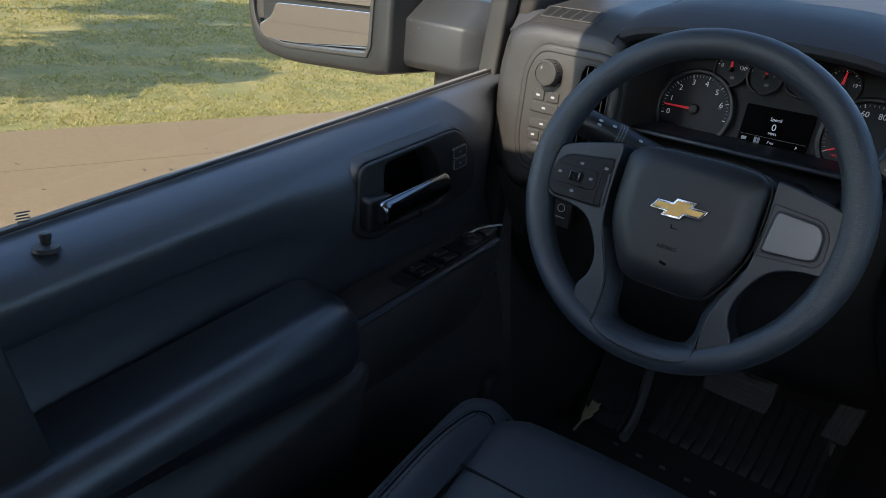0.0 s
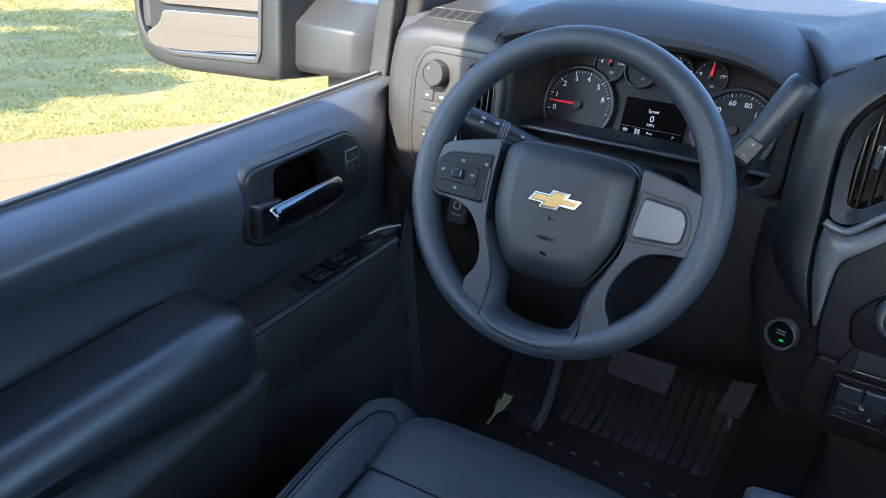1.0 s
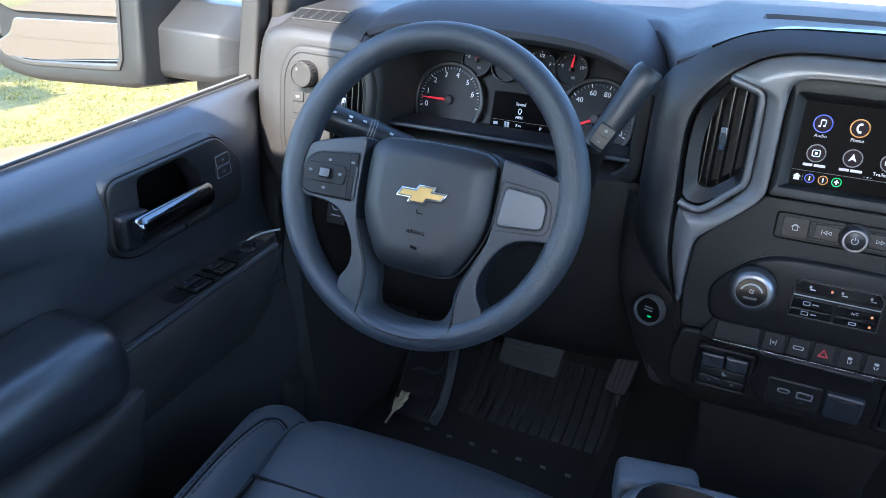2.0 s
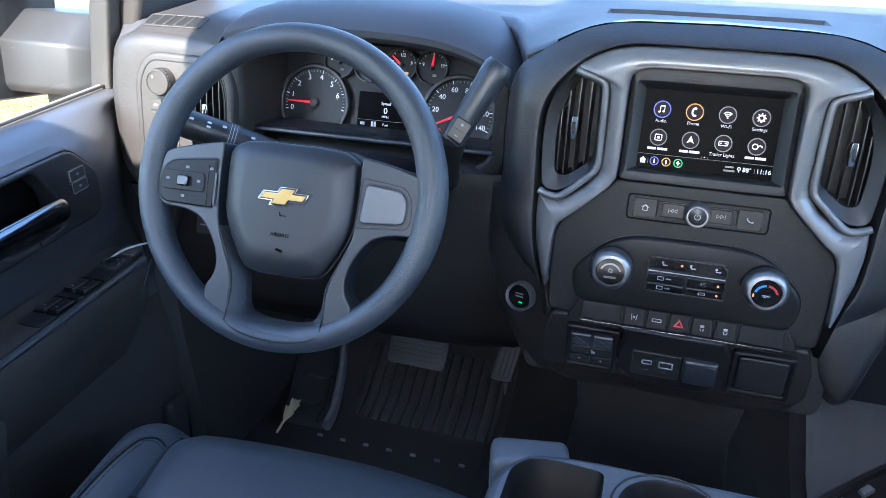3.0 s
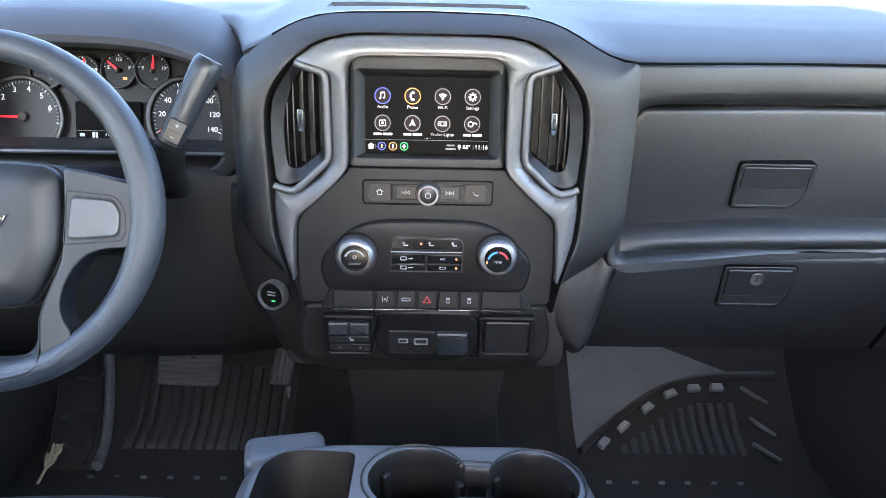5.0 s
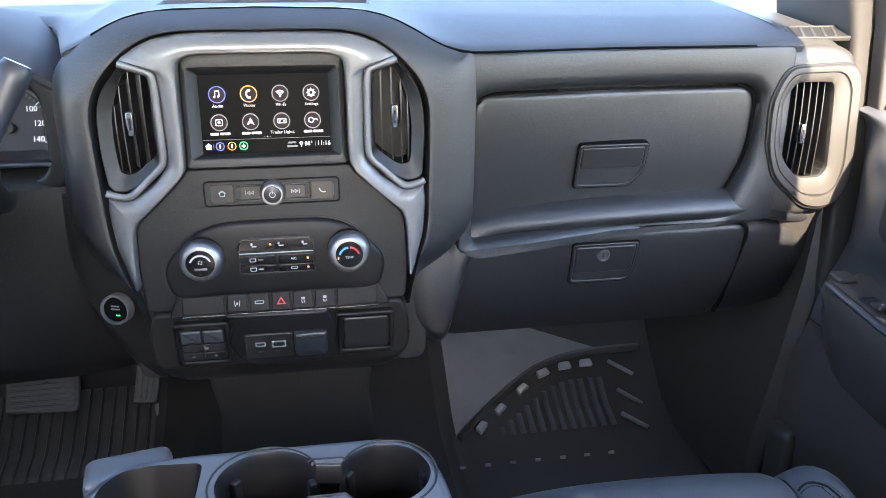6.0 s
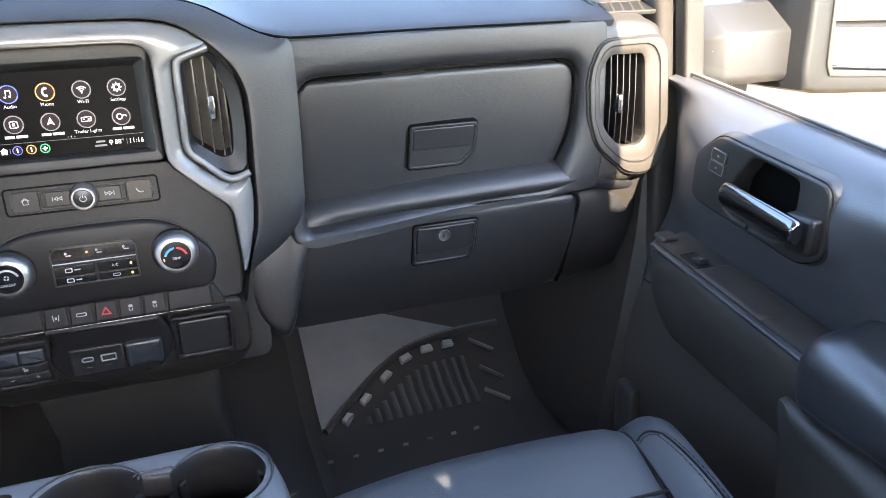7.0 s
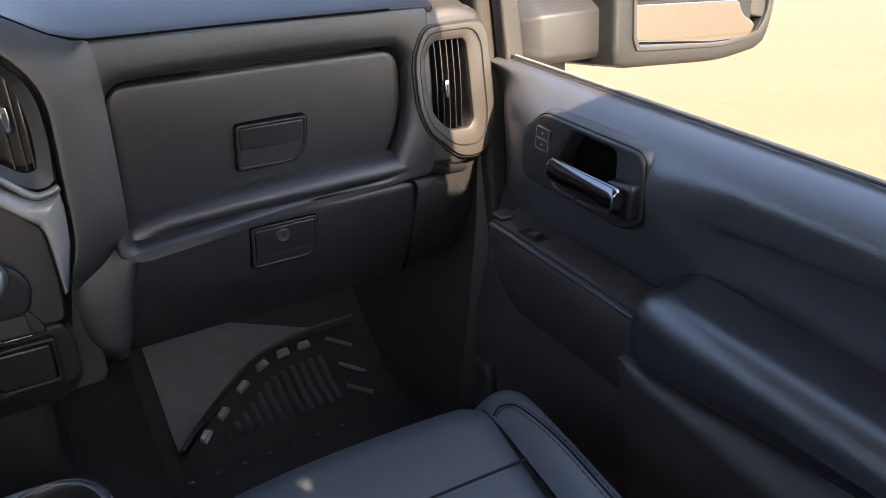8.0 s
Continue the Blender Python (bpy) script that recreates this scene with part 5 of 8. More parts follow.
# ---- radio keys ----
def build_radio():
    r = thing("radio_panel", "black radio key strip with a chrome-ringed volume knob", "radio panel")
    m = face_at(0.0015, STACK_Y + 0.004, 0.8685)
    part("groove", ring(rect(0.1665, 0.0330, 0.006), rect(0.1625, 0.0290, 0.004), m, 0.010, 0.0004, 0.0005, inner_depth=0.004), INK, r)
    part("base", slab(rect(0.1635, 0.0300, 0.004), m, 0.008, 0.001, -0.0008), SATIN, r)
    part("centre_frame", ring(rect(0.0930, 0.0215, 0.004), rect(0.0890, 0.0175, 0.0028), m, 0.006, 0.0007, 0.0022), SATIN, r)
    for x, w, h in ((-0.0610, 0.028, 0.0235), (-0.0275, 0.026, 0.0165), (0.0275, 0.026, 0.0165), (0.0610, 0.028, 0.0235)):
        k = part("key", slab(rect(w, h, 0.0025), at(m, x, 0), 0.006, 0.0008, 0.0010), SATIN, r)
        q = at(m, x, 0, 0.0011)
        if x < -0.05:
            part("symbol", ring(rounded([(-0.0031, -0.0036), (0.0031, -0.0036), (0.0031, 0.0012), (0, 0.0036), (-0.0031, 0.0012)], 0.0002, 2), rounded([(-0.0022, -0.0028), (0.0022, -0.0028), (0.0022, 0.0008), (0, 0.0025), (-0.0022, 0.0008)], 0.0002, 2), q, 0.0006, 0.0001, 0.0003), MARK, k)
            for sx in (-1, 1):
                bar(0.0058, 0.0009, q @ pose(sx * 0.0024, 0.0024, 0, 0, 0, -sx * 40), MARK, k, "symbol")
        elif x > 0.05:
            arc(0.0052, 0.0015, 195, 285, at(q, 0.0020, 0.0026), MARK, k, "symbol")
            for dx, dy, a in ((-0.0030, 0.0012, 100), (0.0034, -0.0025, 15)):
                bar(0.0024, 0.0017, at(q, dx, dy, 0, a), MARK, k, "symbol")
        else:
            s = -1 if x < 0 else 1
            for d in (-0.0028, 0.0018):
                o = [(s * (d - 0.002), -0.0027), (s * (d + 0.0025), 0), (s * (d - 0.002), 0.0027)][::s]
                part("symbol", ring(o, inset(o, 0.0007), q, 0.0006, 0.0001, 0.0003), MARK, k)
            bar(0.0008, 0.0054, at(q, s * 0.0054, 0), MARK, k, "symbol")
    for s in (-1, 1):
        part("end_glint", slab(rounded([(s * 0.0745, -0.0085), (s * 0.0765, -0.006), (s * 0.0765, 0.006), (s * 0.0745, 0.0085)][::s], 0.001, 2), m, 0.004, 0.0005, 0.0010), SPOKE, r)
    km = at(m, 0.0005, 0, 0.0)
    kn = part("volume_knob", turned([(0, 0), (0.0150, 0), (0.0148, 0.009), (0.0138, 0.0138), (0.0124, 0.0156), (0.0110, 0.0156), (0.0104, 0.0148), (0, 0.0148)], km, 40), KNOB, r, "chrome-edged volume knob")
    part("knob_skirt", hoop([(0.0146, 0.0), (0.0166, 0.0), (0.0164, 0.0022), (0.0150, 0.0030)], km, 36), PITCH, kn)
    part("knob_face", turned([(0, 0.0150), (0.0104, 0.0150), (0.0096, 0.0155), (0, 0.0157)], km, 36), SATIN, kn)
    arc(0.0034, 0.0009, 120, 420, at(km, 0, 0, 0.0157), MARK, kn, "power_symbol")
    bar(0.0009, 0.0040, at(km, 0, 0.0030, 0.0157), MARK, kn, "power_symbol")


build_radio()


# ---- climate controls ----
def climate_knob(m, parent, left):
    kn = part("dial_knob", turned([(0, 0), (0.0275, 0), (0.0270, 0.010), (0.0258, 0.016), (0.0235, 0.0215), (0.0205, 0.0238), (0.0178, 0.0238), (0.0172, 0.0222), (0, 0.0222)], m, 48), KNOB, parent, "satin chrome dial knob")
    part("knob_skirt", hoop([(0.0268, 0.0), (0.0285, 0.0), (0.0280, 0.004), (0.0262, 0.0075), (0.0255, 0.006)], m, 48), GLOSS, kn)
    part("knob_face", slab(oval(0.0174, 0.0174, n=40), m, 0.004, 0.0006, 0.0228), GLOSS, kn)
    f = at(m, 0, 0, 0.0229)
    if left:
        arc(0.0125, 0.0022, 20, 160, at(f, 0, -0.002), MARK, kn, "scale")
        for a in range(0, 360, 90):
            arc(0.0022, 0.0014, a, a + 60, at(f, 0, 0.0015), MARK, kn, "fan_symbol", n=5)
        words("ON/OFF", 0.0043, at(f, 0, -0.0075), MARK, kn)
    else:
        arc(0.0125, 0.0026, 95, 165, at(f, 0, -0.003), BLUEMARK, kn, "cold_arc")
        arc(0.0125, 0.0026, 15, 85, at(f, 0, -0.003), REDMARK, kn, "warm_arc")
        words("TEMP", 0.0043, at(f, 0, -0.004), MARK, kn)
    bar(0.0018, 0.004, at(f, -0.014 if not left else 0, -0.004 if not left else 0.0195, 0.0008), AMBER if not left else MARK, kn, "pointer")


def build_climate():
    c = thing("climate_panel", "black climate control panel with two chrome-ringed dials", "climate control")
    m = face_at(0, STACK_Y, 0)
    o = rounded([(-0.131, 0.7345), (0.131, 0.7345), (0.1425, 0.7760), (0.0900, 0.8315), (0.0, 0.8345), (-0.0900, 0.8315), (-0.1425, 0.7760)], [0.014, 0.014, 0.035, 0.05, 0.05, 0.05, 0.035], 7)
    part("panel_gap", slab(inset(o, -0.0022), m, 0.012, 0.0004, -0.0032), PITCH, c)
    part("body", slab(o, m, 0.02, 0.006, 0.0035, crown=0.003), BLACK, c)
    climate_knob(at(m, -0.090, 0.789, 0.003), c, True)
    climate_knob(at(m, 0.092, 0.790, 0.003), c, False)
    p = at(m, 0.001, 0.7885, 0.0062) @ Matrix.Diagonal((0.93, 1.0, 1.0, 1.0))
    o = rounded([(-0.051, -0.024), (0.051, -0.024), (0.051, 0.016), (0.044, 0.024), (-0.044, 0.024), (-0.051, 0.016)], 0.002, 3)
    part("key_frame", ring(o, inset(o, 0.002), p, 0.006, 0.0006, 0.0022), SATIN, c)
    keys = ((0, 0.0150, 0.098, 0.0145), (-0.026, -0.0055, 0.048, 0.0120), (0.026, -0.0055, 0.048, 0.0120), (-0.026, -0.0178, 0.048, 0.0100), (0.026, -0.0178, 0.048, 0.0100))
    for x, y, w, h in keys:
        part("key", slab(rect(w, h, 0.0012, steps=2), at(p, x, y), 0.004, 0.0006, 0.0014), GLOSS, c)
    bar(0.101, 0.0012, at(p, 0, 0.0038, 0.0014), MARK, c, "chrome_line")
    q = at(p, 0, 0, 0.0015)
    for x in (-0.032, 0.004, 0.036):
        bar(0.0030, 0.0034, at(q, x, 0.0160), MARK, c, "symbol", r=0.0014)
        bar(0.0065, 0.0014, at(q, x + 0.003, 0.0130), MARK, c, "symbol")
    for x, y in ((-0.032, -0.0050), (-0.032, -0.0175)):
        part("symbol", ring(rect(0.0085, 0.0050, 0.001), rect(0.0066, 0.0034, 0.0008), at(q, x, y), 0.0004, 0.0001, 0.0003), MARK, c)
        bar(0.007, 0.0014, at(q, x + 0.010, y), MARKGREY, c, "symbol")
    words("A/C", 0.0050, at(q, 0.0225, -0.0055), MARK, c)
    part("symbol", ring(rect(0.0090, 0.0036, 0.0012), rect(0.0074, 0.0022, 0.0008), at(q, 0.0225, -0.0178), 0.0004, 0.0001, 0.0003), MARK, c)
    for x, y in ((-0.0075, 0.0150), (0.0415, -0.0055), (0.0415, -0.0178)):
        part("indicator", slab(oval(0.0016, 0.0016, n=12), at(q, x, y), 0.001, 0.0002, 0.0004), AMBER, c, "amber indicator lamp")


build_climate()


# ---- row of rocker keys ----
def build_switch_bank():
    b = thing("switch_bank", "row of black rocker keys over a thin chrome line", "switch bank")
    m = face_at(0.002, STACK_Y - 0.003, 0.7240, 5)
    o = rounded([(-0.141, -0.0150), (0.141, -0.0150), (0.139, -0.006), (0.128, 0.0155), (-0.128, 0.0155), (-0.139, -0.006)], 0.003, 3)
    part("body", slab(o, m, 0.03, 0.003, 0.0), BLACK, b)
    keys = [(-0.0975, 0.0545, None), (-0.0555, 0.0275, "lane"), (-0.0275, 0.0275, "tow"), (0.0, 0.0265, "hazard"), (0.0280, 0.0275, "slip"), (0.0560, 0.0275, "descent"), (0.0980, 0.0545, None)]
    for x, w, kind in keys:
        k = part("key", slab(rounded([(-w / 2 + 0.0006, -0.0112), (w / 2 - 0.0006, -0.0112), (w / 2 - 0.0018, 0.0125), (-w / 2 + 0.0018, 0.0125)], 0.002, 3), at(m, x, 0) @ pose(0, 0, 0, -4, 0, 0), 0.006, 0.0015, 0.0030), BLACK, b)
        q = at(m, x, 0.001, 0.0031)
        if kind == "hazard":
            tri = [(-0.0062, -0.0046), (0.0062, -0.0046), (0, 0.0060)]
            part("symbol", ring(tri, inset(tri, 0.0016), q, 0.0004, 0.0001, 0.0003), REDMARK, k, "red hazard triangle")
        elif kind == "tow":
            part("symbol", ring(rect(0.0120, 0.0046, 0.002), rect(0.0100, 0.0028, 0.001), q, 0.0004, 0.0001, 0.0003), MARK, k)
        elif kind == "lane":
            for dx in (-0.003, 0.003):
                bar(0.0010, 0.0076, q @ pose(dx, 0, 0, 0, 0, dx * -2500), MARK, k, "symbol")
            bar(0.0024, 0.0030, q, MARK, k, "symbol")
        elif kind:
            bar(0.0050, 0.0034, at(q, 0, 0.0016), MARK, k, "symbol", r=0.0014)
            bar(0.0012, 0.0040, q @ pose(-0.0016, -0.0030, 0, 0, 0, 20), MARK, k, "symbol")
            bar(0.0012, 0.0040, q @ pose(0.0016, -0.0030, 0, 0, 0, -20), MARK, k, "symbol")
        part("chrome_line", slab(rect(w - 0.001, 0.0022, 0.0006, steps=2), at(m, x, -0.0135), 0.004, 0.0006, 0.0040), SMOKED, b)


build_switch_bank()


# ---- sockets under the keys ----
def build_sockets():
    s = thing("power_socket_panel", "black lower panel with two ports and a capped socket", "socket panel")
    # the lower part of the stack turns under, away from the sky
    m = face_at(0, STACK_Y + 0.004, 0.667, -13)
    base = rounded([(-0.160, 0.046), (0.160, 0.046), (0.170, 0.010), (0.170, -0.032), (0.160, -0.044), (-0.160, -0.044), (-0.170, -0.032), (-0.170, 0.010)], 0.008, 4)
    part("backing", slab(base, m, 0.04, 0.004, -0.006), KNEE, s)
    o = rounded([(-0.069, 0.046), (0.060, 0.046), (0.072, 0.022), (0.072, -0.010), (0.056, -0.036), (0.040, -0.041), (-0.040, -0.041), (-0.058, -0.028), (-0.073, 0.000), (-0.062, 0.027)], [0.003, 0.003, 0.010, 0.010, 0.010, 0.010, 0.012, 0.012, 0.010, 0.008], 5)
    part("body", slab(o, m, 0.03, 0.005, 0.006), BLACK, s)
    u = at(m, -0.018, -0.005, 0.006)
    part("plate_gap", slab(rect(0.0625, 0.0400, 0.003), u, 0.004, 0.0003, 0.0006), PITCH, s)
    plate = part("port_plate", slab(rect(0.060, 0.0375, 0.003), u, 0.006, 0.001, 0.0014), SATIN, s)
    part("port", ring(rect(0.0140, 0.0074, 0.0035), rect(0.0105, 0.0040, 0.0019), at(u, -0.0115, 0.003, 0.0014), 0.002, 0.0004, 0.0006), MARKGREY, plate)
    part("port", ring(rect(0.0185, 0.0108, 0.0016), rect(0.0145, 0.0068, 0.0008), at(u, 0.0125, 0.002, 0.0014), 0.002, 0.0004, 0.0006), MARKGREY, plate)
    bar(0.0110, 0.0024, at(u, 0.0125, 0.0030, 0.0012), DARK, plate, "contact")
    for x in (-0.0115, 0.0105):
        bar(0.007, 0.0012, at(u, x, -0.0095, 0.0014), DARK, plate)
    cm = at(m, 0.0365, -0.0040, 0.006)
    cap = part("socket_cap", slab(rounded([(-0.0190, -0.0190), (0.0200, -0.0190), (0.0215, -0.012), (0.0215, 0.0190), (-0.0215, 0.0190), (-0.0215, -0.012)], [0.005, 0.005, 0.006, 0.004, 0.004, 0.006], 4), cm, 0.010, 0.004, 0.007, crown=0.0015), SPOKE, s, "grey hinged socket cap")
    part("hinge_line", slab(rect(0.0330, 0.0012, 0.0004, 0, 0.0125, steps=2), cm, 0.002, 0.0003, 0.0084), PITCH, cap)
    for dx in (-0.0145, 0.0145):
        bar(0.0085, 0.0022, at(cm, dx, 0.0150, 0.0080), DARK, cap, "hinge")
    # blank pocket cover in its raised frame
    part("side_panel", ring(rect(0.0760, 0.0700, 0.006, 0.1100, 0.0005), rect(0.0630, 0.0545, 0.005, 0.1105, 0.0020), m, 0.014, 0.003, 0.003), BLACK, s)
    part("blank_cover", slab(rect(0.0605, 0.0520, 0.005, 0.1105, 0.0020), m, 0.008, 0.0025, 0.0035), SATIN, s)
    t = thing("trailer_brake_control", "small black trailer brake control with plus and minus keys", "brake control")
    p = at(m, -0.1025, 0.000, 0.0)
    part("surround", ring(rect(0.0700, 0.0700, 0.005), rect(0.0560, 0.0530, 0.004), p, 0.012, 0.003, 0.003), BLACK, t)
    part("backing", slab(rect(0.058, 0.056, 0.003), p, 0.006, 0.001, -0.003), PITCH, t)
    for dx in (-0.0140, 0.0140):
        part("slide", slab(rect(0.0275, 0.0190, 0.003), at(p, dx, 0.0140, 0.0) @ pose(0, 0, 0, -12, 0, 0), 0.008, 0.003, 0.006), SPOKE, t)
        part("key", slab(rect(0.0270, 0.0120, 0.002), at(p, dx, -0.0190), 0.006, 0.001, 0.002), SATIN, t)
        bar(0.0045, 0.0010, at(p, dx, -0.0185, 0.0022), MARK, t, "sign")
    bar(0.0010, 0.0045, at(p, 0.0140, -0.0185, 0.0022), MARK, t, "sign")
    part("label_strip", slab(rect(0.0545, 0.0110, 0.002), at(p, 0, -0.0055), 0.005, 0.0008, 0.001), SATIN, t)
    bar(0.0055, 0.0035, at(p, 0.003, -0.0065, 0.0010), MARK, t, "symbol", r=0.0015)
    bar(0.0030, 0.0030, at(p, 0.001, -0.0035, 0.0010), MARK, t, "symbol", r=0.0014)
    # foot of the stack, its corners rounding under
    bm = bmesh.new()
    rows = []
    for z, w, y in ((0.662, 0.171, 1.004), (0.640, 0.172, 1.006), (0.622, 0.169, 1.012), (0.604, 0.160, 1.022), (0.592, 0.146, 1.034), (0.584, 0.120, 1.052), (0.580, 0.08, 1.07)):
        rows.append([Vector((px, py, z)) for px, py in rounded([(-w, y), (w, y), (w, y + 0.15), (-w, y + 0.15)], 0.02, 4)])
    loft(bm, rows)
    part("stack_foot", bm, KNEE, dash)
    part("foot_seam", tube([(0.1725, 1.010, 0.655), (0.160, 1.0035, 0.647), (0.145, 1.002, 0.6445)], 0.0009, n=6), PITCH, dash)
    bm = bmesh.new()
    rows = []
    for z, w, y in ((0.60, 0.13, 1.09), (0.45, 0.12, 1.16), (0.30, 0.14, 1.22)):
        rows.append([Vector((px, py, z)) for px, py in rounded([(-w, y), (w, y), (w, y + 0.3), (-w, y + 0.3)], 0.02, 4)])
    loft(bm, rows)
    part("stack_under", bm, CARPET, dash)


build_sockets()


def build_start_button():
    s = thing("start_button", "round chrome-ringed engine start button with a green lamp", "button")
    m = face_at(-0.2065, 0.9985, 0.7205, 4, -18)
    part("ring", hoop([(0.0170, -0.01), (0.0200, -0.01), (0.0200, 0.003), (0.0192, 0.0048), (0.0180, 0.0048), (0.0170, 0.002)], m, 36), RINGPAINT, s)
    part("cap", turned([(0, -0.008), (0.0168, -0.008), (0.0160, 0.001), (0.0120, 0.0015), (0, 0.0005)], m, 36), INK, s)
    for y in (0.0045, 0.0005):
        bar(0.012, 0.0018, at(m, 0, y, 0.0012), MARKGREY, s)
    bar(0.0058, 0.0020, at(m, 0.003, -0.0075, 0.0012), GREEN, s, "green_lamp")


build_start_button()


# ---- dials ----
def dial(parent, m, r, labels, a0, a1, ticks, needle, label_size, label_r, flat=None, minor=5):
    """labels: texts from angle a0 to a1; needle: its angle."""
    pts = oval(r, r, n=48)
    if flat is not None:
        pts = [(x, max(y, -flat)) for x, y in pts]
        pts = [p for i, p in enumerate(pts) if (Vector(p) - Vector(pts[i - 1])).length > 1e-6]
    d = part("dial", slab(pts, m, 0.006, 0.0008, 0.0), DIALFACE, parent)
    big = [(x * 1.14, y * 1.14) for x, y in pts]
    part("dial_rim", ring(big, [(x * 1.0, y * 1.0) for x, y in pts], m, 0.010, 0.0022, 0.006, inner_depth=0.007), SATIN, d)
    f = at(m, 0, 0, 0.0003)
    n = ticks * minor
    for i in range(n + 1):
        a = a0 + (a1 - a0) * i / n
        long = i % minor == 0
        bar(0.0011 if long else 0.0006, r * (0.10 if long else 0.06), f @ pose(0, 0, 0, 0, 0, a - 90) @ pose(0, r * 0.93, 0), GLOW if long else MARK, d, "tick", thick=0.0002)
    for i, t in enumerate(labels):
        a = radians(a0 + (a1 - a0) * i / (len(labels) - 1))
        if t:
            words(t, label_size, at(f, math.cos(a) * r * label_r, math.sin(a) * r * label_r), GLOW, d, "numeral")
    nd = part("needle", slab([(0.0022, -0.002), (0.0008, r * 0.88), (-0.0008, r * 0.88), (-0.0022, -0.002)], m @ pose(0, 0, 0, 0, 0, needle - 90), 0.0022, 0.0005, 0.0045), NEEDLE, d, "red pointer")
    part("needle_cap", turned([(0, 0.002), (r * 0.13 + 0.001, 0.002), (r * 0.12, 0.0065), (r * 0.08, 0.0075), (0, 0.0075)], m, 20), PODTRIM, nd)
    return d


def build_cluster():
    c = thing("instrument_cluster", "instrument cluster with lit white numerals and red pointers", "instrument cluster")
    base = face_at(-0.478, 1.142, 0.945, 12)
    low, high = -0.0055, 0.0065
    part("back", slab(rounded([(-0.208, -0.075), (0.205, -0.075), (0.207, 0.045), (0.17, 0.088), (-0.17, 0.088), (-0.207, 0.045)], 0.02, 5), base, 0.01, 0.001, -0.006), BLACK, c)
    t = dial(c, at(base, -0.098, -0.008 + low), 0.052, ("0", "1", "2", "3", "4", "5", "6", ""), 195, -10, 7, 180, 0.0115, 0.76, flat=0.043)
    words("RPM", 0.0055, at(base, -0.125, -0.038 + low, 0.0004), MARK, t)
    words("x1000", 0.0050, at(base, -0.125, -0.0435 + low, 0.0004), MARK, t)
    words("Th", 0.0045, at(base, -0.062, 0.000 + low, 0.0004), MARKGREY, t)
    s = dial(c, at(base, 0.135, -0.006 + low), 0.052, ("", "20", "40", "60", "80", "100", "120", "140"), 205, -25, 7, 205, 0.0105, 0.72, flat=0.046)
    words("MPH", 0.0050, at(base, 0.105, -0.030 + low, 0.0004), NEEDLE, s)
    for x in (0.120, 0.132, 0.144, 0.156):
        bar(0.004, 0.005, at(base, x, -0.046 + low, 0.0004), MARKGREY, s)
    small = ((-0.058, 0.045, ("0", "60", "120"), 95), (-0.009, 0.043, ("", "160", "260"), 80), (0.042, 0.047, ("E", "1/2", "F"), 140), (0.090, 0.047, ("9", "", "19"), 85))
    for x, y, lab, a in small:
        y += high
        x -= 0.003
        g = dial(c, at(base, x, y), 0.0225, lab, 165, 15, 4, a, 0.0070, 0.68, minor=3)
        bar(0.006, 0.004, at(base, x + (0.008 if x > 0 and x < 0.06 else 0.004), y - 0.011, 0.0004), AMBER if 0 < x < 0.06 else MARKGREY, g, "symbol")
    dm = at(base, 0.022, -0.012 + low, 0.0)
    scr = part("info_display", slab(rect(0.094, 0.056, 0.003), dm, 0.006, 0.0008, 0.001), SCREEN, c, "small black driver display")
    f = at(dm, 0, 0, 0.0012)
    words("Speed", 0.0066, at(f, -0.002, 0.012), GLOW, scr)
    words("0", 0.0130, at(f, -0.002, 0.001), GLOW, scr)
    words("MPH", 0.0056, at(f, -0.002, -0.008), GLOW, scr)
    bar(0.090, 0.0005, at(f, 0, -0.014), ICONGREY, scr, "divider")
    bar(0.007, 0.0045, at(f, -0.038, -0.020), MARK, scr)
    for dx in (-0.022, -0.0175):
        bar(0.0034, 0.008, at(f, dx, -0.020), MARK, scr)
    words("7 mi", 0.0052, at(f, -0.001, -0.020), GLOW, scr)
    words("P", 0.0062, at(f, 0.034, -0.020), GLOW, scr)


build_cluster()


# ---- steering wheel and column ----
WHEEL = face_at(-0.430, 0.764, 0.901, 16.9, 1.0)


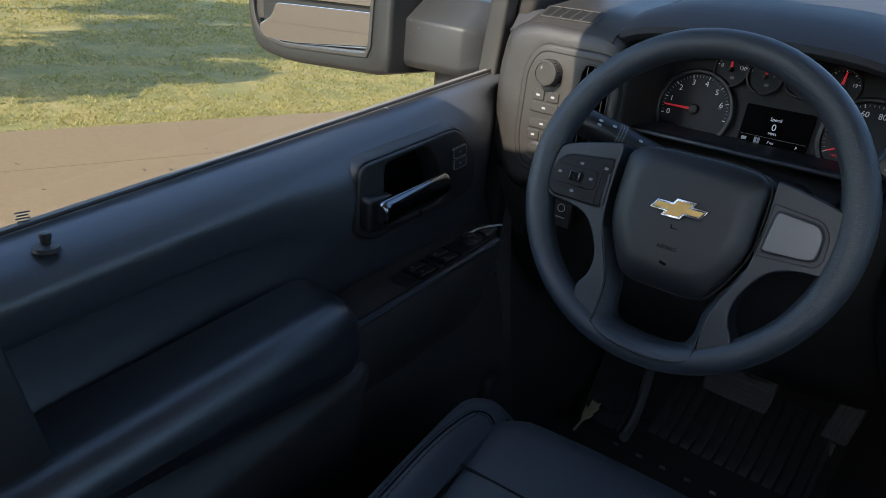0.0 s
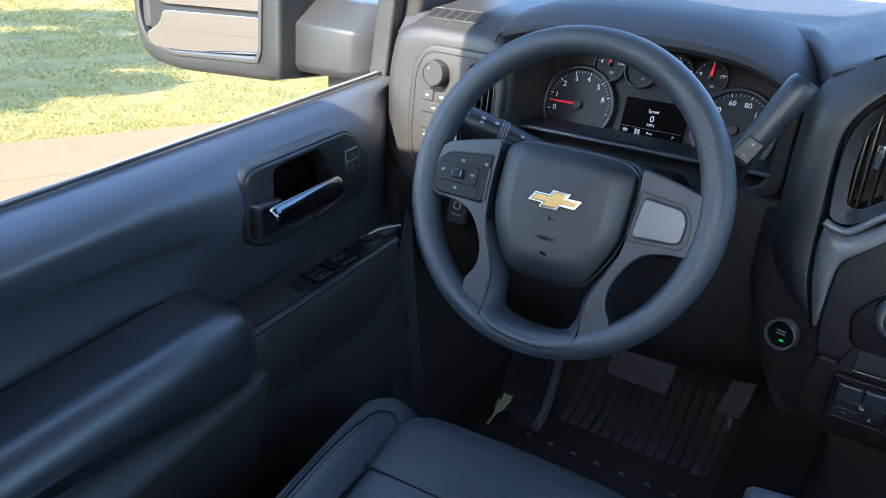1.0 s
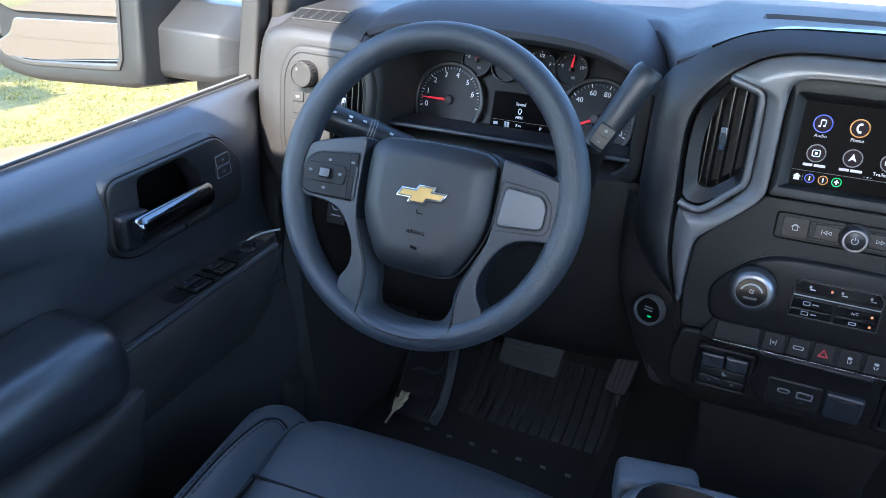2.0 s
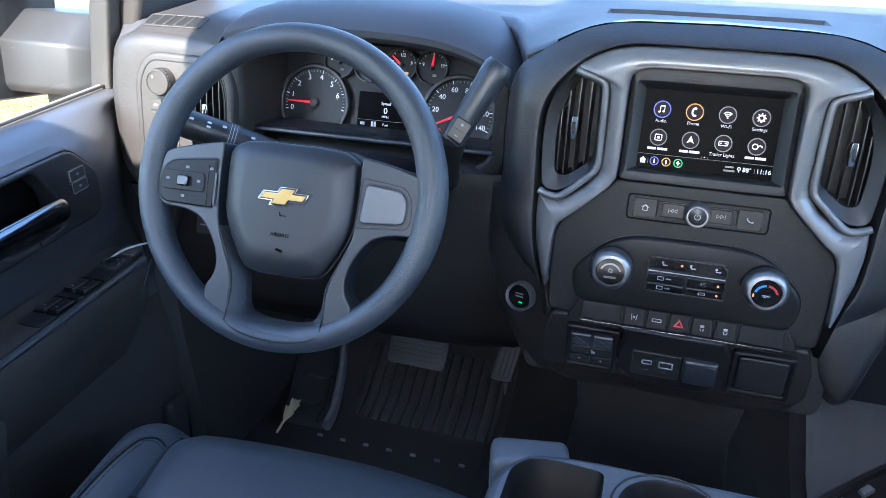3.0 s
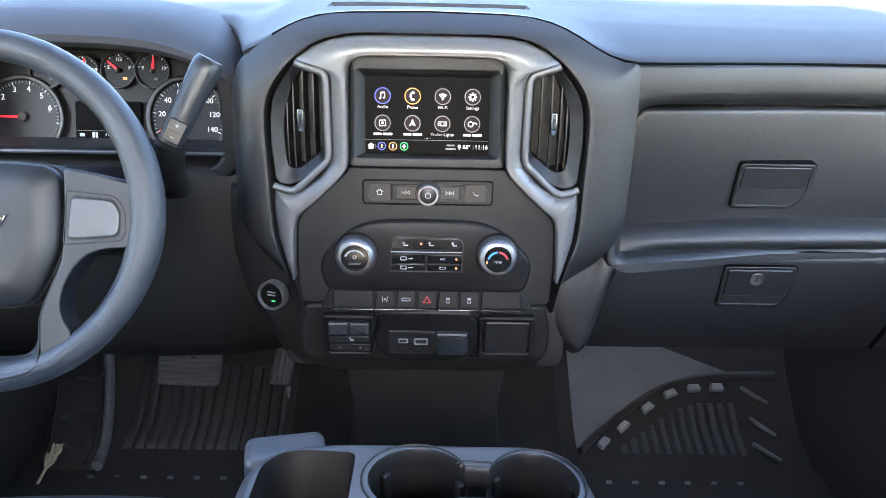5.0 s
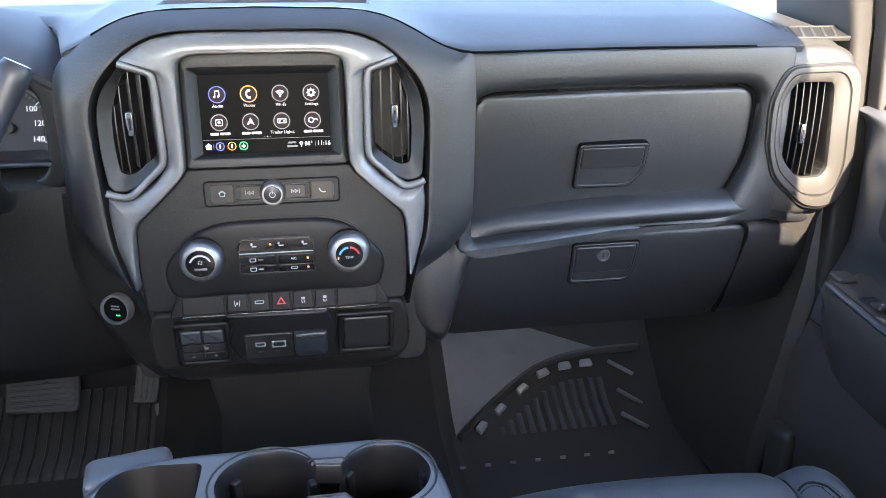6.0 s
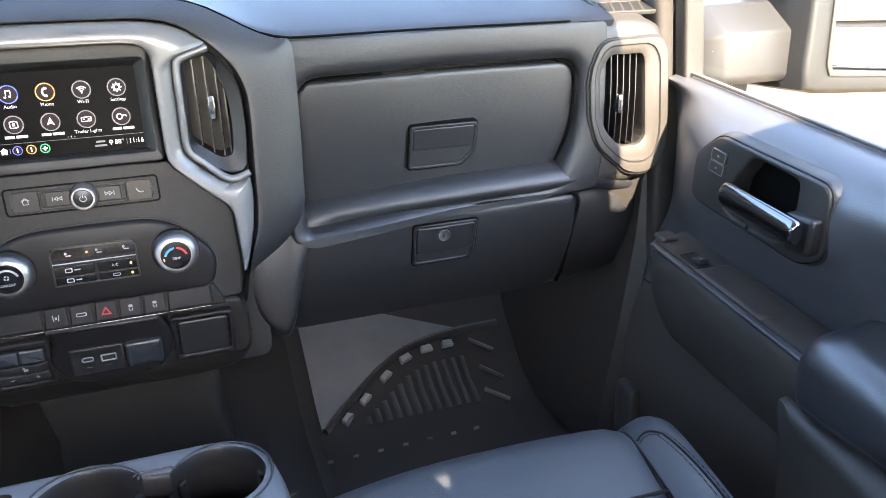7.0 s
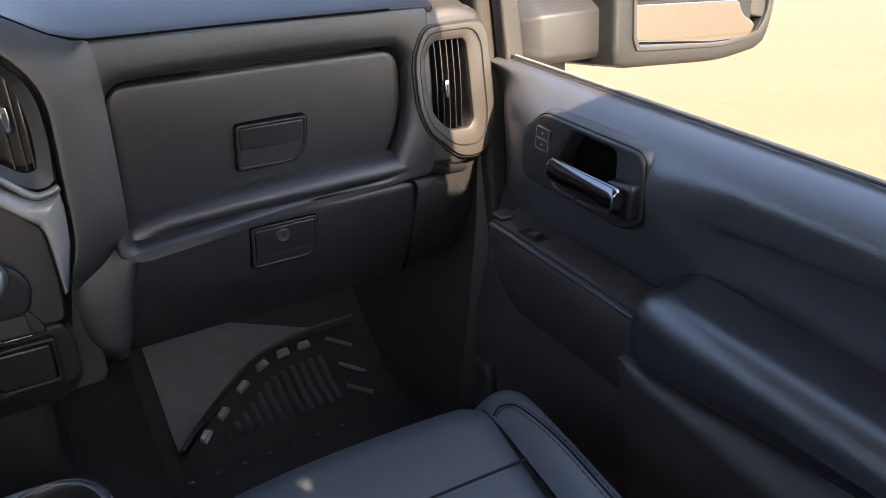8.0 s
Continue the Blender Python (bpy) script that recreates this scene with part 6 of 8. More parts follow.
def build_wheel():
    w = thing("steering_wheel", "dark grey three-spoke steering wheel with a gold badge", "steering wheel")
    n, k = 72, 14
    bm = bmesh.new()
    rings = []
    for i in range(n):
        a = 2 * math.pi * i / n
        c, s = math.cos(a), math.sin(a)
        thick = 1.0 + 0.10 * math.exp(-((abs(math.degrees(math.atan2(s, abs(c)))) - 5) / 22) ** 2)
        rings.append([WHEEL @ Vector((c * (0.1615 + 0.0152 * thick * math.cos(b)), s * (0.1615 + 0.0152 * thick * math.cos(b)), 0.0165 * thick * math.sin(b)))
                      for b in [2 * math.pi * j / k for j in range(k)]])
    loft(bm, rings, loop=True)
    part("rim", bm, RIM, w, "grained dark grey rim")
    inner = at(WHEEL, 0.006, 0, 0)
    half = ((0.030, 0.0480), (0.060, 0.0455), (0.0735, 0.036), (0.0745, 0.0), (0.0735, -0.030), (0.0660, -0.052), (0.0530, -0.076), (0.0430, -0.0890), (0.025, -0.0925))
    o = rounded([(-x, y) for x, y in half[::-1]][::-1] + [(x, y) for x, y in half[::-1]], [0.01, 0.012, 0.010, 0.02, 0.015, 0.012, 0.012, 0.010, 0.01] + [0.01, 0.010, 0.012, 0.012, 0.015, 0.02, 0.010, 0.012, 0.01], 4)
    part("hub_gap", slab(inset(o, -0.0022), inner, 0.03, 0.001, -0.004), PITCH, w)
    # the cover: flat middle, facets falling away round it
    core = [(x * 0.66 + 0.0, y * 0.66 - 0.004) for x, y in o]
    rings = [at_level(o, -0.035, inner), at_level(o, 0.0035, inner), at_level(inset(o, 0.0012), 0.0060, inner), at_level(inset(o, 0.0035), 0.0078, inner)]
    for t in (0.25, 0.5, 0.75, 0.9, 1.0):
        a = inset(o, 0.0035)
        rings.append(at_level([(x + (u - x) * t, y + (v - y) * t) for (x, y), (u, v) in zip(a, core)], 0.0078 + 0.0077 * math.sin(t * math.pi / 2), inner))
    rings.append(at_level([(x * 0.5, y * 0.5 - 0.002) for x, y in core], 0.0159, inner))
    hub = part("hub_cover", loft(bmesh.new(), rings), HUB, w, "grained airbag cover")
    e = at(inner, -0.001, -0.0085, 0.0158)
    tie = [(x * 1.04 + y * 0.55, y * 0.92) for x, y in ((-0.0256, -0.0056), (-0.0100, -0.0056), (-0.0100, -0.0112), (0.0100, -0.0112), (0.0100, -0.0056), (0.0256, -0.0056), (0.0256, 0.0056), (0.0100, 0.0056), (0.0100, 0.0112), (-0.0100, 0.0112), (-0.0100, 0.0056), (-0.0256, 0.0056))]
    part("badge_seat", slab(inset(tie, -0.0012), e, 0.004, 0.0003, 0.0004), PITCH, hub)
    badge = part("badge_rim", slab(tie, e, 0.006, 0.0008, 0.0016), CHROME, w, "chrome edge of the badge")
    part("badge", slab(inset(tie, 0.0022), e, 0.004, 0.0006, 0.0023), GOLD, badge, "plain gold badge")
    words("AIRBAG", 0.0062, at(inner, -0.001, -0.0490, 0.0161), INK, hub)
    bar(0.0075, 0.0010, at(inner, 0.000, -0.0285, 0.0162), INK, hub, "symbol")
    bar(0.0010, 0.0050, at(inner, -0.003, -0.0270, 0.0162, 20), INK, hub, "symbol")
    bar(0.0080, 0.0030, at(inner, 0.000, -0.0650, 0.0158, -12), INK, hub, "symbol", r=0.001)
    for s in (-1, 1):
        # spoke: arm to the rim, and its leg down to the foot of the rim
        o = rounded([(s * a, b) for a, b in ((0.0790, 0.0430), (0.104, 0.0385), (0.132, 0.0320), (0.1500, 0.026), (0.1560, -0.002), (0.1540, -0.026), (0.146, -0.0335), (0.118, -0.0350), (0.100, -0.041), (0.088, -0.054), (0.0775, -0.074), (0.0745, -0.090), (0.0775, -0.104), (0.0860, -0.1145), (0.0855, -0.128), (0.0765, -0.1430), (0.0560, -0.1510),
                                             (0.0550, -0.126), (0.0555, -0.104), (0.0600, -0.088), (0.0660, -0.074), (0.0770, -0.0475), (0.0800, -0.020), (0.0800, 0.015))],
                    [0.005, 0.01, 0.008, 0.008, 0.012, 0.008, 0.006, 0.012, 0.010, 0.012, 0.014, 0.010, 0.010, 0.010, 0.008, 0.008, 0.005, 0.01, 0.01, 0.01, 0.01, 0.012, 0.02, 0.01], 4)
        arm = part("spoke", slab(o, inner, 0.032, 0.0020, 0.0105), SPOKE, w, "satin grey spoke trim")
        if s < 0:
            p = rounded([(-0.084, 0.0235), (-0.138, 0.0175), (-0.1495, 0.008), (-0.153, -0.010), (-0.151, -0.024), (-0.143, -0.030), (-0.086, -0.0305)], [0.003, 0.008, 0.008, 0.008, 0.006, 0.006, 0.003], 4)
            part("pod_gap", slab(inset(p, -0.0012), inner, 0.006, 0.0003, 0.0109), PITCH, arm)
            pod = part("switch_pod", slab(p, inner, 0.01, 0.002, 0.0125), BLACK, arm, "black switch pod with small keys")
            q = at(inner, -0.1225, -0.0045, 0.0126)
            part("key_pad", slab(rect(0.052, 0.0215, 0.006), q, 0.002, 0.0008, 0.0012), BLACK, pod)
            part("pad_gap", ring(rect(0.0540, 0.0235, 0.007), rect(0.0520, 0.0215, 0.006), q, 0.002, 0.0002, 0.0003), PITCH, pod)
            part("rocker", slab(rect(0.013, 0.0115, 0.002), at(q, 0.001, 0), 0.006, 0.0015, 0.0055), GLOSS, pod)
            for dx, dy in ((-0.0190, 0.001), (0.0190, 0.001), (0.004, 0.0150), (0.001, -0.0165), (0.0330, 0.016)):
                bar(0.0046, 0.0030, at(q, dx, dy, 0.0011), MARKGREY, pod, "symbol", r=0.0014)
            bar(0.0010, 0.046, at(q, 0.0290, -0.003, 0.0002), PITCH, pod, "key_line")
            bar(0.0028, 0.034, at(q, 0.0385, -0.005, 0.0002), SPOKE, pod, "edge_glint")
            bar(0.0100, 0.0009, at(q, 0.0330, -0.002, 0.0002), PITCH, pod, "key_line")
        else:
            p = rounded([(0.0820, 0.0215), (0.1280, 0.0165), (0.1375, 0.005), (0.1390, -0.0195), (0.1330, -0.0275), (0.0785, -0.0315)], [0.003, 0.006, 0.01, 0.008, 0.004, 0.003], 4)
            part("pod_gap", ring(p, inset(p, 0.0012), inner, 0.004, 0.0003, 0.0110), PITCH, arm)
            p2 = rounded([(0.0875, 0.0155), (0.1265, 0.0120), (0.1330, 0.002), (0.1320, -0.0225), (0.0835, -0.0260)], [0.006, 0.008, 0.01, 0.008, 0.006], 4)
            part("blank_gap", slab(inset(p2, -0.0016), inner, 0.004, 0.0006, 0.0107), PITCH, arm)
            part("blank_pod", slab(p2, inner, 0.01, 0.0018, 0.0125), BLANK, arm, "plain grey blank plate")
    # trim joining the legs along the foot of the rim
    out_h = [(0.0765, -0.0475, 0.008), (0.0655, -0.073, 0.008), (0.0592, -0.088, 0.008), (0.0547, -0.104, 0.008), (0.0543, -0.126, 0.009), (0.0548, -0.1475, 0.0155), (0.040, -0.1555, 0.0172), (0.020, -0.1600, 0.0176), (0.0, -0.1612, 0.0176)]
    in_h = [(0.0700, -0.0500, -0.010), (0.0580, -0.073, -0.010), (0.0510, -0.088, -0.010), (0.0460, -0.104, -0.010), (0.0450, -0.122, -0.010), (0.0400, -0.1360, -0.006), (0.0270, -0.1420, -0.004), (0.0130, -0.1440, -0.003), (0.0, -0.1445, -0.003)]
    outer = out_h + [(-x, y, h) for x, y, h in out_h[-2::-1]]
    inn = in_h + [(-x, y, h) for x, y, h in in_h[-2::-1]]
    rows = []
    for k, ((ox, oy, oh), (ix, iy, ih)) in enumerate(zip(outer, inn)):
        bulge = 0.0055 if 5 <= k <= len(outer) - 6 else 0.0015
        row = [Vector((ox, oy, -0.012)), Vector((ox, oy, oh - 0.0015))]
        for t in (0.05, 0.2, 0.4, 0.6, 0.8, 0.95):
            row.append(Vector((ox + (ix - ox) * t, oy + (iy - oy) * t, oh + (ih - oh) * t + bulge * 4 * t * (1 - t))))
        rows.append(row + [Vector((ix, iy, ih)), Vector((ix, iy, -0.022))])
    fine = [curve_points([r[k] for r in rows], 3) for k in range(len(rows[0]))]
    bm = bmesh.new()
    loft(bm, [[inner @ p for p in r] for r in zip(*fine)])
    web = part("foot_trim", bm, RIM, w, "satin grey trim at the foot of the rim")
    for s in (-1, 1):
        part("trim_gap", tube([inner @ Vector((s * x, y, h)) for x, y, h in ((0.0768, -0.0475, 0.0085), (0.0658, -0.073, 0.0085), (0.0596, -0.088, 0.0085), (0.0551, -0.104, 0.0085), (0.0547, -0.126, 0.0095), (0.0552, -0.1480, 0.0155))], 0.0011, n=6), PITCH, web)
    rim_gap = curve_points([inner @ Vector((x, y, h)) for x, y, h in [(-x, y - 0.0006, h - 0.0006) for x, y, h in out_h[5:]] + [(x, y - 0.0006, h - 0.0006) for x, y, h in out_h[-2:4:-1]]], 4)
    part("rim_gap", tube(rim_gap, 0.0011, n=6), PITCH, web)
    part("boss", slab(oval(0.045, 0.045, n=24), WHEEL, 0.08, 0.01, -0.01), BLACK, w)


build_wheel()


def build_column():
    c = thing("steering_column", "dark steering column shroud with stalks", "steering column")
    axis = WHEEL
    bm = bmesh.new()
    rows = []
    for z, w, h in ((-0.06, 0.048, 0.042), (-0.10, 0.056, 0.050), (-0.18, 0.066, 0.058), (-0.34, 0.080, 0.070)):
        rows.append([axis @ Vector((x, y + 0.012, z)) for x, y in rounded([(-w, -h), (w, -h), (w, h * 0.8), (-w, h * 0.8)], 0.03, 5)])
    loft(bm, rows)
    part("shroud", bm, BLACK, c)
    # wiper stalk
    a, b = Vector((-0.622, 0.850, 0.943)), Vector((-0.500, 0.925, 0.893))
    pts = [a.lerp(b, t) for t in (0, 0.03, 0.08, 0.45, 0.50, 0.8, 1)]
    st = part("wiper_stalk", tube(pts, 0.0160, 0.0180, 14, taper=(0.8, 0.95, 1.0, 1.0, 0.98, 0.85, 0.7)), SATIN, c, "black wiper and indicator stalk")
    for i in range(7):
        p = a.lerp(b, 0.40 + 0.012 * i)
        part("grip_ring", tube([p, p + (b - a) * 0.006], 0.0166, 0.0187, 14), MARKGREY if i % 2 else DARK, st)
    up = Vector((0.05, -0.75, 0.65)).normalized()
    ax = (b - a).normalized()
    side = up.cross(ax).normalized()
    up = ax.cross(side).normalized()
    for t, dy in ((0.10, 0.0), (0.24, 0.002), (0.24, -0.004), (0.60, 0.001), (0.70, 0.0), (0.36, 0.003)):
        p = a.lerp(b, t) + up * (0.0182 if t < 0.5 else 0.0168)
        m = Matrix.Translation(p + side * dy) @ Matrix((ax, side, up)).transposed().to_4x4()
        bar(0.005, 0.0030, m, MARK, st, "symbol", r=0.001)
    # gear lever
    base, grip, tip = Vector((-0.325, 1.02, 0.86)), Vector((-0.281, 0.885, 0.950)), Vector((-0.237, 0.902, 1.034))
    bm = tube(curve_points([Vector((-0.36, 1.03, 0.86)), base, Vector((-0.300, 0.93, 0.905)), grip], 5), 0.016, 0.012, 12)
    gl = part("gear_lever", bm, SATIN, c, "black column gear lever with a flat-topped grip")
    pts = [grip.lerp(tip, t) for t in (-0.04, 0.0, 0.1, 0.5, 0.85, 0.97, 1.0)]
    g = part("grip", tube(pts, 0.0150, 0.0125, 16, up=(0, 1, 0), taper=(0.8, 0.9, 0.95, 1.0, 1.12, 1.1, 0.98)), SPOKE, gl)
    part("grip_cap", tube([tip, tip + (tip - grip) * 0.03], 0.0150, 0.0125, 16, up=(0, 1, 0), taper=(1.0, 0.9)), SPOKE, g)
    ax = (tip - grip).normalized()
    nrm = (Vector((-0.03, 0.064, 1.117)) - grip)
    nrm = (nrm - ax * nrm.dot(ax)).normalized()
    side = ax.cross(nrm).normalized()
    m = Matrix.Translation(grip.lerp(tip, 0.13) + nrm * 0.0122) @ Matrix((side, ax, nrm)).transposed().to_4x4()
    k = part("shift_keys", slab(rect(0.020, 0.026, 0.003), m, 0.01, 0.0015, 0.0030), SATIN, g)
    bar(0.0045, 0.0010, at(m, 0, 0.007, 0.003), MARK, k, "sign")
    bar(0.0010, 0.0045, at(m, 0, 0.007, 0.003), MARK, k, "sign")
    bar(0.0045, 0.0010, at(m, 0, -0.007, 0.003), MARK, k, "sign")
    bar(0.020, 0.0007, at(m, 0, 0, 0.003), PITCH, k, "gap")


build_column()


# ---- footwell ----
def build_pedals():
    b = thing("brake_pedal", "wide ribbed black rubber brake pedal", "pedal")
    m = face_at(-0.462, 1.372, 0.412, 28)
    part("pad", slab(rounded([(-0.062, -0.034), (0.060, -0.036), (0.064, 0.030), (-0.062, 0.034)], 0.010, 4), m, 0.012, 0.003, 0.0), PEDAL, b)
    for k in range(6):
        part("rib", slab(rect(0.112, 0.006, 0.002, 0, -0.024 + 0.0098 * k, steps=2), m, 0.004, 0.001, 0.0025), METAL if k in (3, 4) else PEDAL, b)
    part("arm", tube(curve_points([(-0.455, 1.385, 0.42), (-0.45, 1.45, 0.47), (-0.44, 1.48, 0.62), (-0.43, 1.40, 0.80)], 4), 0.008, 0.014, 8), METAL, b)
    a = thing("accelerator_pedal", "narrow ribbed black accelerator pedal", "pedal")
    m = face_at(-0.282, 1.385, 0.425, 24, -6)
    part("pad", slab(rounded([(-0.026, -0.050), (0.018, -0.050), (0.030, 0.048), (-0.010, 0.050)], 0.008, 4), m, 0.012, 0.003, 0.0), PEDAL, a)
    for k in range(4):
        part("rib", slab(rect(0.004, 0.085, 0.0015, steps=2), m @ pose(-0.016 + 0.010 * k, 0, 0, 0, 0, -6), 0.004, 0.001, 0.002), PEDAL, a)
    part("arm", tube(curve_points([(-0.275, 1.395, 0.44), (-0.26, 1.45, 0.52), (-0.25, 1.50, 0.66)], 4), 0.008, 0.012, 8), METAL, a)
    r = thing("foot_rest", "dark moulded foot rest beside the footwell, its rail coloured pale for the light on it", "foot rest")
    line = [(-0.632, 1.30, 0.236), (-0.640, 1.36, 0.246), (-0.662, 1.45, 0.292), (-0.695, 1.55, 0.372), (-0.735, 1.66, 0.490)]
    part("rail", tube(curve_points(line, 4), 0.0105, 0.013, 10), RAIL, r, "edge rail coloured pale for the light on it")
    part("side_rail", tube(curve_points([(x - 0.022, y, z + 0.004) for x, y, z in line], 4), 0.0035, 0.006, 8), DARK, r)
    rows = []
    for x, y, z in line:
        rows.append([Vector((x - 0.012, y, z - 0.012)), Vector((x - 0.012, y, z + 0.003)), Vector((x - 0.05, y, z + 0.007)), Vector((x - 0.105, y, z + 0.010)), Vector((x - 0.112, y, z - 0.012))])
    part("plate", loft(bmesh.new(), rows), RUBBER, r)
    # hooked ribs moulded into the plate
    for y, z in ((1.335, 0.250), (1.405, 0.278), (1.475, 0.322)):
        x = -0.642 - 0.35 * max(0.0, y - 1.36) * 0.5
        hook = [(x - 0.022, y + 0.016, z + 0.016), (x - 0.030, y - 0.004, z + 0.008), (x - 0.050, y - 0.006, z + 0.010), (x - 0.066, y - 0.004, z + 0.012), (x - 0.082, y - 0.018, z + 0.010)]
        part("hooked_rib", tube(curve_points(hook, 4), 0.0026, 0.0045, 8), RUBBER, r)


build_pedals()


def toe_z(y):
    prof = [(1.2, 0.22), (1.34, 0.225), (1.42, 0.255), (1.55, 0.36), (1.70, 0.52), (1.80, 0.70)]
    for (a, za), (b, zb) in zip(prof, prof[1:]):
        if y <= b:
            return za + (zb - za) * max(0, (y - a)) / (b - a)
    return 0.7


def on_floor(x, y, turn=0.0):
    """A frame lying on the floor or the toe board, z out of it, y uphill."""
    dz = (toe_z(y + 0.01) - toe_z(y - 0.01)) / 0.02
    return pose(x, y, toe_z(y) + 0.001, math.degrees(math.atan(dz)), 0, 0) @ pose(0, 0, 0, 0, 0, turn)


def build_floor_relief():
    # ribs and bars moulded into the rubber, both sides
    for s in (-1, 1):
        for k in range(16 if s < 0 else 12):
            x = -0.60 + 0.0235 * k if s < 0 else 0.405 + 0.022 * k
            y2 = 1.52 if s < 0 else ramp_at(x, ((0.36, 1.36), (0.41, 1.385), (0.467, 1.425), (0.52, 1.452), (0.57, 1.465), (0.70, 1.466)))
            w = 0.0085 if s < 0 else 0.0062
            ys = [1.362, 1.370, 1.38, 1.395, 1.42, 1.445, 1.47, 1.50, y2 - 0.006, y2]
            ys = [y for y in ys if y <= y2]
            rows = []
            for n_, y in enumerate(ys):
                h = 0.0005 if n_ in (0, len(ys) - 1) else (0.006 if s < 0 else 0.0035)
                z = toe_z(y) + 0.0005
                rows.append([Vector((x - w, y, z - 0.004)), Vector((x - w, y, z + h * 0.5)), Vector((x - w * 0.6, y, z + h * 0.9)), Vector((x, y, z + h)), Vector((x + w * 0.6, y, z + h * 0.9)), Vector((x + w, y, z + h * 0.5)), Vector((x + w, y, z - 0.004))])
            part("rib", loft(bmesh.new(), rows), RUBBER, floor)
        n = 7
        for k in range(n):
            x = (-0.637 + 0.0505 * k) if s < 0 else (0.303 + 0.0507 * k)
            part("floor_stud", slab(rect(0.012, 0.0042, 0.0018, steps=2), on_floor(x, 1.279), 0.006, 0.0022, 0.006), RAIL, floor)
    rows = []
    for y in (0.95, 1.2, 1.34, 1.42, 1.55, 1.70, 1.78):
        lift = 0.10 * (1 if y < 1.6 else 0.5)
        rows.append([Vector((x, y, toe_z(y) + lift * w + 0.005)) for x, w in ((-0.27, 0.30), (-0.25, 0.5), (-0.19, 1.0), (0.0, 1.0), (0.19, 1.0), (0.25, 0.5), (0.27, 0.30))] + [Vector((0.26, y, toe_z(y) - 0.01)), Vector((-0.26, y, toe_z(y) - 0.01))])
    part("tunnel_mat", loft(bmesh.new(), rows), CARPET, floor, "dark carpet over the tunnel")
    # passenger side: vinyl apron coloured pale for its sheen, curved ridge, cleats along it and slanting bars
    ridge = [(0.312, 1.362), (0.343, 1.392), (0.379, 1.421), (0.417, 1.444), (0.470, 1.472), (0.522, 1.493), (0.592, 1.506), (0.66, 1.511), (0.755, 1.512)]
    pts = curve_points([Vector((x, y, toe_z(y) + 0.006)) for x, y in ridge], 5)
    part("ridge", tube(pts, 0.007, 0.010, 8), RUBBER, floor, "curved rubber ridge")
    bm = bmesh.new()
    rows = []
    for x, y in ridge[:-1]:
        x0 = 0.306
        x = max(x, x0 + 0.004)
        rows.append([Vector((x0 + (x - x0) * t, y + 0.004, toe_z(y + 0.004) + 0.005 + 0.004 * math.sin(3 * t))) for t in (0, 0.5, 1)])
    rows.append([Vector((0.304 + 0.07 * t, 1.60, toe_z(1.60) + 0.006)) for t in (0, 0.5, 1)])
    loft(bm, rows, closed=False)
    part("vinyl_apron", bm, VINYLFLOOR, floor, "dusty vinyl apron beside the ribs, its sheen put into a paler grey")
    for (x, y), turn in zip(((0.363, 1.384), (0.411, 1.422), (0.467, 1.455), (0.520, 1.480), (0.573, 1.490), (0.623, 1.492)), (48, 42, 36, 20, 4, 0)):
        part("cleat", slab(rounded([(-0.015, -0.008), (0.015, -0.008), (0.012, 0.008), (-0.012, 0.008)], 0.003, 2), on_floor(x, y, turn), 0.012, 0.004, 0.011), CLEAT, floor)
    for x, y, turn in ((0.700, 1.478, -36), (0.703, 1.424, -40), (0.692, 1.365, -44)):
        part("slant_bar", slab(rect(0.062, 0.0055, 0.002, steps=2), on_floor(x, y, turn), 0.010, 0.0022, 0.010), RAIL, floor)
    # scuffed lugs beside the accelerator
    for x, y, w, h, turn in ((-0.287, 1.475, 0.014, 0.030, 35), (-0.252, 1.500, 0.008, 0.034, -12)):
        part("scuffed_lug", slab(rounded([(-w, -h * 0.4), (w * 0.5, -h * 0.5), (w, h * 0.3), (-w * 0.3, h * 0.5)], 0.003, 2), on_floor(x, y, turn), 0.010, 0.003, 0.008), RAIL, floor)
    # dry stalk lying by the driver's sill
    s = thing("straw", "dry pale grass stalk lying on the floor", "straw")
    a, b = Vector((-0.712, 1.235, 0.242)), Vector((-0.7145, 1.327, 0.264))
    part("stem", tube([a, a.lerp(b, 0.5), b], 0.0030, n=6), STRAW, s)
    rng = random.Random(8)
    for k in range(22):
        p = a.lerp(b, 0.34 + 0.022 * k)
        d = Vector((0.008 * (-1 if k % 2 else 1) + rng.uniform(-0.005, 0.005), 0.020 + rng.uniform(0, 0.009), 0.005 + rng.uniform(0, 0.006)))
        part("husk", tube([p, p + d * 0.5, p + d], 0.0052, 0.0032, 6, taper=(0.4, 1.0, 0.15)), STRAW, s)


build_floor_relief()


